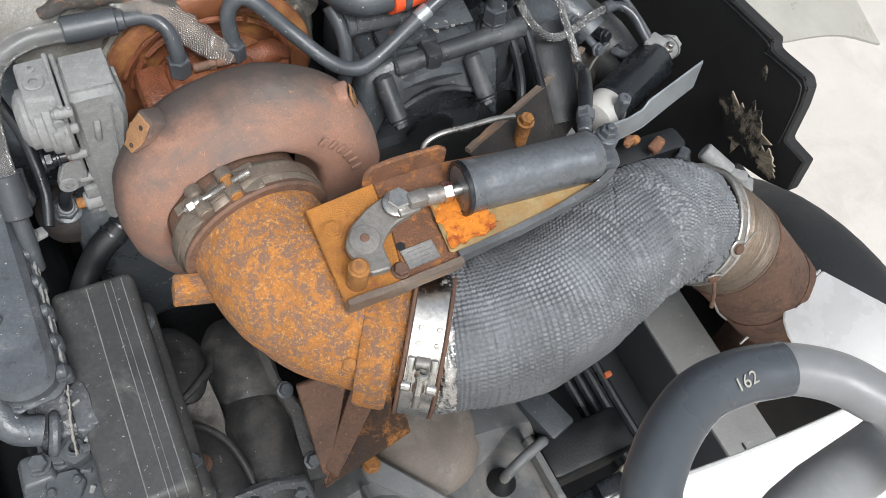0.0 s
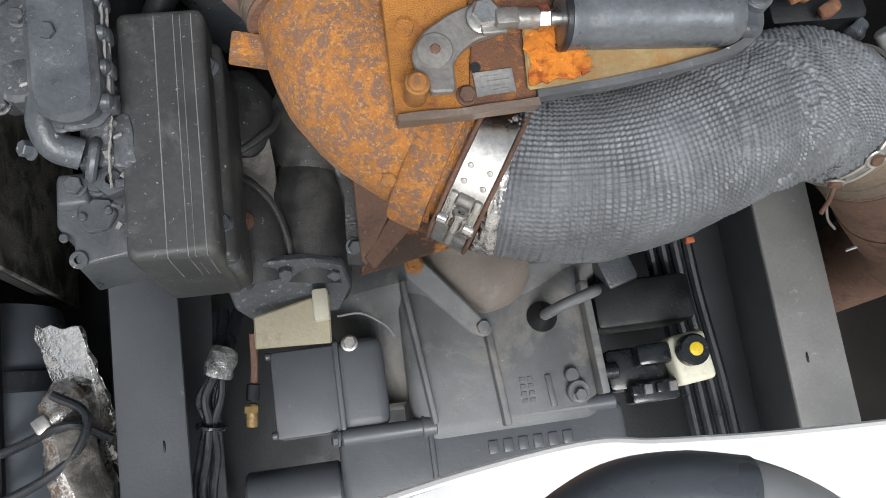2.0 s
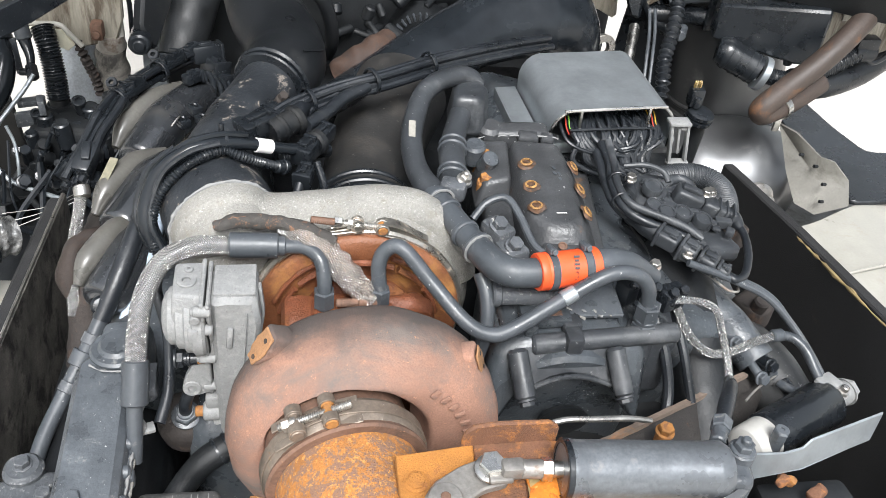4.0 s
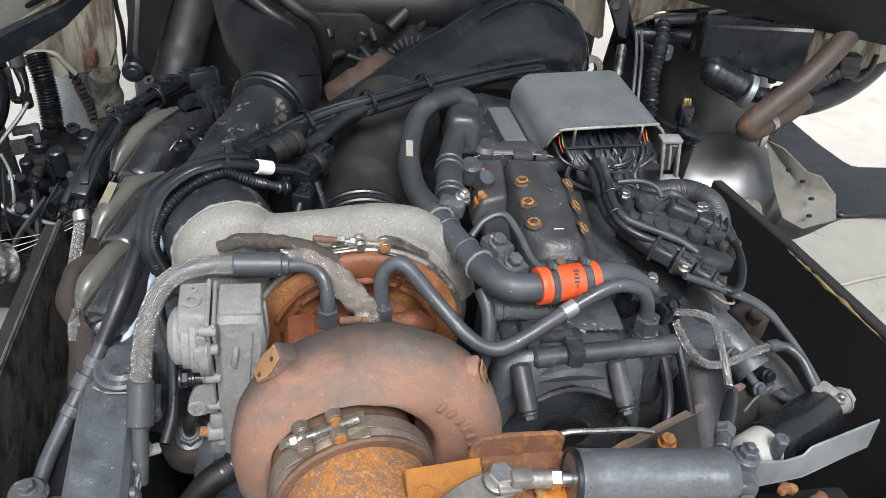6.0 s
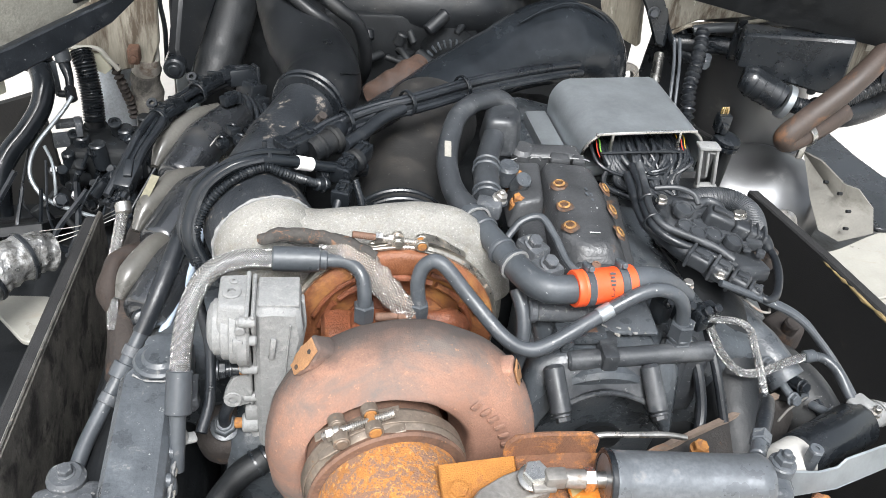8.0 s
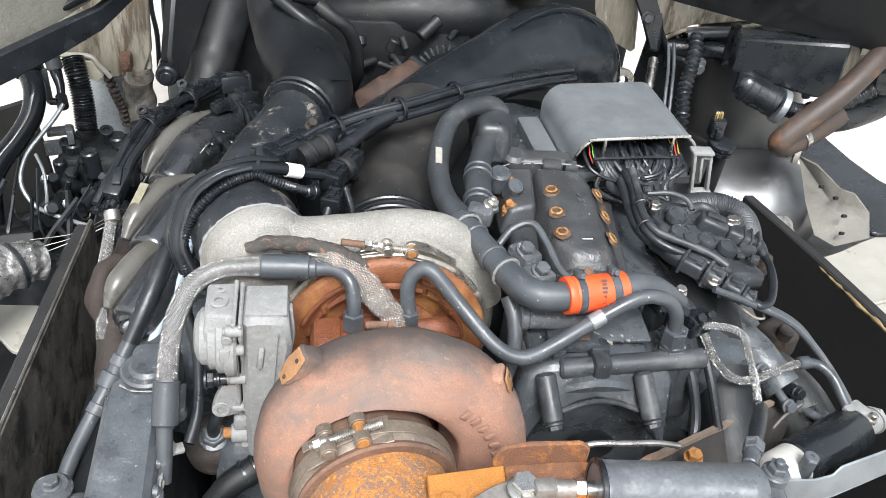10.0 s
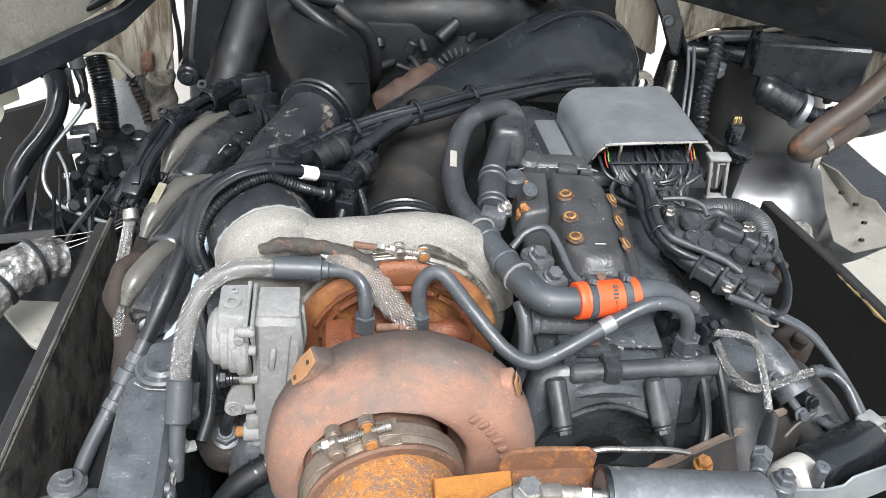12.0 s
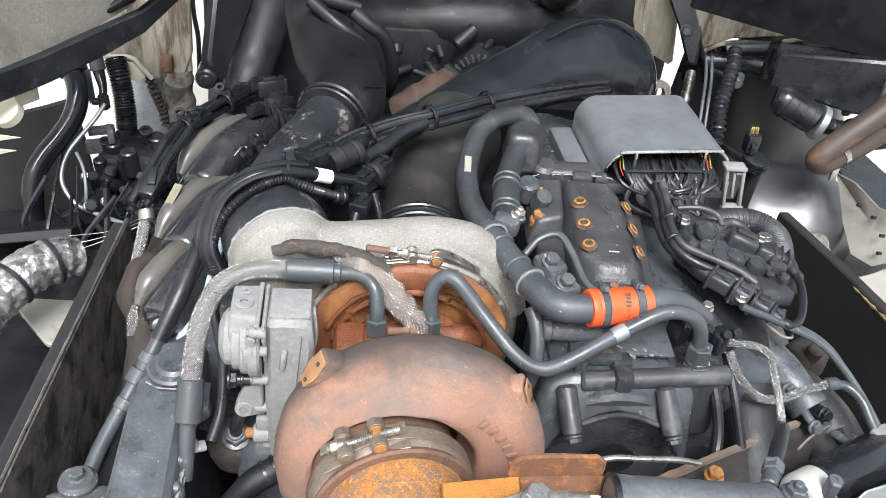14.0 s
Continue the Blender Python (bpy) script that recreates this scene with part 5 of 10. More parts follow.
part("printed_number", lettering("4972", 0.0062, facing(ha + hd * 0.044 + Vector((0, -0.0206, 0.0062)), (0, -0.955, 0.30), (0, -0.30, -0.955))), INK, hose_ob, "black printed digits")
part("stub_pipe", tube([(0.440, 0.690, 1.5), (0.462, 0.694, 1.5), (0.486, 0.70, 1.494), (0.508, 0.706, 1.482), (0.535, 0.71, 1.462)], [0.0185, 0.0185, 0.0165, 0.0135, 0.011], 24), HOSE_GREY, cm)
# rocker cover
rc = thing("rocker_cover", "black cast rocker cover with rust-ringed bolts", "rocker cover", (0.44, 0.88, 1.40))
cover_m = Matrix.Translation((0.443, 0.878, 1.447)) @ Matrix.Rotation(radians(-7), 4, "Z") @ Matrix.Rotation(radians(3), 4, "X")
STAINED = surface("rust_stained_paint", (0.05, 0.052, 0.055), 0.42, vary=0.35, scale=20, bump=0.35, dirt=(0.17, 0.09, 0.04), dirt_at=(0.63, 0.73), dirt_scale=13, dirt_noise=0.7, specks=((0.5, 0.5, 0.49), (0.66, 0.685), 110))


OCHRE = surface("ochre_rust", (0.33, 0.18, 0.06), 0.7, vary=0.4, scale=90, dirt=(0.13, 0.06, 0.025), dirt_at=(0.5, 0.62), dirt_scale=140, bump=0.5)
STAIN_BROWN = surface("thin_brown_stain", (0.1, 0.052, 0.028), 0.6, vary=0.4, scale=60, dirt=(0.05, 0.04, 0.035), dirt_at=(0.5, 0.62), dirt_scale=80)


def placed(bm):
    bm.transform(cover_m)
    return bm


cov_ob = part("cover", uneven(placed(mesa(
    [(-0.044, 0.112, 0.030), (0.020, 0.112, 0.030), (0.030, 0.055, 0.031), (0.033, -0.005, 0.0315), (0.036, -0.058, 0.031), (0.026, -0.074, 0.028), (-0.010, -0.074, 0.028), (-0.036, -0.050, 0.030), (-0.040, 0.02, 0.031)],
    [(-0.056, 0.120, -0.03), (0.052, 0.120, -0.03), (0.066, 0.06, -0.03), (0.069, 0.0, -0.03), (0.070, -0.08, -0.03), (0.062, -0.118, -0.03), (-0.018, -0.118, -0.03), (-0.050, -0.075, -0.03), (-0.054, 0.02, -0.03)], 0.011, 4)), 0.0014, 34), STAINED, rc, sharp=1.0)
part("nose", uneven(placed(mesa([(-0.018, -0.085, 0.012), (0.05, -0.085, 0.012), (0.054, -0.114, 0.004), (-0.012, -0.116, 0.004)], [(-0.03, -0.07, -0.03), (0.064, -0.07, -0.03), (0.066, -0.124, -0.03), (-0.022, -0.126, -0.03)], 0.009, 3)), 0.0012, 40), STAINED, cov_ob, sharp=1.0)
part("side_step", uneven(placed(merge(mesa([(-0.098, 0.115, 0.022), (-0.05, 0.118, 0.024), (-0.048, 0.04, 0.014), (-0.085, 0.03, 0.008)], [(-0.108, 0.125, -0.03), (-0.046, 0.125, -0.03), (-0.044, 0.02, -0.03), (-0.098, 0.015, -0.03)], 0.007, 3), box((-0.068, -0.03, -0.014), (0.04, 0.09, 0.03), None, 0.008, 3))), 0.0014, 45), STAINED, rc, sharp=1.0)
part("rim", placed(box((0.004, -0.003, -0.032), (0.15, 0.25, 0.012), None, 0.005, 3)), STAINED, rc)
part("upper_block", uneven(placed(merge(box((-0.03, 0.142, 0.006), (0.085, 0.036, 0.05), Matrix.Rotation(0.1, 4, "Z"), 0.009, 3), rod((-0.075, 0.14, 0.0), (-0.075, 0.138, 0.034), 0.02, 0.006, 22), box((-0.02, 0.124, 0.026), (0.03, 0.02, 0.012), None, 0.004), box((0.008, 0.126, 0.024), (0.02, 0.02, 0.014), None, 0.004))), 0.0012, 50), STAINED, rc)
rng = random.Random(14)
edge_w = [(-0.100, 0.112, 0.023), (-0.082, 0.120, 0.025), (-0.066, 0.119, 0.026), (-0.05, 0.120, 0.028), (-0.03, 0.121, 0.029), (-0.01, 0.122, 0.03), (0.012, 0.121, 0.031), (0.028, 0.120, 0.028)]
for a, b in zip(edge_w, edge_w[1:]):
    a, b = Vector(a), Vector(b)
    part("chipped_edge", uneven(placed(tube([a.lerp(b, 0.1), a.lerp(b, 0.5) + Vector((0, rng.uniform(-0.002, 0.002), 0.0005)), a.lerp(b, rng.uniform(0.7, 0.95))], rng.uniform(0.0006, 0.0013), 6, 3)), 0.0006, 300), CAST_DULL, rc, "bare chipped edge")
for x, y, tilt in ((-0.03, 0.052, -8), (-0.028, 0.002, -8), (-0.025, -0.042, -8), (0.038, 0.058, 40), (0.041, 0.008, 40), (0.044, -0.04, 40)):
    up = cover_m.to_3x3() @ Vector((math.sin(radians(tilt)), 0, math.cos(radians(tilt))))
    q = cover_m @ Vector((x, y, 0.0325 if x < 0 else 0.0265))
    part("rust_stain", uneven(lathe([(0.0, 0), (0.008, 0.0006), (0.0105, 0.0006), (0.0125, -0.001), (0, -0.001)], q - Vector((0, 0.002, 0.0)), up, 28), 0.0025, 130), STAIN_BROWN, cov_ob, "brown rust stain")
    b_ob = part("bolt_cup", ring(q, up, 0.0058, 0.0086, 0.0026, 28), OCHRE, rc, "rusty bolt seat")
    part("bolt", hex_bolt(q - up * 0.001, up, 0.0072, 0.003, True), STAIN_BROWN, b_ob)
for x, y, z in ((0.066, -0.105, -0.02), (-0.052, -0.108, -0.02), (-0.083, 0.045, 0.0), (-0.086, 0.085, 0.012)):
    q = cover_m @ Vector((x, y, z))
    part("rim_bolt", merge(hex_bolt(q, (0, -0.1, 1), 0.016, 0.011), rod(q - Vector((0, 0, 0.035)), q, 0.0125)), RUST_BOLT, rc, "orange rusty bolt")
part("breather_cap", merge(rod(cover_m @ Vector((-0.085, 0.07, 0.005)), cover_m @ Vector((-0.078, 0.06, 0.03)), 0.012), rod(cover_m @ Vector((-0.1, 0.09, 0.0)), cover_m @ Vector((-0.1, 0.085, 0.035)), 0.016, 0.004)), BLACK_WORN, rc)
for x, y, z in ((0.008, -0.094, 0.011), (0.022, -0.106, 0.0065)):
    part("drain_hole", placed(merge(ring((x, y, z), (0, -0.3, 1), 0.0036, 0.0062, 0.0022, 20), lathe([(0, 0), (0.0036, 0), (0.0036, 0.0008), (0, 0.0008)], (x, y, z), (0, -0.3, 1), 14))), RUST_DULL, rc)
for k in range(8):
    part("cast_mark", placed(box((0.008 + 0.007 * (k // 2), 0.045 - 0.011 * (k // 2) - 0.012 * (k % 2), 0.0322 - 0.0012 * (k // 2)), (0.0035, 0.007, 0.001), Matrix.Rotation(0.4, 4, "Z"), 0)), BLACK_WORN, cov_ob)
part("white_scrape", uneven(placed(box((0.008, -0.052, 0.0318), (0.014, 0.0016, 0.0008), Matrix.Rotation(0.1, 4, "Z"), 0)), 0.0006, 300), PAPER, cov_ob, "white scraped paint")
hb_t = thing("hose_bracket", "worn black bracket with hex bolts beside the rocker cover", "bracket", (0.36, 0.8, 1.44))
part("clamp_body", uneven(merge(box((0.352, 0.79, 1.47), (0.03, 0.04, 0.03), Matrix.Rotation(0.5, 4, "Z"), 0.006), box((0.365, 0.76, 1.46), (0.034, 0.036, 0.03), Matrix.Rotation(0.4, 4, "Z"), 0.006), box((0.365, 0.775, 1.43), (0.05, 0.06, 0.05), None, 0.008)), 0.001, 60), FLAKED, hb_t)
part("bolt", hex_bolt((0.351, 0.787, 1.485), (0.2, -0.3, 1), 0.017, 0.01), FLAKED, hb_t)
part("bolt", hex_bolt((0.366, 0.757, 1.476), (0.2, -0.3, 1), 0.017, 0.01), FLAKED, hb_t)
part("leak_pipe", tube([(0.325, 0.82, 1.47), (0.345, 0.835, 1.485), (0.37, 0.835, 1.492), (0.385, 0.81, 1.48), (0.40, 0.77, 1.462), (0.435, 0.755, 1.455), (0.46, 0.765, 1.458)], 0.005, 10), HOSE_GREY, hb_t)

# rear cylinder head and housing
hd_t = thing("engine_rear_housing", "dusty black cast rear engine housing with an arched opening", "engine housing", (0.43, 0.65, 1.2))
part("block", uneven(merge(box((0.43, 0.715, 1.29), (0.2, 0.13, 0.26), None, 0.02, 3), box((0.415, 0.70, 1.415), (0.15, 0.1, 0.03), Matrix.Rotation(radians(6), 4, "X"), 0.01, 3)), 0.0015, 30), BLACK, hd_t)
hood = [(-0.092, -0.06), (-0.066, -0.022), (-0.05, -0.004), (-0.027, 0.009), (0.0, 0.014), (0.027, 0.009), (0.05, -0.004), (0.066, -0.022), (0.094, -0.06), (0.100, 0.03), (0.090, 0.054), (0.04, 0.062), (-0.055, 0.062), (-0.084, 0.05), (-0.094, 0.02)]
part("hood", uneven(sheet(hood, 0.052, facing((0.418, 0.668, 1.352), (0, -0.9, 0.43), (1, 0, 0)), 0.007), 0.0008, 60), BLACK, hd_t, sharp=0.9)
part("apron", uneven(slab([(0.35, 0.642, 1.419), (0.482, 0.642, 1.419), (0.479, 0.609, 1.376), (0.468, 0.611, 1.381), (0.442, 0.612, 1.394), (0.418, 0.612, 1.399), (0.395, 0.612, 1.394), (0.372, 0.611, 1.382), (0.358, 0.61, 1.376)], 0.008, 0.002), 0.0006, 60), DUSTY, hd_t, "smooth dark apron above the arch")
part("arch_lip", uneven(tube([(0.372, 0.611, 1.381), (0.395, 0.611, 1.393), (0.418, 0.611, 1.398), (0.442, 0.611, 1.393), (0.468, 0.611, 1.380)], 0.0036, 10, 4), 0.0006, 60), DUSTY, hd_t)
part("recess", lathe([(0, 0), (0.085, 0.0), (0.09, 0.006), (0.09, 0.03), (0, 0.03)], (0.42, 0.64, 1.325), (0, 1, 0.2), 40), BLACK, hd_t)
part("recess_hub", lathe([(0, 0), (0.03, 0.0), (0.034, 0.008), (0, 0.008)], (0.425, 0.628, 1.305), (0, -1, -0.2), 30), DARK, hd_t)
for x, z, r in ((0.352, 1.416, 0.0125), (0.472, 1.414, 0.0115)):
    lug = part("lug", rod((x, 0.635, z + 0.006), (x + 0.008, 0.592, z - 0.034), r, 0.004), DUSTY, hd_t)
    part("bolt", hex_bolt((x + 0.0085, 0.5915, z - 0.035), (0.18, -0.8, -0.6), 0.015, 0.007), DUSTY, lug)
part("top_bar", uneven(rod((0.372, 0.645, 1.418), (0.556, 0.652, 1.424), 0.0122, 0.003, 32), 0.0008, 60), DUSTY, hd_t)
part("bar_bracket", merge(box((0.422, 0.645, 1.423), (0.022, 0.03, 0.028), None, 0.006), box((0.423, 0.668, 1.432), (0.024, 0.03, 0.016), None, 0.004)), DUSTY, hd_t)
part("slot_frame", merge(box((0.392, 0.672, 1.437), (0.062, 0.028, 0.014), None, 0.004), box((0.372, 0.66, 1.432), (0.016, 0.02, 0.02), None, 0.004)), BLACK, hd_t)
part("rusty_slot", box((0.394, 0.672, 1.4437), (0.034, 0.012, 0.002), None, 0.0006), RUST_DULL, hd_t, "rust-stained slot")
part("back_plate", uneven(slab([(0.37, 0.675, 1.432), (0.49, 0.67, 1.432), (0.485, 0.73, 1.45), (0.38, 0.735, 1.45)], 0.008), 0.001, 60), BLACK_WORN, hd_t, "flaking painted plate")
rng = random.Random(31)
for k in range(16):
    p = Vector((0.372 + 0.0068 * k + rng.uniform(-0.004, 0.004), 0.668 + rng.uniform(-0.006, 0.01), 1.4415 + rng.uniform(-0.001, 0.003)))
    part("paint_flake", uneven(box(p, (rng.uniform(0.002, 0.007), rng.uniform(0.001, 0.003), rng.uniform(0.0008, 0.002)), Matrix.Rotation(rng.uniform(-0.9, 0.9), 4, "Z"), 0.0003), 0.0016, 260, 1), (CAST, CAST_DULL, FLAKED)[k % 3], hd_t, "pale paint flake")
part("socket", merge(rod((0.516, 0.66, 1.33), (0.515, 0.661, 1.422), 0.0175, 0.003), rod((0.515, 0.661, 1.418), (0.5148, 0.661, 1.428), 0.0195, 0.003), uneven(box((0.54, 0.69, 1.35), (0.06, 0.06, 0.1), None, 0.014, 3), 0.002, 40)), DUSTY, hd_t)
part("upper_pipe", merge(rod((0.328, 0.692, 1.456), (0.43, 0.697, 1.444), 0.0118, 0.002), rod((0.327, 0.692, 1.456), (0.338, 0.6925, 1.455), 0.0145, 0.002), rod((0.395, 0.695, 1.448), (0.402, 0.6955, 1.447), 0.0132, 0.002)), FLAKED, hd_t, "flaking horizontal pipe")
part("side_wall", uneven(box((0.575, 0.775, 1.27), (0.12, 0.2, 0.2), None, 0.03, 3), 0.004, 25, 1), BLACK, hd_t)
part("side_duct", uneven(tube([(0.62, 0.60, 1.26), (0.625, 0.68, 1.31), (0.63, 0.76, 1.35), (0.63, 0.86, 1.37)], [0.04, 0.045, 0.045, 0.05], 24), 0.002, 30), DARK, hd_t)
part("rear_duct", uneven(tube([(0.64, 0.86, 1.31), (0.669, 0.81, 1.295), (0.722, 0.75, 1.29), (0.755, 0.69, 1.28), (0.77, 0.62, 1.25)], [0.04, 0.045, 0.045, 0.042, 0.04], 28), 0.002, 30), BLOCK, hd_t)
part("side_pipe", uneven(tube([(0.632, 0.84, 1.365), (0.648, 0.80, 1.362), (0.668, 0.765, 1.352), (0.69, 0.73, 1.342), (0.712, 0.69, 1.325)], [0.02, 0.026, 0.028, 0.028, 0.026], 24, 8), 0.002, 40), BLACK_WORN, hd_t, "scuffed side pipe")
for o in (0.0, 0.014):
    part("side_tube", tube([(0.62 + o, 0.80 + o, 1.372), (0.63 + o, 0.765 + o * 0.6, 1.366), (0.64 + o, 0.73, 1.355), (0.65 + o, 0.69, 1.345)], 0.0052, 12), HOSE_GREY, hd_t)
part("side_lug", uneven(merge(box((0.745, 0.785, 1.325), (0.05, 0.05, 0.05), Matrix.Rotation(0.5, 4, "Z"), 0.012, 3), rod((0.742, 0.77, 1.34), (0.742, 0.765, 1.365), 0.011, 0.003, 18)), 0.002, 60), MANIFOLD, hd_t, "brown-stained lug")
part("side_casting", uneven(box((0.67, 0.86, 1.30), (0.16, 0.24, 0.08), Matrix.Rotation(radians(14), 4, "Y"), 0.02, 3), 0.008, 30, 2), BLACK, hd_t)
for k in range(14):
    a = Vector((0.60 + 0.011 * k, 0.80 - 0.012 * k + 0.02 * (k % 3), 1.365 - 0.004 * k))
    part("side_fitting", merge(rod(a, a + Vector((0.01, -0.03, 0.012 - 0.02 * (k % 2))), 0.006 + 0.003 * (k % 3), 0.002, 12), hex_bolt(a + Vector((0.01, -0.03, 0.012 - 0.02 * (k % 2))), (0.2, -0.8, 0.4), 0.014, 0.008)), (BLACK_WORN, PLASTIC, HOSE_GREY)[k % 3], hd_t)
part("drop_pipe", tube([(0.315, 0.71, 1.475), (0.322, 0.69, 1.455), (0.322, 0.672, 1.43), (0.316, 0.66, 1.40), (0.30, 0.65, 1.36)], 0.009, 12), HOSE_GREY, hd_t)
for pts, r in ((((0.545, 0.69, 1.41), (0.555, 0.66, 1.38), (0.56, 0.63, 1.34), (0.55, 0.60, 1.31)), 0.007), (((0.57, 0.70, 1.42), (0.58, 0.66, 1.38), (0.59, 0.62, 1.33)), 0.006)):
    part("wire", tube(pts, r, 10), RUBBER, hd_t)
for p in ((0.548, 0.69, 1.445), (0.566, 0.70, 1.44), (0.53, 0.70, 1.445), (0.50, 0.70, 1.45)):
    part("small_fitting", merge(box(p, (0.02, 0.024, 0.03), Matrix.Rotation(0.4, 4, "Z"), 0.004), rod(p, (p[0] + 0.004, p[1] - 0.012, p[2] + 0.022), 0.006)), PLASTIC, hd_t)

# engine block mass below everything
blkm = thing("engine_block", "sooty black engine block between the chassis rails", "engine", (0.32, 1.2, 0.8))
part("crankcase", uneven(box((0.32, 1.15, 1.02), (0.62, 1.0, 0.5), None, 0.05, 3), 0.02, 9, 2), DARK, blkm)
part("cylinder_bank", uneven(box((0.52, 1.0, 1.32), (0.26, 0.62, 0.18), Matrix.Rotation(radians(14), 4, "Y"), 0.03, 3), 0.006, 16, 1), BLACK, blkm)
part("head_side", uneven(slab([(0.50, 0.98, 1.40), (0.575, 0.98, 1.40), (0.60, 0.86, 1.395), (0.60, 0.78, 1.385), (0.55, 0.745, 1.385), (0.49, 0.76, 1.395)], 0.05, 0.012), 0.005, 30), BLOCK, blkm, "scuffed grey side of the head")
part("cylinder_bank", uneven(box((-0.03, 1.05, 1.26), (0.2, 0.62, 0.16), Matrix.Rotation(radians(-14), 4, "Y"), 0.03, 3), 0.006, 16, 1), BLACK, blkm)
part("rear_casing", uneven(box((0.12, 0.78, 1.16), (0.3, 0.3, 0.3), None, 0.04, 3), 0.012, 14, 2), BLACK, blkm)
part("oil_boss", uneven(lathe([(0.036, -0.03), (0.033, 0.0), (0.026, 0.009), (0.018, 0.013), (0, 0.013)], (-0.034, 0.672, 1.283), (-0.1, -0.45, 0.9), 32), 0.002, 50), MANIFOLD, blkm, "brown-stained boss")
part("pipe_nut", merge(hex_bolt((-0.03, 0.662, 1.300), (0.05, -0.45, 0.9), 0.024, 0.014, True), ring((-0.0295, 0.656, 1.3125), (0.05, -0.45, 0.9), 0.006, 0.0098, 0.004, 24)), BLACK_WORN, blkm)
part("oil_drain", tube([(-0.029, 0.657, 1.31), (-0.027, 0.65, 1.335), (-0.018, 0.655, 1.355), (0.0, 0.67, 1.36)], 0.0072, 14), RUBBER, blkm)
part("lower_hose", tube([(-0.048, 0.59, 1.225), (-0.03, 0.608, 1.243), (-0.008, 0.62, 1.265), (0.018, 0.632, 1.276), (0.05, 0.66, 1.28)], [0.015, 0.0155, 0.016, 0.0165, 0.016], 20), DARK, blkm)
for k in (0.0, 0.012):
    part("hose_band", ring((0.006 + k, 0.627 + k * 0.5, 1.271 + k * 0.4), (0.8, 0.4, 0.35), 0.0155, 0.0182, 0.005, 28), PLASTIC, blkm)

# charge air pipe on the left
ch = thing("charge_pipe", "worn black charge air pipe on the compressor outlet", "charge pipe", (0.05, 1.0, 1.45))
part("coupling", uneven(tube([OUT - OUT_AX * 0.002, OUT + OUT_AX * 0.02, OUT + OUT_AX * 0.045, (0.0, 0.888, 1.477), (0.001, 0.93, 1.482)], [0.0665, 0.0675, 0.067, 0.061, 0.05], 48, 6), 0.001, 40), CHIPPED, ch, "black coupling with chipped paint")
part("pipe", uneven(tube([(0.0, 0.93, 1.482), (0.018, 0.99, 1.487), (0.044, 1.055, 1.490), (0.072, 1.118, 1.493)], [0.045, 0.043, 0.043, 0.044], 32), 0.001, 30), CHIPPED, ch)
part("chipped_rim", uneven(ring(OUT - OUT_AX * 0.0035, OUT_AX, 0.0625, 0.0672, 0.0035, 90, 0.001), 0.0022, 120), CAST_DULL, ch, "chipped white rim")
part("pipe_ring", merge(ring((0.068, 1.108, 1.492), (0.42, 0.9, 0.1), 0.043, 0.0575, 0.006, 56, 0.002), ring((0.072, 1.118, 1.493), (0.42, 0.9, 0.1), 0.043, 0.0595, 0.008, 56, 0.003)), PLASTIC, ch)
duct = part("elbow_duct", uneven(tube([(0.074, 1.122, 1.493), (0.088, 1.155, 1.496), (0.094, 1.19, 1.498), (0.087, 1.235, 1.506), (0.066, 1.28, 1.516), (0.05, 1.33, 1.531), (0.038, 1.40, 1.557), (0.035, 1.48, 1.60)], [0.0555, 0.059, 0.0605, 0.060, 0.058, 0.055, 0.055, 0.056], 44), 0.0012, 20), SATIN, ch, "black moulded elbow duct")
part("mould_seam", tube([(0.118, 1.125, 1.545), (0.143, 1.16, 1.528), (0.151, 1.195, 1.515), (0.147, 1.225, 1.51)], 0.0012, 6), SATIN, duct)
part("sensor", merge(rod((0.082, 1.02, 1.517), (0.088, 1.011, 1.532), 0.0085, 0.002, 18), hex_bolt((0.088, 1.011, 1.532), (0.3, -0.4, 1), 0.012, 0.008, False)), MANIFOLD, ch, "browned sensor body")

# intake duct
it = thing("intake_hose", "matt black intake hose into the compressor", "intake hose", (0.2, 1.0, 1.4))
part("hose", tube([(0.195, 0.87, 1.392), (0.2, 0.93, 1.392), (0.215, 1.02, 1.395), (0.235, 1.12, 1.40), (0.28, 1.24, 1.41)], [0.068, 0.072, 0.072, 0.074, 0.08], 44), surface("dusty_intake_rubber", (0.024, 0.0235, 0.023), 0.5, vary=0.3, scale=10, dirt=(0.07, 0.061, 0.052), dirt_at=(0.5, 0.75), dirt_scale=9, dirt_noise=0.72, bump=0.2, specks=((0.2, 0.19, 0.17), (0.66, 0.69), 120)), it)
for k in (0.895, 0.91, 0.93):
    part("clamp_ring", ring((0.197, k, 1.392), (0.02, 1, 0), 0.07, 0.077, 0.008, 48, 0.002), PLASTIC, it)
part("air_duct", uneven(tube([(0.17, 1.215, 1.385), (0.25, 1.262, 1.41), (0.335, 1.33, 1.43), (0.42, 1.395, 1.448), (0.50, 1.44, 1.462), (0.565, 1.46, 1.465), (0.615, 1.47, 1.45), (0.65, 1.485, 1.41), (0.665, 1.50, 1.35)], [0.05, 0.056, 0.06, 0.064, 0.078, 0.085, 0.078, 0.065, 0.06], 48, 8, flat=0.82), 0.002, 14), GLOSS, it, "broad glossy black air duct", sharp=3)
part("duct_seam", tube([(0.45, 1.40, 1.523), (0.50, 1.425, 1.54), (0.55, 1.44, 1.549), (0.60, 1.445, 1.535), (0.645, 1.45, 1.50)], 0.0022, 8), GLOSS, it)

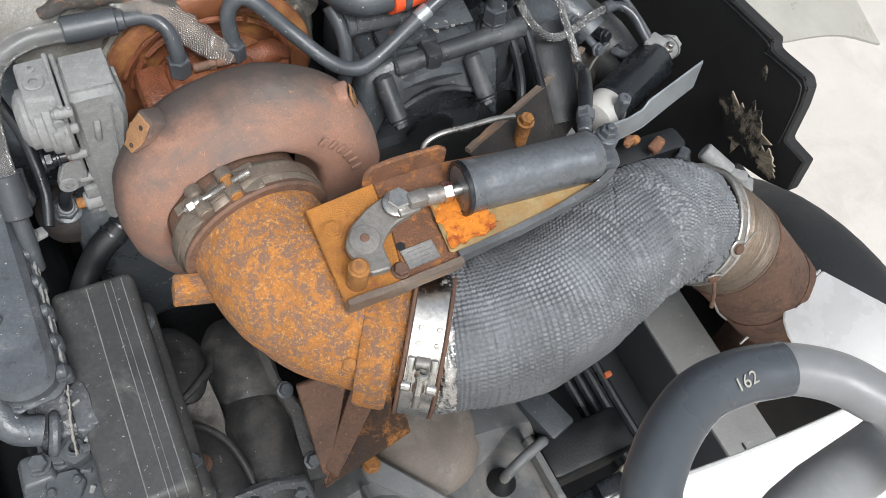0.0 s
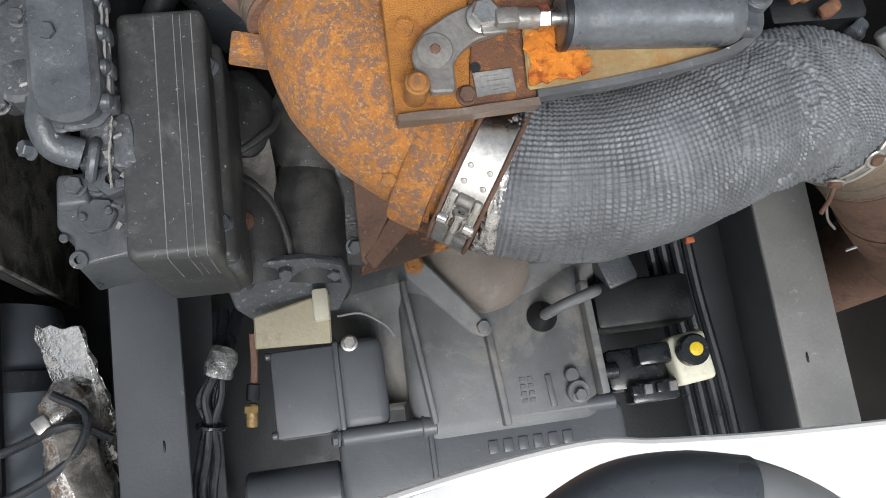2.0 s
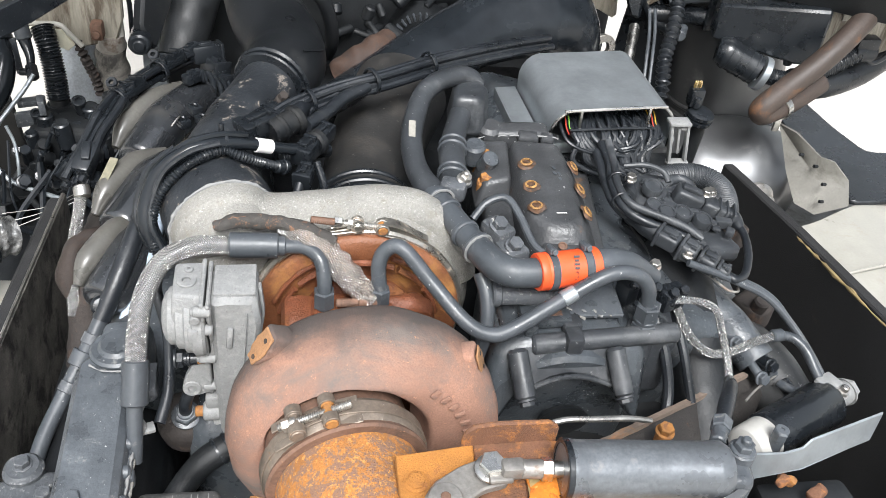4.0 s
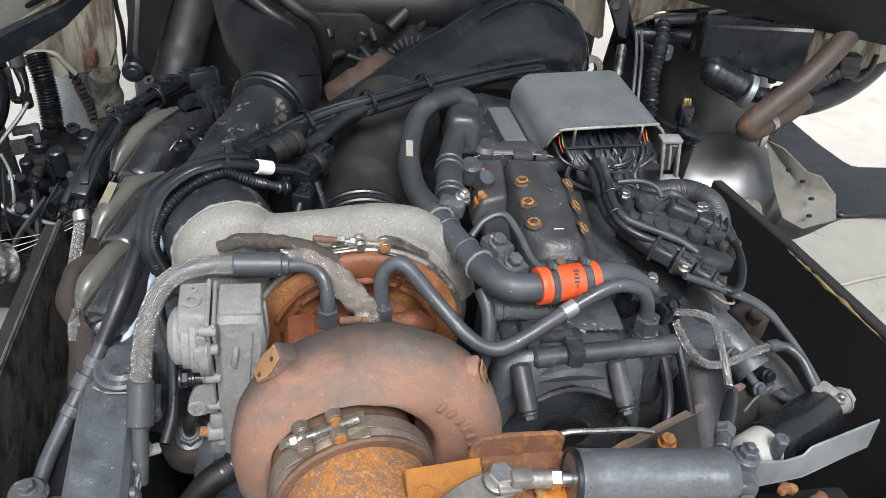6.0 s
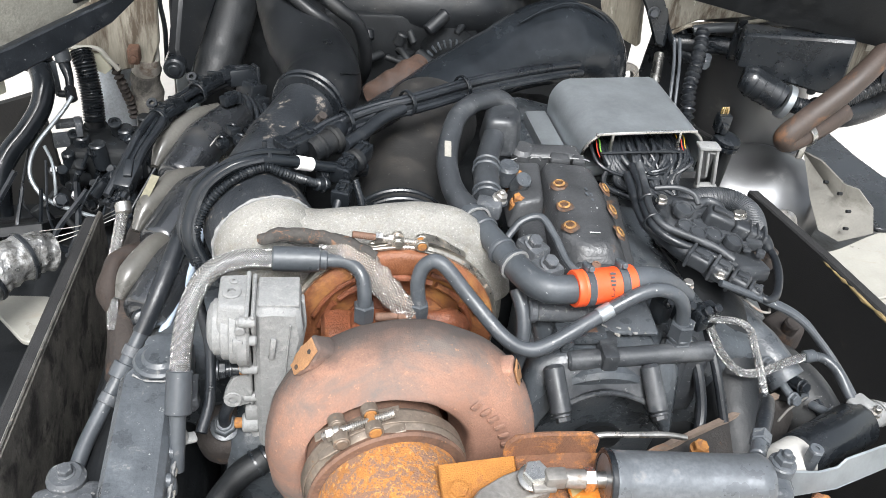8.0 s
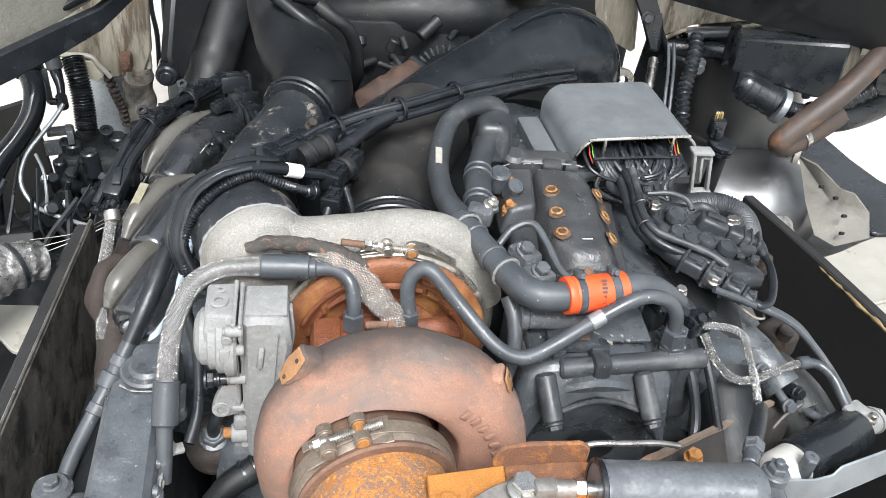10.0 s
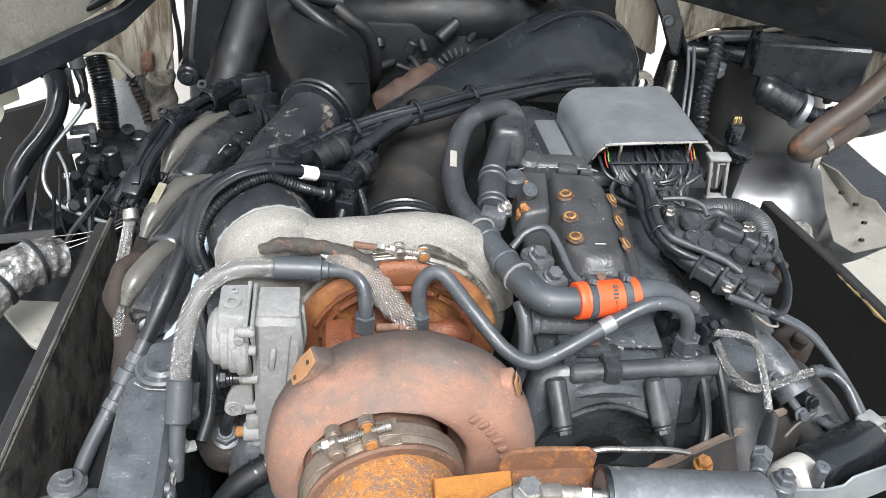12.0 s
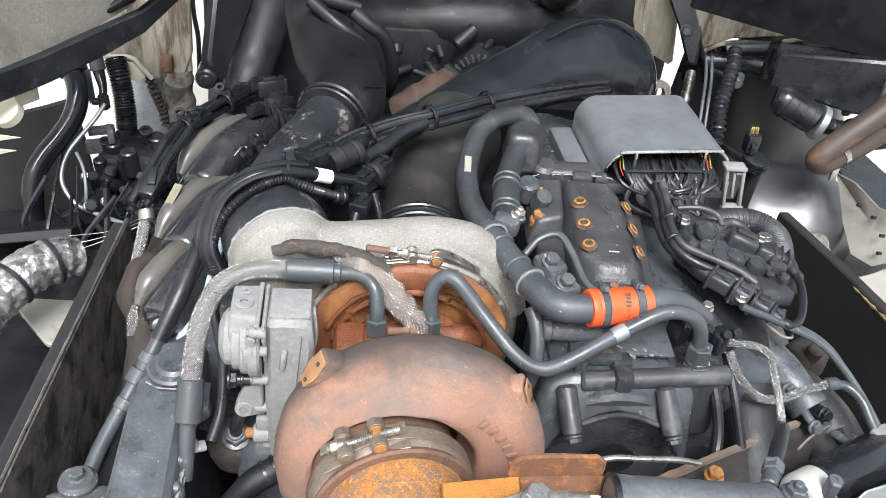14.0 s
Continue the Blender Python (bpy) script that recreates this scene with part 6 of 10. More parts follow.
# wiring harness across the engine
hn = thing("wiring_harness", "bundled black cables tied across the engine", "harness", (0.2, 1.05, 1.52))
for k, (dx, dz, r) in enumerate(((0, 0, 0.010), (0.008, 0.012, 0.006), (-0.006, 0.013, 0.005), (0.016, -0.004, 0.006))):
    part("cable", tube([(0.055 + dx, 0.96, 1.505 + dz), (0.10 + dx, 1.0, 1.518 + dz), (0.16 + dx, 1.035, 1.525 + dz), (0.22 + dx, 1.06, 1.53 + dz), (0.32 + dx, 1.13, 1.525 + dz), (0.43 + dx, 1.2, 1.515 + dz), (0.52 + dx, 1.26, 1.50 + dz)], r, 10), RUBBER, hn)
for p in ((0.21, 1.056, 1.535), (0.30, 1.115, 1.532), (0.12, 1.01, 1.527)):
    part("cable_tie", ring(p, (0.8, 0.5, 0), 0.017, 0.0195, 0.006, 20), PLASTIC, hn)
for p, a, sz in (((0.056, 0.955, 1.523), 38, (0.052, 0.030, 0.027)), ((0.118, 0.918, 1.508), 58, (0.034, 0.026, 0.024)), ((0.138, 0.946, 1.512), 55, (0.038, 0.022, 0.022)), ((0.114, 0.886, 1.490), 70, (0.026, 0.022, 0.022))):
    turn = Matrix.Rotation(radians(a), 4, "Z") @ Matrix.Rotation(radians(-6), 4, "Y")
    plug = part("connector", merge(box(p, sz, turn, 0.004, 2), box(Vector(p) + turn @ Vector((-sz[0] * 0.4, 0, 0)), (sz[0] * 0.3, sz[1] * 1.15, sz[2] * 1.12), turn, 0.003, 2)), PLASTIC, hn)
    part("latch", merge(box(Vector(p) + turn @ Vector((0.002, 0, sz[2] * 0.56)), (sz[0] * 0.62, sz[1] * 0.36, 0.006), turn, 0.0015), box(Vector(p) + turn @ Vector((sz[0] * 0.3, 0, sz[2] * 0.62)), (0.006, sz[1] * 0.7, 0.007), turn, 0.0015)), PLASTIC, plug)
    part("seal", box(Vector(p) + turn @ Vector((sz[0] * 0.52, 0, 0)), (0.006, sz[1] * 0.8, sz[2] * 0.8), turn, 0.002), RUBBER, plug)
for a, b, r in (((0.072, 0.945, 1.518), (0.105, 0.972, 1.522), 0.0175), ((0.100, 0.966, 1.522), (0.109, 0.974, 1.523), 0.0205), ((0.082, 0.952, 1.519), (0.088, 0.957, 1.52), 0.0192), ((0.128, 0.928, 1.512), (0.137, 0.938, 1.513), 0.0165)):
    part("sleeve_collar", rod(a, b, r, 0.003, 28), SATIN, hn)
for pts, r in ((((0.098, 0.968, 1.522), (0.108, 0.992, 1.522), (0.12, 1.018, 1.522), (0.16, 1.037, 1.527)), 0.0135), (((0.118, 0.958, 1.522), (0.142, 0.985, 1.522), (0.17, 1.02, 1.527), (0.205, 1.048, 1.532)), 0.0095), (((0.112, 0.885, 1.495), (0.104, 0.865, 1.47), (0.102, 0.855, 1.43)), 0.006), (((0.13, 0.905, 1.50), (0.14, 0.885, 1.47), (0.138, 0.87, 1.44)), 0.0055)):
    part("plug_cable", tube(pts, r, 12, wobble=0.05), RUBBER, hn)
part("tie_clip", merge(ring((0.016, 0.868, 1.5535), (0.9, 0.35, -0.2), 0.0095, 0.0125, 0.005, 20), box((0.016, 0.872, 1.566), (0.006, 0.006, 0.02), None, 0.0015)), PLASTIC, hn)
curve = [(0.146, 0.950, 1.492), (0.114, 0.920, 1.508), (0.077, 0.895, 1.528), (0.042, 0.875, 1.546), (0.009, 0.860, 1.555), (-0.025, 0.850, 1.549), (-0.055, 0.840, 1.528), (-0.070, 0.825, 1.496), (-0.072, 0.810, 1.472), (-0.061, 0.800, 1.445)]
part("loom", tube(curve, [0.008, 0.0078, 0.0075, 0.0078, 0.009, 0.010, 0.011, 0.012, 0.012, 0.012], 14, wobble=0.1), GLOSS, hn)
part("loom_wire", tube([Vector(p) + Vector((0.003, 0.004, 0.010)) for p in curve[3:]], 0.0045, 8, wobble=0.3), GLOSS, hn)
part("loom_wire", tube([Vector(p) + Vector((0.006, -0.008, 0.006)) for p in curve[4:]], 0.004, 8, wobble=0.3), RUBBER, hn)
part("loom_wire", tube([Vector(p) + Vector((-0.012, 0.006, 0.002)) for p in curve[5:]], 0.005, 8, wobble=0.3), RUBBER, hn)
part("corrugated_tube", tube([(0.082, 0.89, 1.502), (0.06, 0.862, 1.528), (0.038, 0.851, 1.544), (0.017, 0.853, 1.550), (-0.009, 0.838, 1.548), (-0.034, 0.826, 1.535), (-0.053, 0.819, 1.513), (-0.064, 0.808, 1.485), (-0.066, 0.80, 1.462), (-0.06, 0.785, 1.44)], 0.0052, 12, 14, ripple=(0.004, 0.0010)), PLASTIC, hn)
part("tube_end_plug", merge(rod((0.078, 0.884, 1.506), (0.094, 0.896, 1.498), 0.0085, 0.002, 18), rod((0.086, 0.89, 1.502), (0.09, 0.893, 1.5), 0.0105, 0.001, 18)), PLASTIC, hn)
la = Vector(curve[3]).lerp(Vector(curve[2]), 0.35)
ld = (Vector(curve[2]) - Vector(curve[3])).normalized()
lbl = part("label", ring(la, ld, 0.0078, 0.0092, 0.024, 20), PAPER, hn, "white barcode sticker")
for k in range(7):
    part("printed_bar", box(la + ld * (0.004 + 0.0026 * k) + Vector((0, -0.0062, 0.0068)), (0.0013, 0.006, 0.0006), facing((0, 0, 0), (0.0, -0.66, 0.75)).to_3x3().to_4x4() @ Matrix.Rotation(math.pi / 2, 4, "Z"), 0), INK, lbl)
for p, d, r in (((0.085, 1.0, 1.497), (0.033, 0.03, 0), 0.017), ((0.115, 1.03, 1.492), (0.033, 0.03, 0), 0.0175)):
    part("clamp_band", ring(p, d, r, r + 0.0025, 0.006, 28), PLASTIC, hn)
for pts, r in ((((0.05, 0.965, 1.493), (0.083, 1.0, 1.496), (0.118, 1.032, 1.49), (0.15, 1.06, 1.49), (0.2, 1.1, 1.50)), 0.016), (((0.02, 0.955, 1.50), (0.05, 0.985, 1.512), (0.08, 1.01, 1.515), (0.11, 1.035, 1.51)), 0.012)):
    part("branch_hose", tube(pts, r, 18), PLASTIC, hn)
part("corrugated_branch", tube([(0.085, 0.955, 1.47), (0.11, 0.965, 1.468), (0.135, 0.985, 1.465), (0.15, 0.995, 1.46)], 0.010, 12, ripple=(0.004, 0.0012)), RUBBER, hn)

# control unit box
EM = Matrix.Translation((0.569, 1.114, 1.500)) @ Matrix.Rotation(radians(3), 4, "Z") @ Matrix.Rotation(radians(0), 4, "X") @ Matrix.Rotation(radians(-2), 4, "Y")
ecu = thing("control_unit_box", "galvanised steel cover over the engine control unit with its plugs", "control unit", (0.56, 1.1, 1.44))
prof = [(-0.098, -0.055), (-0.098, -0.016), (-0.094, -0.004), (-0.087, 0.006), (-0.078, 0.013), (-0.068, 0.016), (0.07, 0.016), (0.08, 0.013), (0.089, 0.006), (0.095, -0.004), (0.098, -0.016), (0.098, -0.055)]
inner = [(x * 0.965, z - 0.0035 if z > 0 else z) for x, z in prof]
bm = bmesh.new()
rowsv = []
for y in (-0.088, 0.09):
    rowsv.append([bm.verts.new((x, y, z)) for x, z in prof + inner[::-1]])
nn = len(rowsv[0])
for k in range(nn):
    bm.faces.new((rowsv[0][k], rowsv[0][(k + 1) % nn], rowsv[1][(k + 1) % nn], rowsv[1][k]))
for r_, in ((rowsv[0],), (rowsv[1],)):
    for k in range(len(prof) - 1):
        bm.faces.new((r_[k], r_[k + 1], r_[nn - 2 - k], r_[nn - 1 - k]))
bm.transform(EM)
part("cover", bm, ZINC, ecu, "grey galvanised hood")
bx = merge(box((-0.118, 0.0, -0.045), (0.034, 0.18, 0.006), None, 0.002), box((-0.134, 0.0, -0.058), (0.005, 0.18, 0.03), None, 0.001), box((0.0, 0.02, -0.07), (0.25, 0.16, 0.02), None, 0.004))
bx.transform(EM)
part("base", bx, ZINC, ecu)
un = box((0, 0.055, -0.03), (0.15, 0.09, 0.05), None, 0.004)
un.transform(EM)
part("unit", un, PLASTIC, ecu)
lip = tube([EM @ Vector((x * 0.985, -0.0885, z - 0.002)) for x, z in prof], 0.0026, 8, 3)
part("front_lip", lip, BRIGHT, ecu, "bright folded front edge")
for s in (-0.045, 0.045):
    ps = merge(box((s * 1.2, -0.089, -0.006), (0.0045, 0.005, 0.042), None, 0.001), rod((s * 1.2, -0.094, -0.024), (s * 1.2, -0.086, -0.024), 0.006, 0.001, 18))
    ps.transform(EM)
    part("post", ps, BRIGHT, ecu)
fb = merge(box((0.668, 1.015, 1.462), (0.005, 0.010, 0.075), Matrix.Rotation(-0.18, 4, "Y"), 0.0015), box((0.694, 1.015, 1.462), (0.005, 0.010, 0.075), Matrix.Rotation(-0.18, 4, "Y"), 0.0015), box((0.674, 1.018, 1.498), (0.034, 0.022, 0.006), None, 0.002), box((0.688, 1.015, 1.427), (0.034, 0.014, 0.010), None, 0.002), box((0.679, 1.015, 1.468), (0.004, 0.007, 0.045), Matrix.Rotation(-0.18, 4, "Y"), 0.001), box((0.684, 1.015, 1.489), (0.013, 0.007, 0.004), None, 0.001))
part("bracket", fb, CAST_DULL, ecu)
rng = random.Random(5)
for k in range(26):
    x = -0.067 + 0.0053 * k
    pts = [EM @ Vector(p) for p in ((x, 0.02, -0.018), (x + rng.uniform(-0.004, 0.004), -0.05, -0.012), (x + rng.uniform(-0.01, 0.01), -0.1, -0.022), (x * 0.8 + rng.uniform(-0.02, 0.02), -0.125, -0.05), (0.02 + x * 0.5, -0.14, -0.075 + rng.uniform(-0.01, 0.01)))]
    part("cable", tube(pts, 0.0042, 8), RUBBER, ecu)
for k, col in enumerate(((0.5, 0.05, 0.03), (0.6, 0.35, 0.02), (0.15, 0.4, 0.05), (0.5, 0.05, 0.03), (0.5, 0.3, 0.03))):
    x = (-0.075, 0.056, -0.07, 0.062, 0.067)[k]
    part("thin_wire", tube([EM @ Vector(p) for p in ((x, -0.03, 0.0), (x + 0.003, -0.07, -0.004), (x + 0.001, -0.088, -0.012), (x + 0.005, -0.095, -0.022))], 0.0009, 6), surface("wire_colour", col, 0.5, vary=0.05, bump=0), ecu)

for k in range(14):
    s = 1 if k % 2 else -1
    x0, h = -0.075 + 0.0115 * k, rng.uniform(-0.004, 0.006)
    ends = (0.562 + rng.uniform(-0.012, 0.02), 0.992 + rng.uniform(-0.008, 0.012), 1.462 + rng.uniform(-0.012, 0.01))
    line = [EM @ Vector((x0, -0.045, -0.006 + h)), EM @ Vector((x0 + rng.uniform(-0.006, 0.006), -0.088, -0.018 + h)), EM @ Vector((x0 * 0.8 + s * 0.012, -0.112, -0.034 + rng.uniform(-0.008, 0.008))), EM @ Vector((x0 * 0.35 + rng.uniform(-0.01, 0.02), -0.122, -0.042 + rng.uniform(-0.006, 0.01))), Vector(ends)]
    part("cable", tube(line, rng.choice((0.0028, 0.0034, 0.004)), 8), RUBBER, ecu)
part("cable_strap", tube([EM @ Vector(p) for p in ((-0.07, -0.096, -0.014), (-0.02, -0.1, -0.012), (0.03, -0.1, -0.013), (0.065, -0.097, -0.018))], 0.0022, 8), PLASTIC, ecu)

# injector wiring
inj = thing("injector_harness", "black moulded injector wiring with round caps and plugs", "harness", (0.63, 0.87, 1.40))
ca_m = Matrix.Rotation(radians(14), 4, "Z") @ Matrix.Rotation(radians(12), 4, "Y")
part("carrier", uneven(box((0.638, 0.87, 1.425), (0.11, 0.16, 0.026), ca_m, 0.008, 2), 0.003, 60, 2), DUSTY, inj)
for p, r in (((0.607, 0.905, 1.447), 0.019), ((0.622, 0.872, 1.444), 0.017), ((0.656, 0.862, 1.438), 0.019), ((0.64, 0.83, 1.436), 0.013)):
    part("round_cap", lathe([(r, 0), (r, 0.007), (r * 0.85, 0.010), (r * 0.3, 0.0105), (0, 0.0105)], p, (0.2, -0.1, 1), 28), DUSTY, inj)
rng = random.Random(9)
part("moulded_plate", uneven(mesa([(0.592, 0.955, 1.452), (0.638, 0.944, 1.452), (0.672, 0.924, 1.45), (0.688, 0.892, 1.446), (0.665, 0.838, 1.444), (0.634, 0.820, 1.444), (0.600, 0.858, 1.448), (0.576, 0.888, 1.45)], [(0.586, 0.966, 1.41), (0.64, 0.955, 1.41), (0.682, 0.932, 1.41), (0.70, 0.893, 1.41), (0.672, 0.826, 1.41), (0.63, 0.806, 1.41), (0.59, 0.852, 1.41), (0.564, 0.886, 1.41)], 0.006, 3), 0.004, 45), DUSTY, inj, sharp=1.0)
for k in range(40):
    u, v = rng.random(), rng.random()
    p = Vector((0.588 + 0.035 * v + 0.075 * u, 0.945 - 0.105 * v - 0.02 * u, 1.454 - 0.008 * v - 0.006 * u))
    part("moulding", uneven(box(p, (rng.uniform(0.008, 0.026), rng.uniform(0.005, 0.014), rng.uniform(0.006, 0.016)), Matrix.Rotation(rng.choice((-0.45, -0.4, 1.1)) + rng.uniform(-0.15, 0.15), 4, "Z"), 0.003), 0.0015, 80), DUSTY, inj)
for p, r in (((0.588, 0.858, 1.459), 0.014), ((0.602, 0.846, 1.457), 0.013), ((0.626, 0.846, 1.455), 0.014), ((0.652, 0.835, 1.452), 0.013), ((0.60, 0.90, 1.46), 0.015)):
    part("round_cap", lathe([(r, -0.004), (r, 0.004), (r * 0.9, 0.007), (r * 0.75, 0.007), (r * 0.7, 0.005), (r * 0.3, 0.0055), (0, 0.0055)], p, (0.1, -0.2, 1), 28), DUSTY, inj)
main_loom = [(0.547, 0.99, 1.478), (0.546, 0.942, 1.475), (0.539, 0.909, 1.471), (0.537, 0.870, 1.467), (0.546, 0.845, 1.462), (0.565, 0.829, 1.457), (0.592, 0.819, 1.451), (0.619, 0.805, 1.446), (0.641, 0.780, 1.440), (0.657, 0.752, 1.433), (0.666, 0.738, 1.430), (0.688, 0.752, 1.426), (0.710, 0.79, 1.426), (0.722, 0.83, 1.427), (0.722, 0.855, 1.429)]
part("loom", tube(main_loom, [0.0062] * 8 + [0.0056] * 7, 14, wobble=0.06), RUBBER, inj)
part("loom", tube([(0.555, 0.985, 1.484), (0.546, 0.920, 1.480), (0.541, 0.891, 1.477), (0.543, 0.860, 1.474), (0.554, 0.845, 1.470), (0.576, 0.836, 1.465), (0.60, 0.827, 1.460), (0.622, 0.815, 1.455), (0.64, 0.80, 1.448)], 0.0055, 14, wobble=0.06), DUSTY, inj)
part("loom", tube([(0.54, 0.98, 1.468), (0.535, 0.92, 1.462), (0.534, 0.88, 1.457), (0.545, 0.86, 1.45), (0.56, 0.855, 1.446)], 0.007, 14, wobble=0.06), RUBBER, inj)
part("boot", tube([(0.548, 0.862, 1.449), (0.560, 0.852, 1.446), (0.573, 0.834, 1.444), (0.584, 0.819, 1.442)], [0.007, 0.010, 0.0135, 0.0125], 20, 6), RUBBER, inj, "tapered rubber boot")
chain = ((0.590, 0.802, 1.448), 0.034, 0.026), ((0.614, 0.782, 1.444), 0.026, 0.028), ((0.635, 0.764, 1.439), 0.026, 0.028), ((0.653, 0.75, 1.434), 0.018, 0.02)
turn = Matrix.Rotation(radians(-40), 4, "Z") @ Matrix.Rotation(radians(7), 4, "Y")
for p, n, w in chain:
    p = Vector(p)
    cx = part("connector", merge(box(p, (n, w, w * 0.85), turn, 0.005, 3), box(p + turn @ Vector((-n * 0.38, 0, 0)), (0.005, w * 1.16, w), turn, 0.002, 2)), DUSTY, inj)
    part("latch", merge(box(p + turn @ Vector((0.001, 0, w * 0.46)), (n * 0.6, w * 0.4, 0.006), turn, 0.0015), box(p + turn @ Vector((n * 0.22, w * 0.3, w * 0.44)), (n * 0.3, 0.003, 0.006), turn, 0.001), box(p + turn @ Vector((n * 0.22, -w * 0.3, w * 0.44)), (n * 0.3, 0.003, 0.006), turn, 0.001)), DUSTY, cx)
part("tail_cable", tube([(0.655, 0.757, 1.425), (0.683, 0.757, 1.414), (0.714, 0.748, 1.403), (0.735, 0.735, 1.392), (0.747, 0.717, 1.381), (0.757, 0.69, 1.368), (0.765, 0.65, 1.352), (0.77, 0.615, 1.34)], 0.0052, 12), HOSE_GREY, inj)
part("bracket_wire", tube([(0.622, 0.777, 1.43), (0.645, 0.752, 1.42), (0.662, 0.738, 1.412), (0.676, 0.736, 1.41), (0.68, 0.744, 1.41)], 0.0018, 8), LEVER, inj)
turn = Matrix.Rotation(radians(-20), 4, "Z") @ Matrix.Rotation(radians(14), 4, "Y")
side_plug = part("side_connector", merge(box((0.648, 0.882, 1.457), (0.042, 0.03, 0.026), turn, 0.006, 3), box((0.684, 0.868, 1.447), (0.036, 0.027, 0.024), turn, 0.005, 3), *[box(Vector((0.688, 0.866, 1.446)) + turn @ Vector((0.011 * k, 0, 0)), (0.004, 0.032, 0.028), turn, 0.0015) for k in (0, 1, 2)]), DUSTY, inj)
part("latch", box((0.65, 0.88, 1.473), (0.03, 0.012, 0.006), turn, 0.002), DUSTY, side_plug)
part("boot", tube([(0.698, 0.862, 1.443), (0.714, 0.858, 1.436), (0.722, 0.848, 1.429)], [0.013, 0.012, 0.007], 18, 6), RUBBER, inj)
part("stained_block", uneven(box((0.72, 0.872, 1.40), (0.05, 0.04, 0.04), Matrix.Rotation(0.2, 4, "Z"), 0.008, 3), 0.002, 40), MANIFOLD, inj, "brown-stained casting")
for p in ((0.571, 0.915, 1.466), (0.675, 0.884, 1.462), (0.687, 0.893, 1.456), (0.61, 0.772, 1.445), (0.552, 0.745, 1.45)):
    part("bolt", hex_bolt(p, (0, -0.1, 1), 0.012, 0.008), STEEL, inj)
for p, d in (((0.54, 0.865, 1.467), (0.1, -1, 0)), ((0.546, 0.905, 1.473), (-0.1, -1, 0))):
    part("cable_tie", ring(p, d, 0.0125, 0.0142, 0.004, 22), PLASTIC, inj)
part("thin_cable", tube([(0.57, 0.945, 1.468), (0.60, 0.938, 1.474), (0.625, 0.93, 1.468), (0.63, 0.915, 1.46)], 0.0042, 10), DUSTY, inj)
bh = thing("corrugated_hose", "fine-ribbed black hose curving round the injector wiring", "hose", (0.7, 0.97, 1.42))
part("hose", tube([(0.60, 0.955, 1.41), (0.629, 0.972, 1.416), (0.664, 0.990, 1.416), (0.706, 1.002, 1.412), (0.738, 0.996, 1.408), (0.752, 0.97, 1.404), (0.744, 0.93, 1.40), (0.728, 0.895, 1.395)], 0.019, 26, 16, ripple=(0.0042, 0.0007)), DUSTY, bh)
part("inner_hose", tube([(0.621, 0.917, 1.452), (0.645, 0.929, 1.456), (0.662, 0.922, 1.455), (0.668, 0.898, 1.448)], 0.0075, 14), DUSTY, bh)

# fuel lines on the right
fl = thing("fuel_line", "braided steel fuel hose crossing a thin bent tube", "fuel line", (0.65, 0.67, 1.38))
part("braided_hose", tube([(0.567, 0.69, 1.43), (0.585, 0.672, 1.40), (0.612, 0.66, 1.378), (0.645, 0.664, 1.372), (0.685, 0.676, 1.377), (0.72, 0.685, 1.379)], 0.0056, 16), MESH_FINE, fl)
part("end_pipe", tube([(0.72, 0.685, 1.379), (0.742, 0.68, 1.377), (0.755, 0.662, 1.37), (0.762, 0.64, 1.356), (0.768, 0.615, 1.345)], 0.0065, 12), HOSE_GREY, fl)
part("ferrule", rod((0.712, 0.683, 1.379), (0.728, 0.685, 1.379), 0.0085), HOSE_GREY, fl)
part("bent_tube", tube([(0.548, 0.69, 1.443), (0.585, 0.675, 1.452), (0.602, 0.662, 1.45), (0.602, 0.64, 1.442), (0.594, 0.60, 1.437), (0.572, 0.55, 1.45)], 0.0047, 12), MESH_FINE, fl, "woven grey tube")
part("heat_sleeve", tube([(0.575, 0.555, 1.445), (0.548, 0.515, 1.482), (0.522, 0.478, 1.50), (0.497, 0.44, 1.508)], [0.0055, 0.0072, 0.0082, 0.007], 14), RUBBER, fl, "black sleeve")
part("union", merge(hex_bolt((0.503, 0.45, 1.507), (-0.5, -0.8, 0.1), 0.018, 0.014, False), rod((0.50, 0.445, 1.507), (0.487, 0.424, 1.508), 0.008)), BLACK_WORN, fl)
part("cable", tube([(0.60, 0.75, 1.45), (0.66, 0.74, 1.43), (0.715, 0.725, 1.408), (0.75, 0.69, 1.38), (0.772, 0.64, 1.35), (0.775, 0.6, 1.33)], 0.005, 10), HOSE_GREY, fl)
ac = thing("shut_off_cylinder", "black actuator cylinder with pale end cap beside the exhaust", "cylinder", (0.7, 0.57, 1.33))
part("barrel", lathe([(0, 0), (0.028, 0), (0.0305, 0.002), (0.0308, 0.119), (0.029, 0.122), (0, 0.122)], (0.662, 0.560, 1.330), (0.907, 0.42, -0.01), 44), PLASTIC, ac)
part("end_cap", lathe([(0, 0), (0.02, 0), (0.0255, 0.003), (0.028, 0.008), (0.028, 0.038), (0, 0.038)], (0.628, 0.544, 1.330), (0.907, 0.42, -0.01), 40), surface("pale_end_cap", (0.42, 0.41, 0.385), 0.5, vary=0.08, dirt=(0.3, 0.28, 0.25), dirt_at=(0.58, 0.75), dirt_scale=30, grit=0.12), ac, "pale grey cap")
part("head", merge(rod((0.771, 0.610, 1.329), (0.808, 0.627, 1.3285), 0.0165, 0.002, 24), box((0.772, 0.622, 1.352), (0.03, 0.026, 0.012), Matrix.Rotation(0.45, 4, "Z"), 0.004), hex_bolt((0.808, 0.627, 1.3285), (0.907, 0.42, 0), 0.026, 0.013)), CAST_DULL, ac)
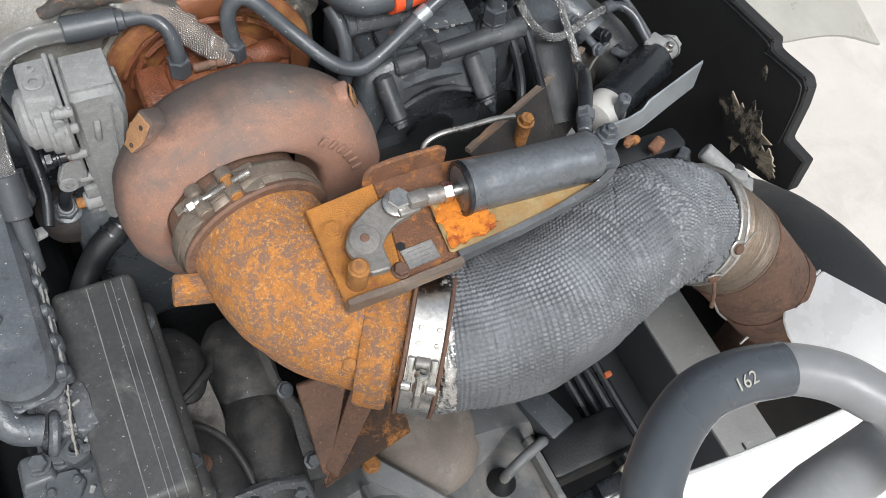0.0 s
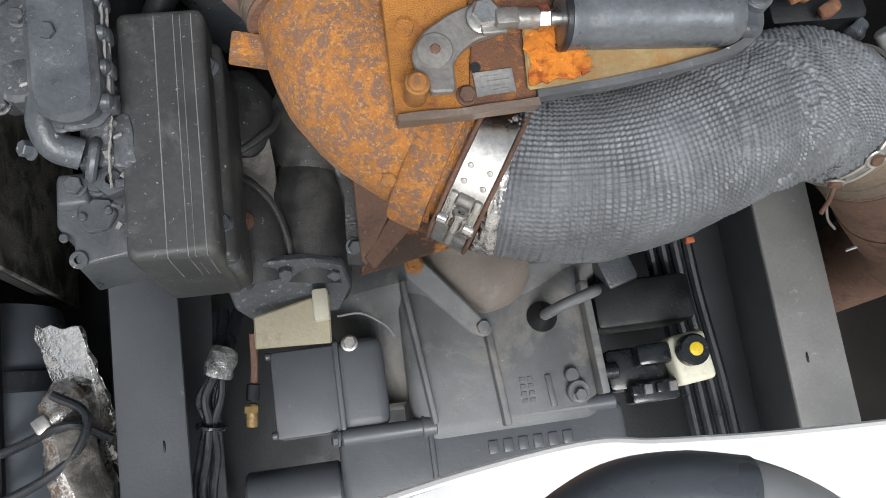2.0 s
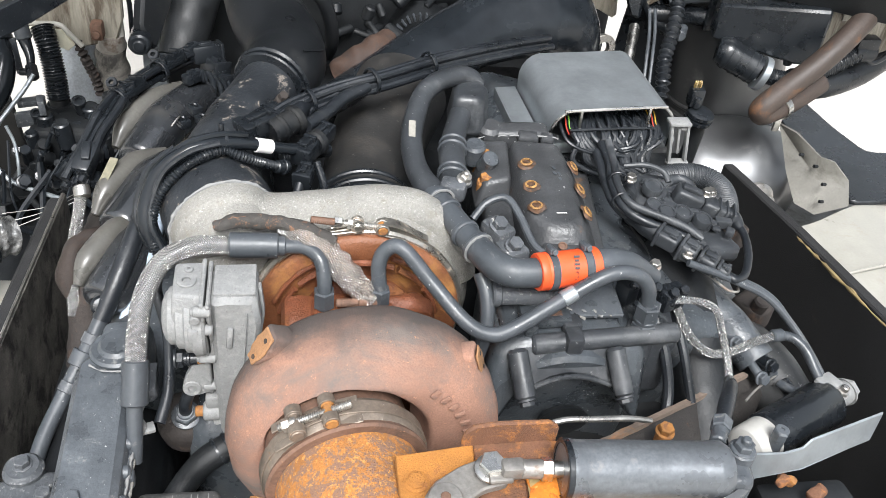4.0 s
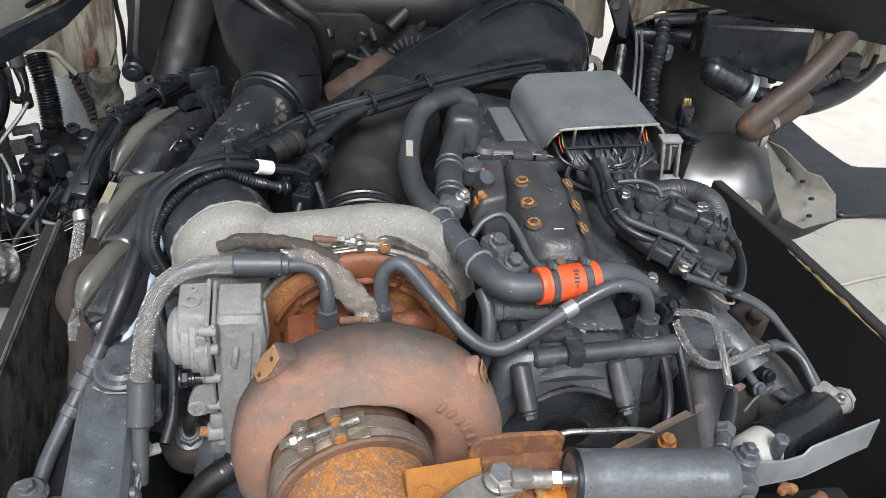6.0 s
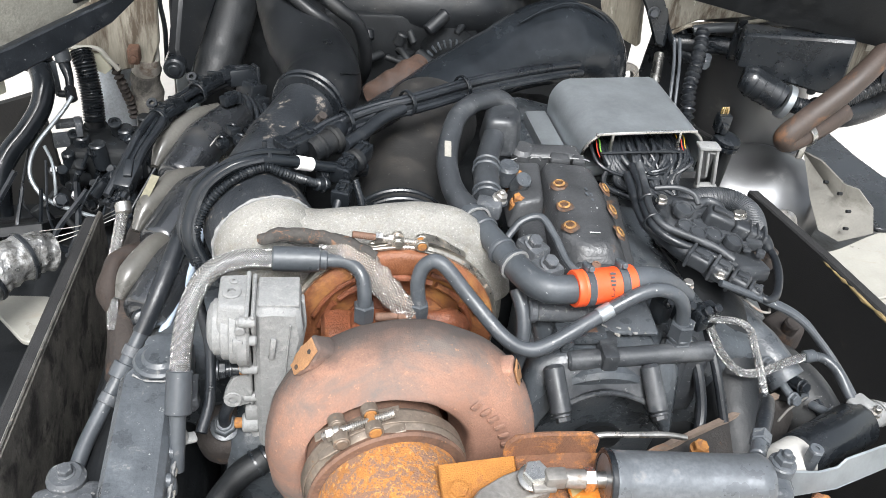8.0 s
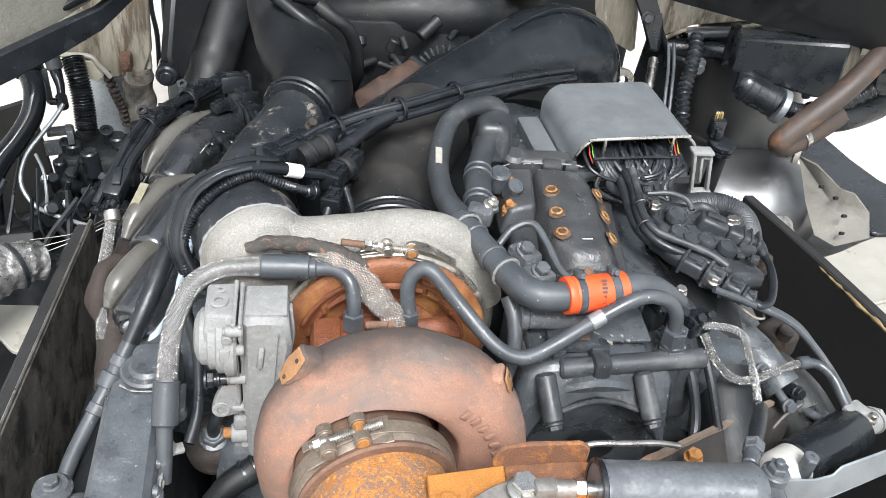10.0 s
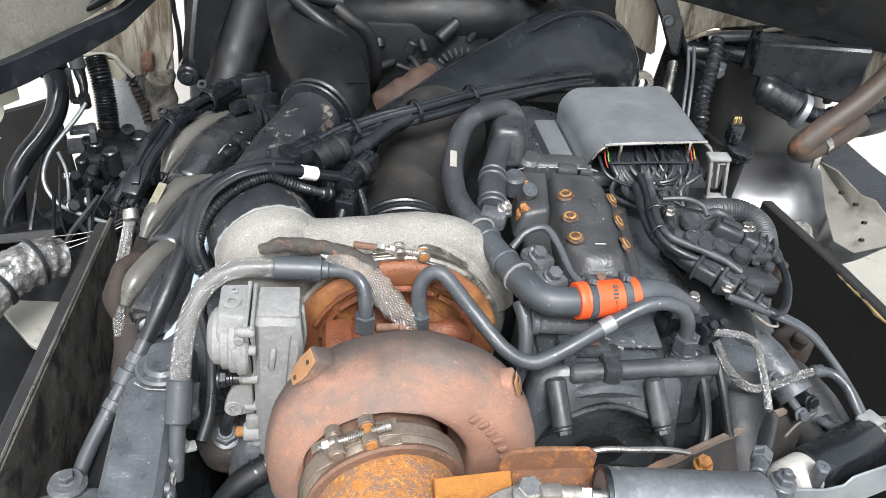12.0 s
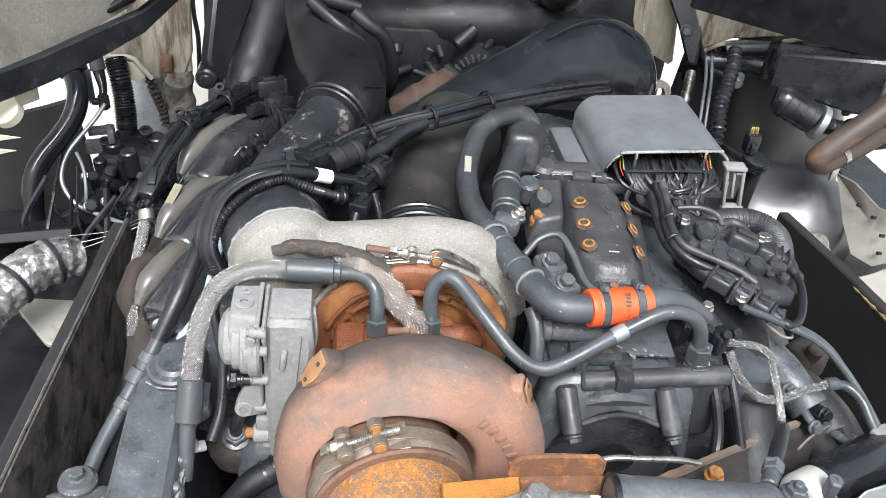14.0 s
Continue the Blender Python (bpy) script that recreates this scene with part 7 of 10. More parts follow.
part("head_screw", merge(hex_bolt((0.787, 0.612, 1.345), (0.1, -0.3, 1), 0.014, 0.008), rod((0.787, 0.612, 1.33), (0.788, 0.609, 1.36), 0.0048)), STEEL, ac)
part("stud", merge(rod((0.658, 0.536, 1.32), (0.658, 0.536, 1.372), 0.0085), hex_bolt((0.658, 0.536, 1.362), (0, 0, 1), 0.017, 0.012, False), ring((0.658, 0.536, 1.374), (0, 0, 1), 0.003, 0.0085, 0.002, 20)), BLACK_WORN, ac)
bl = thing("heat_plate", "bent grey aluminium strip above the exhaust pipe", "heat plate", (0.7, 0.52, 1.34))
part("strip", uneven(slab([(0.822, 0.574, 1.352), (0.694, 0.529, 1.366), (0.682, 0.522, 1.360), (0.651, 0.508, 1.368), (0.60, 0.486, 1.392), (0.575, 0.47, 1.400), (0.572, 0.462, 1.388), (0.605, 0.464, 1.36), (0.69, 0.508, 1.33), (0.806, 0.557, 1.318)], 0.003), 0.0012, 30), ZINC, bl)
rpl = thing("rusty_bracket", "rusty angled steel strip with an orange bolt", "bracket", (0.55, 0.6, 1.33))
SCORCHED = surface("scorched_plate_rust", (0.026, 0.023, 0.021), 0.6, vary=0.5, scale=20, dirt=(0.2, 0.08, 0.03), dirt_at=(0.6, 0.72), dirt_scale=12, dirt_noise=0.75, bump=0.6)
part("plate", slab([(0.437, 0.546, 1.346), (0.69, 0.673, 1.310), (0.745, 0.672, 1.305), (0.69, 0.60, 1.284), (0.58, 0.535, 1.285), (0.468, 0.528, 1.318)], 0.005), SCORCHED, rpl, "dark scorched plate")
e0, e1 = Vector((0.433, 0.548, 1.352)), Vector((0.690, 0.677, 1.317))
drop = Vector((0.0035, -0.0065, 0.0015))
line = [e0.lerp(e1, k / 12) + Vector((0, 0, 0.002)) for k in range(13)]
part("edge", uneven(ribbon([p + drop for p in line], line, 0.006), 0.0012, 60), EDGE_RUST, rpl, "rusted upper edge", sharp=0.9)
part("far_edge", tube([(0.672, 0.628, 1.318), (0.70, 0.65, 1.317), (0.745, 0.677, 1.313)], 0.0016, 8), LEVER, rpl, "bare sheet edge")
part("bolt", merge(hex_bolt((0.527, 0.56, 1.352), (0, -0.05, 1), 0.016, 0.01), rod((0.527, 0.56, 1.30), (0.527, 0.56, 1.352), 0.0095)), RUST_BOLT, rpl, "orange rusty bolt")
part("hoop", tube([(0.372, 0.53, 1.36), (0.37, 0.545, 1.385), (0.39, 0.55, 1.395), (0.43, 0.55, 1.394), (0.47, 0.552, 1.39), (0.50, 0.555, 1.38)], 0.0036, 10), STEEL, rpl, "bright bent wire")
ps = thing("pipe_support", "rusty cast support behind the wrapped pipe", "support", (0.66, 0.5, 1.28))
for p, s, m in (((0.655, 0.497, 1.33), (0.03, 0.018, 0.018), RUST_BRACKET), ((0.672, 0.499, 1.325), (0.022, 0.02, 0.02), RUST_BOLT), ((0.70, 0.487, 1.315), (0.04, 0.022, 0.018), RUST_BRACKET), ((0.745, 0.47, 1.29), (0.035, 0.03, 0.03), BLACK_WORN)):
    part("lug", uneven(box(p, tuple(v * 0.65 for v in s), Matrix.Rotation(0.5, 4, "Z"), 0.004, 2), 0.006, 70, 2), m, ps)
part("web", uneven(box((0.70, 0.50, 1.22), (0.12, 0.04, 0.16), None, 0.01), 0.002, 40), DARK, ps)
part("sensor_body", merge(rod((0.752, 0.452, 1.325), (0.776, 0.415, 1.310), 0.0125, 0.002, 20), box((0.783, 0.407, 1.308), (0.018, 0.03, 0.016), Matrix.Rotation(0.9, 4, "Z"), 0.003), box((0.79, 0.391, 1.302), (0.022, 0.018, 0.02), Matrix.Rotation(0.9, 4, "Z"), 0.003)), CAST_DULL, ps, "grey sensor body")

# ---- left bank ----
COVER_LINES = (((-0.165, 0.835, 1.345), (-0.133, 0.905, 1.362), (-0.095, 0.97, 1.365)), ((-0.158, 0.95, 1.372), (-0.122, 1.03, 1.388), (-0.078, 1.09, 1.388)), ((-0.152, 1.11, 1.378), (-0.118, 1.19, 1.394), (-0.07, 1.27, 1.40)))
COVER = surface("glossy_black_cover", (0.022, 0.024, 0.027), 0.22, vary=0.3, dirt=(0.1, 0.09, 0.075), dirt_at=(0.58, 0.9), dirt_scale=9, bump=0.03, coat=0.5)
COVER.node_tree.nodes["Principled BSDF"].inputs["Specular IOR Level"].default_value = 0.7
BEIGE_SATIN = surface("satin_beige", (0.1, 0.096, 0.086), 0.35, vary=0.35, scale=9, dirt=(0.085, 0.082, 0.075), dirt_at=(0.5, 0.75), dirt_scale=10, bump=0.05, coat=0.1)
for k, (a, m, b) in enumerate(COVER_LINES):
    a, m, b = Vector(a), Vector(m), Vector(b)
    t = thing("cylinder_cover", "glossy black rounded cover over a cylinder" + (" with a cream label" if k == 1 else ""), "cylinder cover", a, "cylinder covers")
    d = (b - a).normalized()
    lift = Vector((0.022, -0.004, -0.010))
    shell = part("shell", tube([a + lift - d * 0.012, a + lift, a.lerp(m, 0.5) + lift, m + lift, m.lerp(b, 0.5) + lift, b + lift, b + lift + d * 0.015], [0.016, 0.034, 0.041, 0.042, 0.04, 0.034, 0.02], 32, 8, flat=0.85), COVER, t)
    # paler beige tube along the upper left flank of the shell
    band = part("side_cover", tube([a + d * 0.012 + Vector((-0.016, 0, 0.0)), a.lerp(m, 0.55) + Vector((-0.016, 0, 0.012)), m.lerp(b, 0.3) + Vector((-0.014, 0, 0.012)), b + Vector((-0.008, 0, 0.004))], [0.006, 0.0165, 0.017, 0.008], 24, 8), BEIGE_SATIN, t, "beige side tube")
    part("knob", lathe([(0.013, 0), (0.013, 0.004), (0.010, 0.008), (0.005, 0.009), (0, 0.009)], a + Vector((0.022, -0.022, -0.004)), (0.25, -0.75, 0.6), 24), PLASTIC, t)
    if k == 1:
        q = a.lerp(m, 0.75)
        up = Vector((-0.35, -0.4, 0.8)).normalized()
        q = q + Vector((-0.0155, 0, 0.012))
        lab = sheet([(-0.026, -0.007), (0.026, -0.007), (0.026, 0.007), (-0.026, 0.007)], 0.0008, facing(q + up * 0.0195, up, d), 0)
        st = part("sticker", lab, surface("yellowed_label", (0.2, 0.185, 0.13), 0.6, vary=0.3, scale=60, bump=0), band, "cream paper label")
lc = thing("coolant_hose", "black coolant pipe with worn rubber clamps along the engine side", "coolant hose", (-0.19, 0.8, 1.22))
part("pipe", tube([(-0.215, 0.64, 1.22), (-0.205, 0.687, 1.24), (-0.189, 0.727, 1.26), (-0.171, 0.758, 1.285), (-0.148, 0.793, 1.32), (-0.134, 0.816, 1.345)], 0.0098, 18), HOSE_GREY, lc)
part("clamp", merge(ring((-0.170, 0.760, 1.287), (0.023, 0.035, 0.035), 0.0102, 0.0145, 0.02, 28), box((-0.152, 0.765, 1.29), (0.03, 0.016, 0.022), Matrix.Rotation(0.3, 4, "Y"), 0.004)), HOSE_GREY, lc)
part("tape", ring((-0.157, 0.779, 1.306), (0.023, 0.035, 0.035), 0.0098, 0.0122, 0.014, 28), FLAKED, lc, "flaking band")
part("tape", ring((-0.184, 0.735, 1.266), (0.023, 0.035, 0.028), 0.0098, 0.0122, 0.014, 28), FLAKED, lc, "flaking band")
part("sleeve", tube([(-0.143, 0.80, 1.328), (-0.12, 0.839, 1.37), (-0.101, 0.90, 1.40), (-0.09, 0.943, 1.405), (-0.08, 1.0, 1.395)], [0.012, 0.0128, 0.0128, 0.0135, 0.013], 20), RUBBER, lc)
part("sleeve_ring", ring((-0.096, 0.92, 1.4025), (0.011, 0.043, 0.006), 0.013, 0.0152, 0.008, 28), PLASTIC, lc)
part("blue_tube", tube([(-0.142, 0.764, 1.27), (-0.119, 0.815, 1.315), (-0.098, 0.852, 1.352), (-0.08, 0.89, 1.38), (-0.076, 0.935, 1.395)], 0.006, 12), BLUE_PIPE, lc, "pale blue-grey tube")
part("thin_hose", tube([(-0.05, 0.61, 1.35), (-0.042, 0.645, 1.37), (-0.045, 0.70, 1.40), (-0.06, 0.75, 1.43), (-0.045, 0.78, 1.445), (-0.02, 0.785, 1.45)], 0.0065, 12), RUBBER, lc)
mf = thing("exhaust_manifold", "brown-stained manifold casting low on the engine side", "manifold", (-0.21, 0.9, 1.2))
part("runner", uneven(tube([(-0.18, 0.78, 1.2), (-0.18, 0.86, 1.24), (-0.178, 0.93, 1.29), (-0.172, 1.0, 1.31), (-0.17, 1.1, 1.31)], [0.02, 0.028, 0.03, 0.026, 0.022], 20), 0.006, 30), MANIFOLD, mf)
part("rusty_branch", uneven(tube([(-0.165, 0.975, 1.325), (-0.184, 0.955, 1.33), (-0.197, 0.928, 1.325), (-0.200, 0.90, 1.30), (-0.188, 0.885, 1.265)], [0.016, 0.02, 0.016, 0.012, 0.012], 22), 0.012, 28), surface("browned_iron", (0.032, 0.021, 0.016), 0.8, vary=0.4, scale=20, dirt=(0.025, 0.02, 0.018), dirt_at=(0.47, 0.6), dirt_scale=20, dirt_noise=0.7, bump=0.5), mf, "rust-brown branch")
part("lower_mass", uneven(box((-0.14, 0.86, 1.13), (0.16, 0.6, 0.2), None, 0.04, 3), 0.015, 14, 2), DARK, mf)
lb = thing("braided_hose", "silver woven hose hanging from a black plug", "hose", (-0.19, 0.95, 1.25))
part("hose", tube([(-0.19, 1.0, 1.385), (-0.194, 0.97, 1.36), (-0.198, 0.94, 1.337), (-0.197, 0.90, 1.31), (-0.195, 0.87, 1.27)], 0.0085, 16), MESH, lb)
part("collar", rod((-0.191, 1.005, 1.392), (-0.188, 0.992, 1.38), 0.0115, 0.002, 20), STEEL, lb)
part("plug", merge(box((-0.184, 1.03, 1.416), (0.026, 0.05, 0.028), Matrix.Rotation(0.35, 4, "X") @ Matrix.Rotation(-0.25, 4, "Z"), 0.005, 2), box((-0.182, 1.03, 1.432), (0.012, 0.03, 0.008), Matrix.Rotation(0.35, 4, "X"), 0.002)), PLASTIC, lb)
part("plug_nose", rod((-0.187, 1.01, 1.40), (-0.182, 1.06, 1.425), 0.011, 0.003, 18), RUBBER, lb)
wl_t = thing("wiring_harness", "black cables in clip-on holders above the cylinder covers", "harness", (-0.15, 1.2, 1.42))
route = [(-0.199, 1.0, 1.39), (-0.19, 1.03, 1.402), (-0.18, 1.08, 1.414), (-0.167, 1.13, 1.424), (-0.148, 1.2, 1.424), (-0.117, 1.27, 1.419), (-0.078, 1.34, 1.412), (-0.042, 1.38, 1.408)]
rng = random.Random(3)
for k in range(6):
    o = Vector((0.011 * (k % 3) - 0.012, 0.0, 0.010 * (k // 3) + 0.003 * (k % 2)))
    part("cable", tube([Vector(p) + o + Vector((rng.uniform(-0.003, 0.003), 0, rng.uniform(-0.003, 0.003))) for p in route], rng.choice((0.004, 0.005, 0.006)), 8), RUBBER if k % 2 else PLASTIC, wl_t)
for p, a in (((-0.145, 1.195, 1.436), 57), ((-0.094, 1.288, 1.436), 55)):
    turn = Matrix.Rotation(radians(a), 4, "Z") @ Matrix.Rotation(radians(-14), 4, "X")
    h = part("holder", merge(box(p, (0.052, 0.032, 0.012), turn, 0.003), box(Vector(p) + Vector((0, 0, 0.007)), (0.044, 0.008, 0.010), turn, 0.002)), PLASTIC, wl_t)
    for q in (-0.022, 0.0, 0.022):
        part("rib", box(Vector(p) + turn @ Vector((q, 0, 0.010)), (0.005, 0.032, 0.010), turn, 0.0015), PLASTIC, h)
    part("eye", ring(Vector(p) + turn @ Vector((-0.006, 0.024, 0.012)), (-0.2, -0.6, 0.8), 0.004, 0.009, 0.006, 18), PLASTIC, h)
    part("strap", ring(Vector(p) + turn @ Vector((-0.03, 0, -0.004)), turn @ Vector((1, 0, 0)), 0.016, 0.0185, 0.008, 20), PLASTIC, h)
for p, a, sz in (((-0.042, 1.36, 1.418), 20, (0.05, 0.03, 0.03)), ((-0.028, 1.345, 1.40), -50, (0.045, 0.028, 0.03)), ((-0.018, 1.33, 1.385), -55, (0.036, 0.024, 0.026)), ((-0.065, 1.35, 1.425), 50, (0.03, 0.02, 0.022)), ((-0.055, 1.24, 1.435), 40, (0.03, 0.018, 0.018))):
    turn = Matrix.Rotation(radians(a), 4, "Z") @ Matrix.Rotation(radians(-12), 4, "X")
    cq = part("connector", box(p, sz, turn, 0.004), PLASTIC, wl_t)
    part("latch", box(Vector(p) + turn @ Vector((0, 0, sz[2] / 2)), (sz[0] * 0.5, sz[1] * 0.4, 0.008), turn, 0.002), PLASTIC, cq)
    part("seal", box(Vector(p) + turn @ Vector((sz[0] / 2, 0, 0)), (0.006, sz[1] * 1.1, sz[2] * 1.1), turn, 0.002), RUBBER, cq)
for k in range(7):
    e = Vector((-0.05 + 0.012 * k, 1.33 - 0.01 * k, 1.40))
    part("branch", tube([e, e + Vector((0.01, -0.03, 0.004 - 0.003 * k)), e + Vector((0.012 + 0.003 * k, -0.08, -0.015)), Vector((-0.02 + 0.004 * k, 1.17, 1.40 + 0.004 * (k % 3))), Vector((-0.04 + 0.006 * k, 1.08, 1.41)), Vector((-0.03, 1.0, 1.44))], (0.0035, 0.005, 0.0042)[k % 3], 8), RUBBER, wl_t)
for p in ((-0.06, 1.12, 1.425), (-0.045, 1.15, 1.43), (-0.03, 1.11, 1.435)):
    part("clip", merge(box(p, (0.018, 0.022, 0.014), Matrix.Rotation(0.6, 4, "Z"), 0.003), ring(Vector(p) + Vector((0, 0, 0.006)), (0.5, 0.6, 0.6), 0.004, 0.007, 0.004, 14)), PLASTIC, wl_t)
part("bright_wire", tube([(-0.075, 1.10, 1.43), (-0.065, 1.115, 1.437), (-0.06, 1.13, 1.43)], 0.0016, 6), STEEL, wl_t)

# ---- air compressor ----
HEAD = surface("grey_head_paint", (0.082, 0.09, 0.098), 0.4, vary=0.2, scale=20, dirt=(0.2, 0.2, 0.195), dirt_at=(0.6, 0.66), dirt_scale=40, dirt_noise=0.8, bump=0.2, specks=((0.5, 0.49, 0.47), (0.67, 0.69), 110))
ax = thing("air_compressor", "dusty grey-black air compressor with a ribbed block", "air compressor", (-0.03, 0.42, 1.0))
part("block", uneven(box((-0.0325, 0.428, 1.18), (0.092, 0.272, 0.225), Matrix.Rotation(radians(-0.7), 4, "Z"), 0.011, 4), 0.0008, 40), BLOCK, ax)
part("block_rear", uneven(box((0.012, 0.42, 1.145), (0.024, 0.25, 0.2), Matrix.Rotation(radians(-0.7), 4, "Z"), 0.009, 3), 0.001, 40), BLOCK, ax)
for x, w in ((-0.038, 0.0013), (-0.018, 0.001), (-0.011, 0.0008), (0.0005, 0.0012)):
    part("joint_line", merge(box((x, 0.428, 1.2926), (w, 0.254, 0.0016), Matrix.Rotation(radians(-0.7), 4, "Z"), 0.0004, 1), tube([(x - 0.0016, 0.302, 1.2924), (x - 0.0018, 0.2955, 1.2895), (x - 0.002, 0.2922, 1.281), (x - 0.003, 0.2918, 1.20)], w * 0.6, 6, 3)), CAST_DULL, ax)
for p in ((0.010, 0.512, 1.254), (0.010, 0.335, 1.246), (0.012, 0.305, 1.22)):
    part("bolt", merge(rod((p[0], p[1], p[2] - 0.03), (p[0], p[1], p[2]), 0.012, 0.003, 20), hex_bolt(p, (0.2, 0, 1), 0.014, 0.007)), BLACK_WORN, ax)
hdm = part("unloader_head", uneven(mesa([(-0.156, 0.402, 1.25), (-0.157, 0.348, 1.25), (-0.141, 0.336, 1.25), (-0.140, 0.304, 1.248), (-0.075, 0.312, 1.25), (-0.070, 0.36, 1.252), (-0.079, 0.39, 1.252), (-0.100, 0.406, 1.252)], [(-0.162, 0.408, 1.15), (-0.163, 0.342, 1.15), (-0.146, 0.33, 1.15), (-0.145, 0.297, 1.15), (-0.070, 0.306, 1.15), (-0.066, 0.36, 1.15), (-0.072, 0.394, 1.15), (-0.096, 0.414, 1.15)], 0.0045, 3), 0.0005, 40), HEAD, ax, sharp=0.9)
part("head_step", mesa([(-0.152, 0.368, 1.262), (-0.121, 0.368, 1.262), (-0.125, 0.4, 1.262), (-0.150, 0.4, 1.262)], [(-0.156, 0.363, 1.246), (-0.116, 0.363, 1.246), (-0.120, 0.405, 1.246), (-0.154, 0.405, 1.246)], 0.004), HEAD, hdm)
part("port_boss", merge(lathe([(0, 0), (0.0185, 0), (0.0175, 0.02), (0.0085, 0.021), (0.0085, 0.012), (0, 0.012)], (-0.095, 0.388, 1.248), (0, 0, 1), 6, (1, 0.3, 0)), ring((-0.095, 0.388, 1.268), (0, 0, 1), 0.0058, 0.0108, 0.003, 24), box((-0.079, 0.392, 1.256), (0.024, 0.028, 0.02), None, 0.005)), HEAD, hdm)
for p in ((-0.133, 0.386, 1.262), (-0.1125, 0.388, 1.254), (-0.081, 0.336, 1.250)):
    part("bolt", merge(hex_bolt(p, (0, 0, 1), 0.017, 0.010), lathe([(0, 0), (0.0125, 0), (0.0125, 0.0015), (0, 0.002)], p, (0, 0, 1), 24)), HEAD, hdm)
part("cap", merge(sheet([(-0.021, 0.0), (-0.013, -0.017), (0.008, -0.019), (0.021, -0.006), (0.018, 0.012), (0.002, 0.018), (-0.015, 0.014)], 0.007, facing((-0.115, 0.356, 1.25), (0, 0, 1), (1, 0.2, 0)), 0.002), rod((-0.128, 0.354, 1.255), (-0.128, 0.354, 1.262), 0.0045), rod((-0.102, 0.358, 1.255), (-0.102, 0.358, 1.262), 0.0045)), HEAD, hdm)
part("lug_hole", merge(ring((-0.136, 0.311, 1.249), (0, -0.1, 1), 0.0045, 0.0095, 0.004, 20), rod((-0.150, 0.336, 1.247), (-0.150, 0.336, 1.252), 0.005)), HEAD, hdm)
part("bridge_casting", uneven(mesa([(-0.128, 0.405, 1.268), (-0.085, 0.40, 1.272), (-0.078, 0.45, 1.29), (-0.118, 0.452, 1.286)], [(-0.134, 0.4, 1.18), (-0.078, 0.395, 1.18), (-0.072, 0.46, 1.18), (-0.128, 0.46, 1.18)], 0.006), 0.0016, 90), FLAKED, ax, "flaking bridge casting")
part("pipe_elbow", tube([(-0.145, 0.465, 1.31), (-0.148, 0.44, 1.305), (-0.14, 0.42, 1.295), (-0.118, 0.412, 1.285)], 0.0165, 20), BLACK_WORN, hdm)
part("elbow_flange", rod((-0.115, 0.41, 1.275), (-0.105, 0.408, 1.272), 0.024, 0.003), BLACK_WORN, hdm)
part("bolt", hex_bolt((-0.128, 0.437, 1.312), (0, 0, 1), 0.015, 0.008), BLACK_WORN, hdm)
part("bolt", hex_bolt((-0.165, 0.42, 1.29), (-0.6, 0, 0.7), 0.015, 0.012), BLACK_WORN, hdm)
part("old_gasket", uneven(box((-0.075, 0.42, 1.285), (0.022, 0.06, 0.02), Matrix.Rotation(0.1, 4, "Z"), 0.006), 0.006, 120, 2), FLAKED, ax, "crumbling pale gasket")
rng = random.Random(17)
for k in range(22):
    p = Vector((-0.078 + rng.uniform(-0.014, 0.012), 0.335 + 0.0065 * k + rng.uniform(-0.006, 0.006), 1.272 + 0.0014 * k + rng.uniform(-0.006, 0.008)))
    part("gasket_flake", uneven(box(p, (rng.uniform(0.004, 0.010), rng.uniform(0.003, 0.009), rng.uniform(0.002, 0.006)), Matrix.Rotation(rng.uniform(0, 3), 4, "Z"), 0.0008), 0.003, 190, 1), CAST_DULL if k % 3 else FLAKED, ax)
part("cracked_joint", uneven(tube([(-0.0755, 0.64, 1.345), (-0.0745, 0.59, 1.341), (-0.0735, 0.53, 1.334), (-0.0765, 0.47, 1.322), (-0.0815, 0.435, 1.308), (-0.089, 0.405, 1.294), (-0.094, 0.378, 1.272)], 0.0016, 6, 10), 0.0022, 240), CAST, ax, "white cracked joint line", sharp=3)
cvm = thing("side_cover", "grey-black cast cover with bolt bosses along its edge", "cover", (-0.1, 0.55, 1.25))
cvo = [(-0.036, 0.0), (-0.03, -0.022), (-0.008, -0.036), (0.02, -0.034), (0.032, -0.02), (0.034, 0.0), (0.03, 0.22), (-0.012, 0.24), (-0.034, 0.22)]
cv_m = facing((-0.112, 0.466, 1.314), (-0.1, -0.16, 1), (1, -0.02, 0))
part("cover", uneven(sheet(cvo, 0.034, cv_m, 0.007), 0.0008, 50), BLACK_WORN, cvm)
part("flange", sheet([(x * 1.16, y * 1.04 - 0.002) for x, y in cvo], 0.010, cv_m, 0.003), BLACK_WORN, cvm)
for k in range(7):
    q = cv_m @ Vector((0.032 - 0.0006 * k, -0.016 + 0.0345 * k, 0.010))
    part("bolt_boss", uneven(merge(rod(q + Vector((-0.018, 0, 0.010)), q + Vector((0.0075, 0, 0.004)), 0.0082, 0.0035, 18), box(q + Vector((0.001, 0, -0.006)), (0.02, 0.017, 0.02), None, 0.005, 3)), 0.0008, 90), BLACK_WORN, cvm)
part("bolt", hex_bolt((-0.124, 0.514, 1.353), (-0.1, -0.1, 1), 0.015, 0.008), BLACK_WORN, cvm)
part("filler_neck", uneven(merge(rod((-0.1, 0.69, 1.31), (-0.1, 0.692, 1.395), 0.026, 0.008), box((-0.1, 0.72, 1.33), (0.06, 0.08, 0.08), None, 0.014)), 0.001, 40), BLACK_WORN, cvm)
part("flaked_joint", uneven(box((-0.07, 0.655, 1.368), (0.03, 0.045, 0.02), None, 0.005), 0.004, 120, 2), FLAKED, cvm, "flaking pale joint")
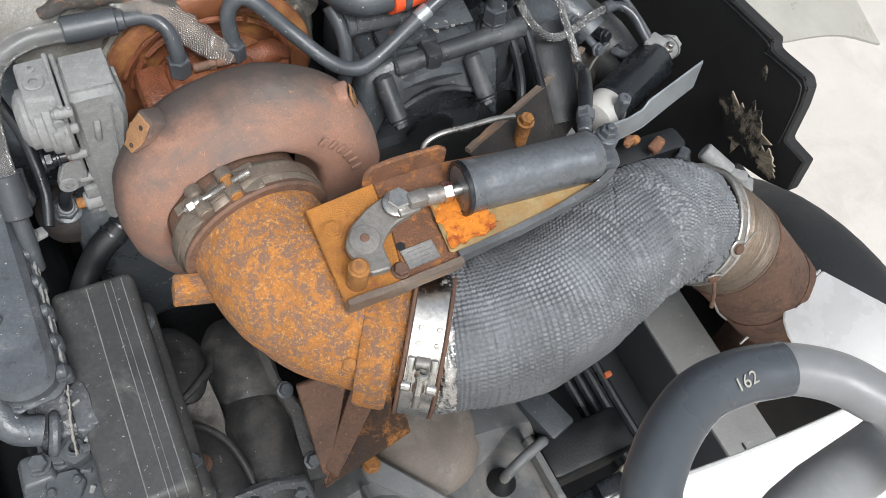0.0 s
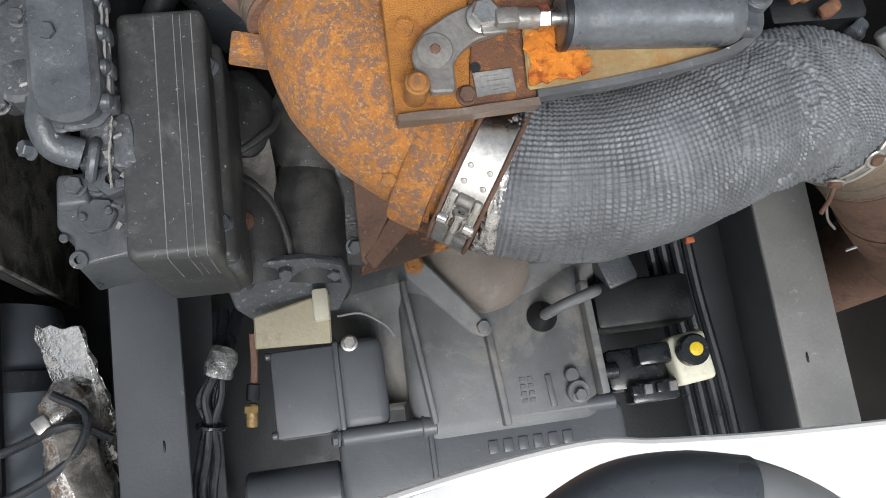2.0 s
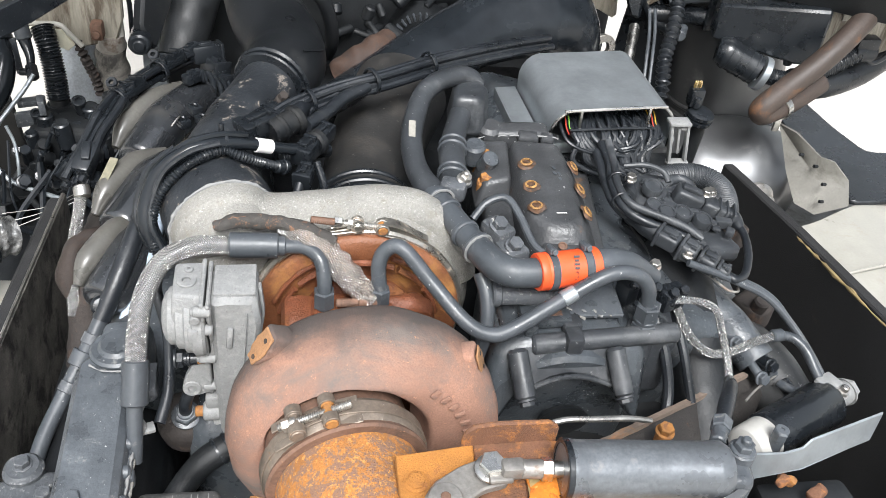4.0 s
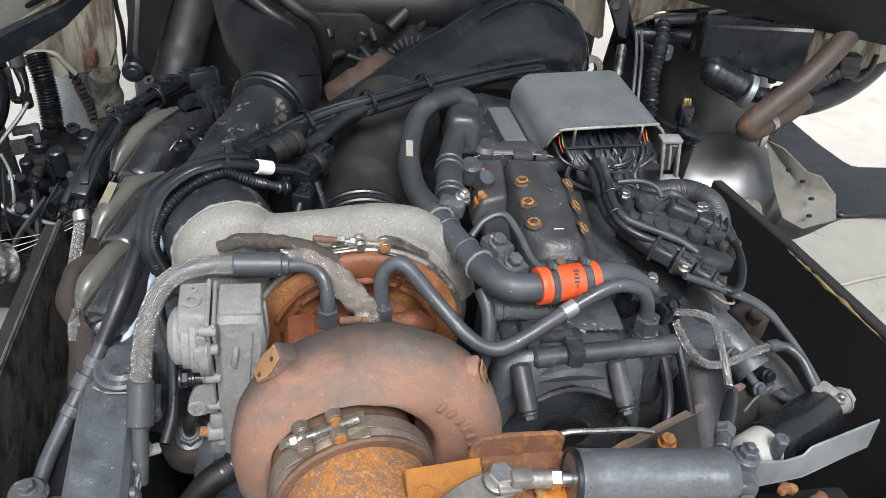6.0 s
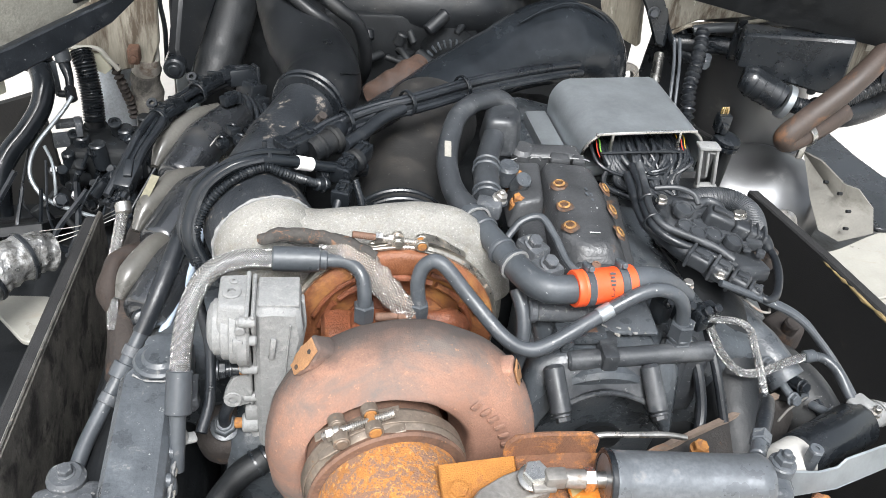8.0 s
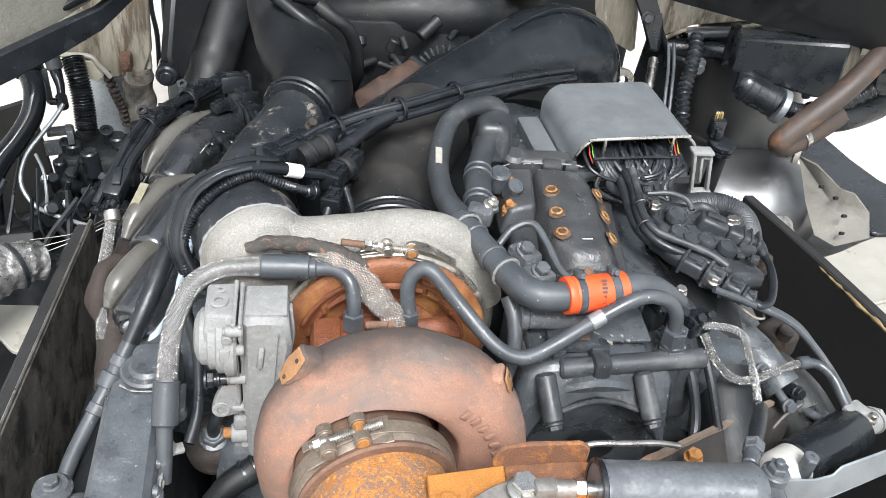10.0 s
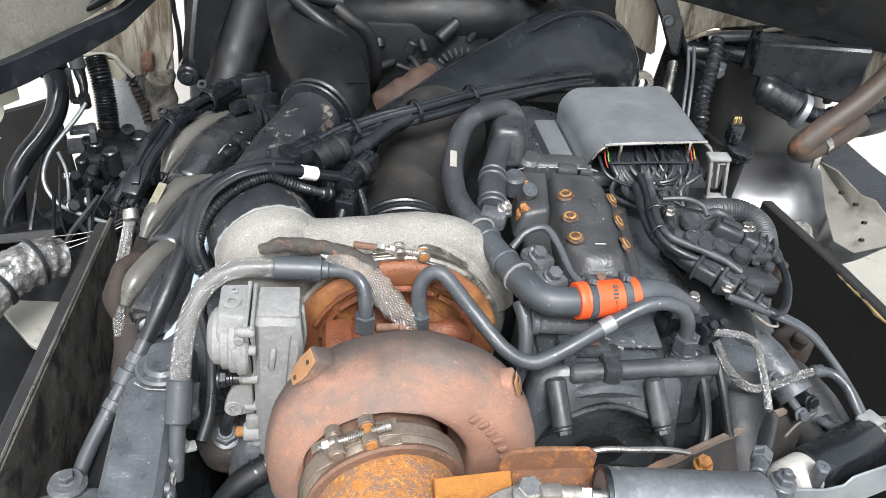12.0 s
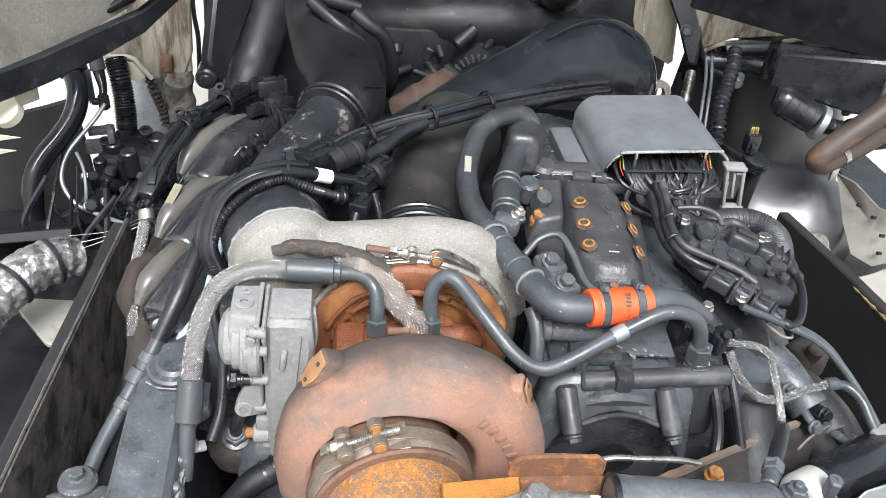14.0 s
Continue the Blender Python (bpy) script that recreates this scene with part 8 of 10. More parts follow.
part("pale_bolt", uneven(merge(lathe([(0.011, 0), (0.012, 0.003), (0.009, 0.008), (0, 0.01)], (-0.074, 0.602, 1.352), (0.1, -0.4, 0.9), 20), box((-0.064, 0.603, 1.350), (0.02, 0.014, 0.006), Matrix.Rotation(0.3, 4, "Z"), 0.002)), 0.002, 120), CAST_DULL, cvm, "pale chipped bolt head")
part("chipped_edge", uneven(tube([cv_m @ Vector((0.0365, y, 0.012 + 0.004 * math.sin(y * 90))) for y in (-0.02, 0.03, 0.08, 0.13, 0.17, 0.2)], 0.0016, 6, 10), 0.003, 160), CAST_DULL, cvm, "bare chipped edge", sharp=3)
part("neck_collar", uneven(merge(ring((-0.1, 0.69, 1.383), (0, 0.02, 1), 0.012, 0.031, 0.008, 36, 0.003), box((-0.1, 0.668, 1.362), (0.058, 0.03, 0.034), None, 0.009, 3)), 0.0012, 70), BLACK_WORN, cvm)
part("chipped_edge", uneven(tube([(-0.128, 0.668, 1.386), (-0.112, 0.656, 1.388), (-0.09, 0.655, 1.388), (-0.072, 0.664, 1.386), (-0.068, 0.64, 1.362), (-0.07, 0.628, 1.352)], 0.0013, 6, 8), 0.0025, 180), CAST_DULL, cvm, "bare chipped edge", sharp=3)
pm = thing("fuel_pump", "worn grey pump body with many bolt heads", "pump", (-0.19, 0.56, 1.2))
part("body", uneven(merge(box((-0.19, 0.55, 1.24), (0.08, 0.1, 0.1), Matrix.Rotation(0.2, 4, "Z"), 0.014, 3), rod((-0.2, 0.60, 1.24), (-0.2, 0.60, 1.30), 0.022, 0.005), rod((-0.175, 0.5, 1.25), (-0.175, 0.5, 1.29), 0.026, 0.006)), 0.002, 60), FLAKED, pm)
for p in ((-0.2, 0.602, 1.30), (-0.215, 0.54, 1.29), (-0.172, 0.565, 1.292), (-0.2, 0.48, 1.27)):
    part("bolt", hex_bolt(p, (0, 0, 1), 0.015, 0.009), FLAKED, pm)
HOUSING = surface("oily_cast_housing", (0.03, 0.0305, 0.031), 0.45, vary=0.35, scale=12, dirt=(0.085, 0.08, 0.073), dirt_at=(0.5, 0.68), dirt_scale=14, dirt_noise=0.75, bump=0.35, specks=((0.25, 0.24, 0.22), (0.65, 0.68), 110))
hs2 = thing("timing_housing", "black cast gear housing with rounded bulges", "housing", (0.07, 0.38, 0.95))
part("casting", uneven(box((0.07, 0.42, 0.97), (0.15, 0.26, 0.2), None, 0.03, 4), 0.001, 40), HOUSING, hs2)
part("outer_bulge", uneven(tube([(0.025, 0.575, 1.05), (0.022, 0.55, 1.06), (0.022, 0.515, 1.065), (0.024, 0.475, 1.065), (0.026, 0.452, 1.063), (0.026, 0.43, 1.06), (0.028, 0.385, 1.058), (0.03, 0.335, 1.05), (0.032, 0.305, 1.045)], [0.03, 0.045, 0.05, 0.048, 0.036, 0.047, 0.055, 0.056, 0.05], 32, 6), 0.001, 40), HOUSING, hs2)
part("inner_bulge", uneven(tube([(0.105, 0.56, 1.05), (0.105, 0.53, 1.06), (0.106, 0.48, 1.065), (0.104, 0.452, 1.06), (0.102, 0.447, 1.058), (0.1, 0.42, 1.06), (0.098, 0.375, 1.055), (0.095, 0.325, 1.045), (0.092, 0.30, 1.04)], [0.03, 0.045, 0.047, 0.046, 0.039, 0.046, 0.05, 0.05, 0.044], 32, 6), 0.001, 40), HOUSING, hs2)
part("web", uneven(round_patch([[(-0.006, 0.446, 1.117), (0.014, 0.440, 1.112), (0.034, 0.426, 1.11), (0.058, 0.394, 1.112)], [(0.0, 0.447, 1.116), (0.02, 0.446, 1.108), (0.042, 0.436, 1.106), (0.063, 0.43, 1.11)], [(0.008, 0.450, 1.117), (0.028, 0.452, 1.112), (0.046, 0.456, 1.112), (0.060, 0.472, 1.118)]], 0.004), 0.003, 70), surface("dusty_web", (0.15, 0.14, 0.128), 0.75, vary=0.4, scale=30, dirt=(0.06, 0.056, 0.05), dirt_at=(0.48, 0.62), dirt_scale=30, dirt_noise=0.75, bump=0.6), hs2, "pale dusty web")
part("lobe_seam", tube([(-0.005, 0.455, 1.105), (0.022, 0.462, 1.112), (0.05, 0.478, 1.112), (0.07, 0.50, 1.10), (0.078, 0.54, 1.08)], 0.005, 10), HOUSING, hs2)
part("lobe_seam", tube([(0.0, 0.436, 1.105), (0.03, 0.42, 1.112), (0.055, 0.39, 1.11), (0.068, 0.35, 1.10), (0.07, 0.31, 1.08)], 0.005, 10), HOUSING, hs2)
part("rusty_boss", merge(rod((0.022, 0.375, 1.10), (0.02, 0.37, 1.118), 0.012, 0.003, 20), hex_bolt((0.02, 0.37, 1.118), (-0.1, -0.3, 1), 0.013, 0.006)), RUST_DULL, hs2)
part("flange", slab([(0.128, 0.525, 1.12), (0.142, 0.525, 1.12), (0.148, 0.45, 1.095), (0.165, 0.40, 1.075), (0.162, 0.31, 1.05), (0.135, 0.315, 1.05), (0.142, 0.40, 1.08), (0.132, 0.45, 1.10)], 0.012, 0.003), HOUSING, hs2)
part("end_cover", sheet([(-0.075, 0.015), (-0.06, 0.052), (-0.02, 0.062), (0.03, 0.06), (0.07, 0.045), (0.078, 0.0), (0.06, -0.045), (-0.05, -0.05), (-0.072, -0.02)], 0.014, facing((0.063, 0.298, 1.045), (0, -0.86, 0.5), (1, 0, 0)), 0.003), FLAKED, hs2)
for p, d in (((0.15, 0.335, 1.07), (0.2, -0.4, 0.9)), ((0.148, 0.43, 1.098), (0.2, -0.4, 0.9)), ((0.12, 0.304, 1.075), (0, -0.86, 0.5)), ((0.005, 0.303, 1.078), (0, -0.86, 0.5)), ((0.062, 0.31, 1.092), (0, -0.86, 0.5)), ((0.045, 0.27, 1.015), (0, -0.86, 0.5))):
    part("bolt", hex_bolt(p, d, 0.016, 0.01), BLACK_WORN, hs2)

# ---- gearbox and parts between the rails ----
gb = thing("gearbox", "dusty grey cast gearbox housing with ribs", "gearbox", (0.33, 0.15, 0.6))
part("bell_housing", uneven(merge(lathe([(0.0, 0), (0.24, 0), (0.25, 0.02), (0.25, 0.06), (0.22, 0.1), (0.19, 0.22), (0, 0.22)], (0.33, 0.36, 0.745), (0, -1, 0), 48), box((0.34, 0.2, 0.85), (0.27, 0.26, 0.22), None, 0.03, 3)), 0.002, 20), GEAR, gb)
for p, z_size, a in (((0.325, 0.155, 0.965), (0.010, 0.14, 0.03), 4), ((0.468, 0.19, 0.96), (0.012, 0.16, 0.04), 2), ((0.222, 0.2, 0.96), (0.008, 0.2, 0.05), 6)):
    part("rib", box(p, z_size, Matrix.Rotation(radians(a), 4, "Z"), 0.003), GEAR, gb)
part("dome", uneven(lathe([(0.084, 0), (0.078, 0.016), (0.066, 0.028), (0.042, 0.036), (0, 0.039)], (0.322, 0.325, 0.968), (0, -0.15, 1), 44), 0.001, 30), surface("brown_dusted_casting", (0.19, 0.16, 0.135), 0.65, vary=0.25, scale=10, dirt=(0.3, 0.28, 0.25), dirt_at=(0.5, 0.7), dirt_scale=9, bump=0.3, grit=0.25), gb)
st = part("support_arm", slab([(0.212, 0.318, 1.015), (0.24, 0.318, 1.02), (0.322, 0.222, 0.995), (0.312, 0.208, 0.99), (0.295, 0.215, 0.99), (0.215, 0.295, 1.01)], 0.012, 0.003), GEAR, gb)
part("bolt", hex_bolt((0.31, 0.218, 1.004), (0, 0, 1), 0.017, 0.01), GEAR, st)
part("bolt", hex_bolt((0.226, 0.31, 1.03), (0, 0, 1), 0.018, 0.01), RUST_BOLT, st)
part("breather_pipe", tube([(0.402, 0.228, 0.97), (0.405, 0.228, 1.0), (0.43, 0.236, 1.015), (0.462, 0.245, 1.02), (0.475, 0.25, 1.0)], 0.008, 14), GEAR, gb)
part("breather_boot", lathe([(0.022, 0), (0.016, 0.012), (0.009, 0.02), (0, 0.02)], (0.402, 0.228, 0.962), (0, 0, 1), 20), DARK, gb)
part("plug", merge(rod((0.435, 0.118, 0.95), (0.435, 0.118, 0.972), 0.016), hex_bolt((0.435, 0.113, 0.972), (0, 0, 1), 0.015, 0.01), rod((0.43, 0.142, 0.95), (0.43, 0.142, 0.97), 0.01)), GEAR, gb)
part("cast_mark", merge(box((0.398, 0.125, 0.9615), (0.009, 0.045, 0.004), Matrix.Rotation(radians(4), 4, "Z"), 0.002), *[box((0.36 + 0.011 * (k % 2), 0.115 + 0.01 * (k // 2), 0.9605), (0.008, 0.006, 0.002), None, 0.0005, 1) for k in range(8)]), GEAR, gb)
sh = thing("shift_housing", "long grey shift housing with raised cast marks across the gearbox", "shift housing", (0.3, 0.05, 0.85))
part("housing", merge(box((0.30, 0.052, 0.91), (0.40, 0.095, 0.085), None, 0.012, 3), rod((0.105, 0.1, 0.948), (0.49, 0.1, 0.948), 0.012, 0.003)), FRAME, sh)
part("collar", merge(rod((0.215, 0.1, 0.948), (0.235, 0.1, 0.948), 0.0155), box((0.225, 0.055, 0.952), (0.008, 0.09, 0.012), None, 0.003)), FRAME, sh)
for k in range(6):
    part("raised_mark", box((0.308 + 0.021 * k, 0.06, 0.9535), (0.014, 0.018, 0.003), None, 0.0015), FRAME, sh)
part("bolt", hex_bolt((0.1, 0.1, 0.95), (-1, 0, 0.2), 0.016, 0.008), FRAME, sh)
part("side_drum", rod((-0.03, 0.03, 0.9), (0.1, 0.03, 0.9), 0.042, 0.004, 32), FRAME, sh)
bx_t = thing("air_box", "grey rectangular valve housing with rounded edge", "housing", (0.1, 0.17, 0.8))
part("body", merge(box((0.065, 0.168, 0.9), (0.09, 0.118, 0.1), None, 0.004, 2), box((0.14, 0.17, 0.9), (0.07, 0.125, 0.11), None, 0.016, 3), box((0.11, 0.17, 0.952), (0.008, 0.12, 0.012), None, 0.003)), FRAME, bx_t)
part("bolt", hex_bolt((0.13, 0.226, 0.955), (0, 0, 1), 0.016, 0.01), STEEL, bx_t)
for p in ((0.022, 0.222, 0.95), (0.022, 0.115, 0.95)):
    part("screw", rod(p, (p[0] - 0.008, p[1], p[2]), 0.005), FRAME, bx_t)
tin = thing("tin_bracket", "beige zinc-plated sheet bracket", "bracket", (0.06, 0.25, 1.0))
part("sheet", slab([(0.012, 0.222, 1.045), (0.108, 0.218, 1.045), (0.112, 0.28, 1.055), (0.085, 0.277, 1.055), (0.014, 0.262, 1.05)], 0.003), surface("beige_zinc", (0.4, 0.36, 0.26), 0.45, metal=0.4, vary=0.08, grit=0.1, dirt=(0.2, 0.17, 0.12), dirt_at=(0.6, 0.75)), tin)
part("fold", box((0.1, 0.265, 1.065), (0.02, 0.04, 0.025), None, 0.004), CREAM_PLASTIC, tin)
tie = thing("cable_tie", "thin pale grey cable tie over the housing", "cable tie", (0.15, 0.25, 1.0))
part("strap", tube([(0.118, 0.255, 1.02), (0.15, 0.255, 1.02), (0.18, 0.24, 0.99), (0.193, 0.228, 0.955)], 0.0016, 6), CAST_DULL, tie)
rs = thing("fluid_reservoir", "cream hydraulic reservoir with black cap and yellow centre", "reservoir", (0.6, 0.14, 0.9))
part("tank", box((0.602, 0.143, 0.94), (0.055, 0.07, 0.08), Matrix.Rotation(radians(6), 4, "Z"), 0.008, 3), CREAM_PLASTIC, rs)
cap_ob = part("cap", lathe([(0.022, 0), (0.022, 0.016), (0.019, 0.02), (0, 0.02)], (0.597, 0.152, 0.985), (0, 0, 1), 32), PLASTIC, rs)
part("yellow_centre", lathe([(0.0095, 0), (0.0095, 0.002), (0.007, 0.003), (0, 0.003)], (0.598, 0.152, 1.005), (0, 0, 1), 24), CAP_YELLOW, cap_ob, "yellow plastic disc")
cy = part("master_cylinder", merge(box((0.53, 0.14, 0.92), (0.09, 0.06, 0.06), None, 0.01), rod((0.47, 0.14, 0.95), (0.5, 0.14, 0.95), 0.012), box((0.55, 0.155, 0.955), (0.05, 0.03, 0.04), None, 0.006), box((0.545, 0.105, 0.945), (0.07, 0.03, 0.04), None, 0.005)), PLASTIC, rs)
for k in range(4):
    part("terminal", box((0.515 + 0.018 * k, 0.108, 0.968), (0.012, 0.014, 0.01), None, 0.002), GEAR if k % 2 else PLASTIC, cy)
dk = thing("cross_member", "black cross member under the exhaust pipe", "cross member", (0.56, 0.24, 0.85))
part("beam", box((0.56, 0.235, 0.9), (0.15, 0.07, 0.09), None, 0.01), DARK, dk)
part("gusset", box((0.52, 0.31, 0.92), (0.05, 0.1, 0.06), Matrix.Rotation(0.3, 4, "Z"), 0.006), BLACK, dk)
part("orange_clip", box((0.635, 0.31, 0.97), (0.012, 0.008, 0.01), None, 0.001), surface("orange_clip", (0.6, 0.16, 0.06), 0.5, bump=0), dk, "small orange clip")
for k in range(4):
    x = 0.64 + 0.02 * k
    t = thing("cable_conduit", "black cable conduit along the chassis rail", "cable", (x, 0, 0.85), "conduits along the rail")
    part("conduit", tube([(x, -0.1, 0.85), (x - 0.01, 0.1, 0.86), (x - 0.03, 0.25, 0.88), (x - 0.05, 0.4, 0.92)], 0.009, 10), RUBBER, t)
rt_t = thing("rusty_support", "brown rusted support plates under the elbow", "support", (0.2, 0.35, 1.05))
part("plate", merge(slab([(0.155, 0.405, 1.16), (0.225, 0.40, 1.17), (0.165, 0.312, 1.06), (0.156, 0.302, 1.05)], 0.01), slab([(0.235, 0.40, 1.15), (0.26, 0.37, 1.15), (0.175, 0.305, 1.06), (0.16, 0.318, 1.07)], 0.01)), RUST_DULL, rt_t)
part("tray", slab([(0.155, 0.30, 1.045), (0.29, 0.325, 1.05), (0.30, 0.43, 1.1), (0.16, 0.42, 1.08)], 0.004), surface("rusted_tray", (0.06, 0.034, 0.022), 0.75, vary=0.5, scale=20, dirt=(0.42, 0.17, 0.04), dirt_at=(0.5, 0.6), dirt_scale=14, dirt_noise=0.75, bump=0.6), rt_t)
# cable bundle beside the left rail
cbn = thing("cable_bundle", "bundle of black air lines tied with a foil band", "cable bundle", (-0.05, 0.15, 0.9))
rng = random.Random(4)
for k in range(7):
    a = 2 * math.pi * k / 7
    dx, dy = 0.009 * math.cos(a), 0.009 * math.sin(a)
    w = [rng.uniform(-0.012, 0.012) for q in range(4)]
    part("cable", tube([(-0.075 + dx * 1.5 + w[0], -0.02, 0.9), (-0.076 + dx * 1.3 + w[1], 0.05, 0.925 + dy), (-0.07 + dx + w[2] * 0.6, 0.1, 0.95 + dy), (-0.06 + dx * 0.8, 0.142, 0.972 + dy * 0.8), (-0.055 + dx * 1.5 + w[3] * 0.7, 0.175, 0.984 + dy), (-0.04 + dx * 0.9, 0.215, 0.99 + dy * 0.8), (-0.028 + dx * 2, 0.29, 0.96)], (0.0045, 0.0055, 0.0065)[k % 3], 10), RUBBER, cbn)
part("foil_band", uneven(tube([(-0.046, 0.2, 0.99), (-0.04, 0.215, 0.992), (-0.033, 0.232, 0.987)], [0.018, 0.0195, 0.018], 22, 6), 0.004, 90), CLOTH, cbn, "dirty foil band")
part("cable_tie", ring((-0.062, 0.135, 0.97), (0.2, 1, 0.2), 0.018, 0.0205, 0.006, 20), PLASTIC, cbn)
bf = thing("air_fitting", "brass push fitting on a thin tube", "fitting", (-0.005, 0.15, 0.96))
part("body", merge(rod((-0.008, 0.13, 0.975), (-0.005, 0.16, 0.98), 0.0075), hex_bolt((-0.007, 0.148, 0.979), (0.1, 1, 0.1), 0.017, 0.01, False)), BRASS, bf)
part("collar", rod((-0.004, 0.163, 0.98), (-0.001, 0.185, 0.98), 0.009), PLASTIC, bf)
part("tube", tube([(-0.001, 0.18, 0.98), (0.003, 0.21, 0.985), (0.006, 0.25, 1.0)], 0.005, 8), RUST_DULL, bf)
# tank and foil-wrapped hoses left of the rail
tk = thing("tank", "smooth dark grey tank beside the chassis rail", "tank", (-0.38, 0.1, 0.8))
part("shell", tube([(-0.38, 0.34, 0.86), (-0.38, 0.2, 0.86), (-0.38, -0.2, 0.86)], [0.1, 0.135, 0.135], 48, 8), surface("blue_grey_tank_paint", (0.1, 0.113, 0.13), 0.33, vary=0.2, scale=8, dirt=(0.17, 0.175, 0.18), dirt_at=(0.58, 0.75), dirt_scale=10, bump=0.08, grit=0.2), tk)
part("strap", ring((-0.38, 0.245, 0.86), (0, -1, 0), 0.128, 0.138, 0.03, 56, 0.003), RUBBER, tk, "black tank strap")
fh = thing("foil_hose", "hose wrapped in crumpled silver foil", "foil hose", (-0.23, 0.15, 0.95))
part("wrap", uneven(tube([(-0.24, 0.205, 0.985), (-0.236, 0.19, 1.0), (-0.233, 0.158, 1.003), (-0.231, 0.115, 1.0), (-0.222, 0.06, 0.985), (-0.21, -0.05, 0.95)], [0.018, 0.027, 0.029, 0.03, 0.033, 0.034], 40, 14), 0.006, 60), SINGED, fh)
part("brown_cover", uneven(tube([(-0.228, 0.178, 1.006), (-0.225, 0.15, 1.01), (-0.218, 0.115, 1.008), (-0.208, 0.07, 0.995), (-0.2, -0.03, 0.96)], [0.02, 0.025, 0.026, 0.027, 0.027], 30, 10), 0.004, 60), FELT_BROWN, fh, "oily brown cover")
part("blanket", uneven(slab([(-0.273, 0.298, 0.99), (-0.244, 0.289, 1.0), (-0.221, 0.284, 1.005), (-0.205, 0.287, 1.005), (-0.196, 0.253, 1.0), (-0.18, 0.193, 0.995), (-0.17, 0.128, 0.985), (-0.168, 0.08, 0.975), (-0.2, 0.08, 0.975), (-0.215, 0.154, 0.98), (-0.228, 0.205, 0.98), (-0.247, 0.208, 0.975), (-0.265, 0.247, 0.98)], 0.006, 0), 0.007, 55, 7), SILVER, fh, "bright dimpled foil blanket")
part("black_cable", tube([(-0.36, 0.07, 1.01), (-0.29, 0.085, 1.02), (-0.22, 0.12, 1.03), (-0.2, 0.17, 1.03), (-0.24, 0.2, 1.03)], 0.006, 10), RUBBER, fh)
part("black_cable", tube([(-0.4, 0.12, 0.99), (-0.3, 0.14, 1.01), (-0.22, 0.16, 1.035), (-0.18, 0.14, 1.0)], 0.006, 10), RUBBER, fh)
part("cable_clip", box((-0.253, 0.165, 1.025), (0.02, 0.02, 0.02), Matrix.Rotation(0.5, 4, "Z"), 0.003), STEEL, fh)

# ---- right side, near the camera ----
gh = thing("grey_hose", "smooth grey hose looped close above the chassis", "hose", (0.25, 0.05, 1.7))
LOOP = [(0.143, -0.10, 1.87), (0.146, -0.03, 1.905), (0.1505, 0.026, 1.913), (0.163, 0.045, 1.915), (0.187, 0.0585, 1.915), (0.208, 0.060, 1.915), (0.2275, 0.056, 1.915), (0.245, 0.046, 1.914), (0.2555, 0.035, 1.912), (0.265, 0.0225, 1.908), (0.285, -0.02, 1.88), (0.30, -0.10, 1.80)]
part("loop", tube(LOOP, 0.0100, 32), GREY_HOSE, gh)
sleeve = part("sleeve", tube(LOOP[1:7], 0.0106, 32), GREY_SHADE, gh, "blue-grey sleeve with a printed number")
part("printed_number", lettering("162", 0.007, facing((0.2045, 0.0555, 1.9252), (0.05, -0.35, 0.94), (1, 0.05, 0))), SMUDGE, sleeve, "white printed digits")
rail2 = thing("grab_rail", "grey tubular rail crossing behind the engine bay", "rail", (0.3, 0.0, 1.75))
part("tube", tube([(0.04, -0.25, 1.6), (0.06, -0.12, 1.8), (0.2, -0.005, 1.85), (0.32, 0.02, 1.85), (0.6, 0.06, 1.84)], 0.014, 28), GREY_HOSE, rail2)
part("end_cap", rod((0.6, 0.06, 1.84), (0.608, 0.061, 1.84), 0.015), RUBBER, rail2)
dfl = thing("white_deflector", "white painted deflector panel beside the exhaust pipe", "panel", (1.0, 0.2, 0.9))
part("sheet", slab([(0.825, 0.250, 1.182), (0.876, 0.264, 1.182), (0.918, 0.275, 1.182), (0.978, 0.187, 1.182), (1.006, 0.019, 1.182), (0.866, 0.047, 1.182), (0.834, 0.084, 1.182), (0.811, 0.122, 1.182), (0.801, 0.154, 1.182), (0.798, 0.187, 1.182), (0.800, 0.210, 1.182), (0.808, 0.231, 1.182)], 0.004), WHITE, dfl)
part("fold", slab([(0.825, 0.250, 1.181), (0.918, 0.276, 1.181), (0.918, 0.280, 1.037), (0.825, 0.254, 1.037)], 0.004), WHITE, dfl)
ledge = thing("white_ledge", "white painted ledge across the rear of the engine bay", "ledge", (0.6, -0.1, 1.5))
edge = [(-0.25, -0.008, 1.648), (0.0, 0.028, 1.645), (0.12, 0.049, 1.643), (0.19, 0.06, 1.643), (0.26, 0.066, 1.643), (0.31, 0.06, 1.643), (0.45, 0.052, 1.641), (0.9, 0.042, 1.633), (1.4, 0.034, 1.623)]
part("top_sheet", slab([(-0.25, -0.15, 1.648), (1.4, -0.15, 1.623)] + [(p[0], p[1], 1.6442 - 0.01515 * p[0]) for p in edge[::-1]], 0.005, 0.001), WHITE, ledge)
part("edge_lip", tube(edge, 0.004, 10), WHITE, ledge)
for x, z in ((-0.13, 1.64), (0.77, 1.635)):
    part("post", box((x, -0.11, (z + 1.0) / 2), (0.04, 0.04, z - 1.0), None, 0.003), FRAME, ledge)
wt = thing("wheel", "dark truck tyre under the wheel arch", "wheel", (1.15, 0.35, 0.5))
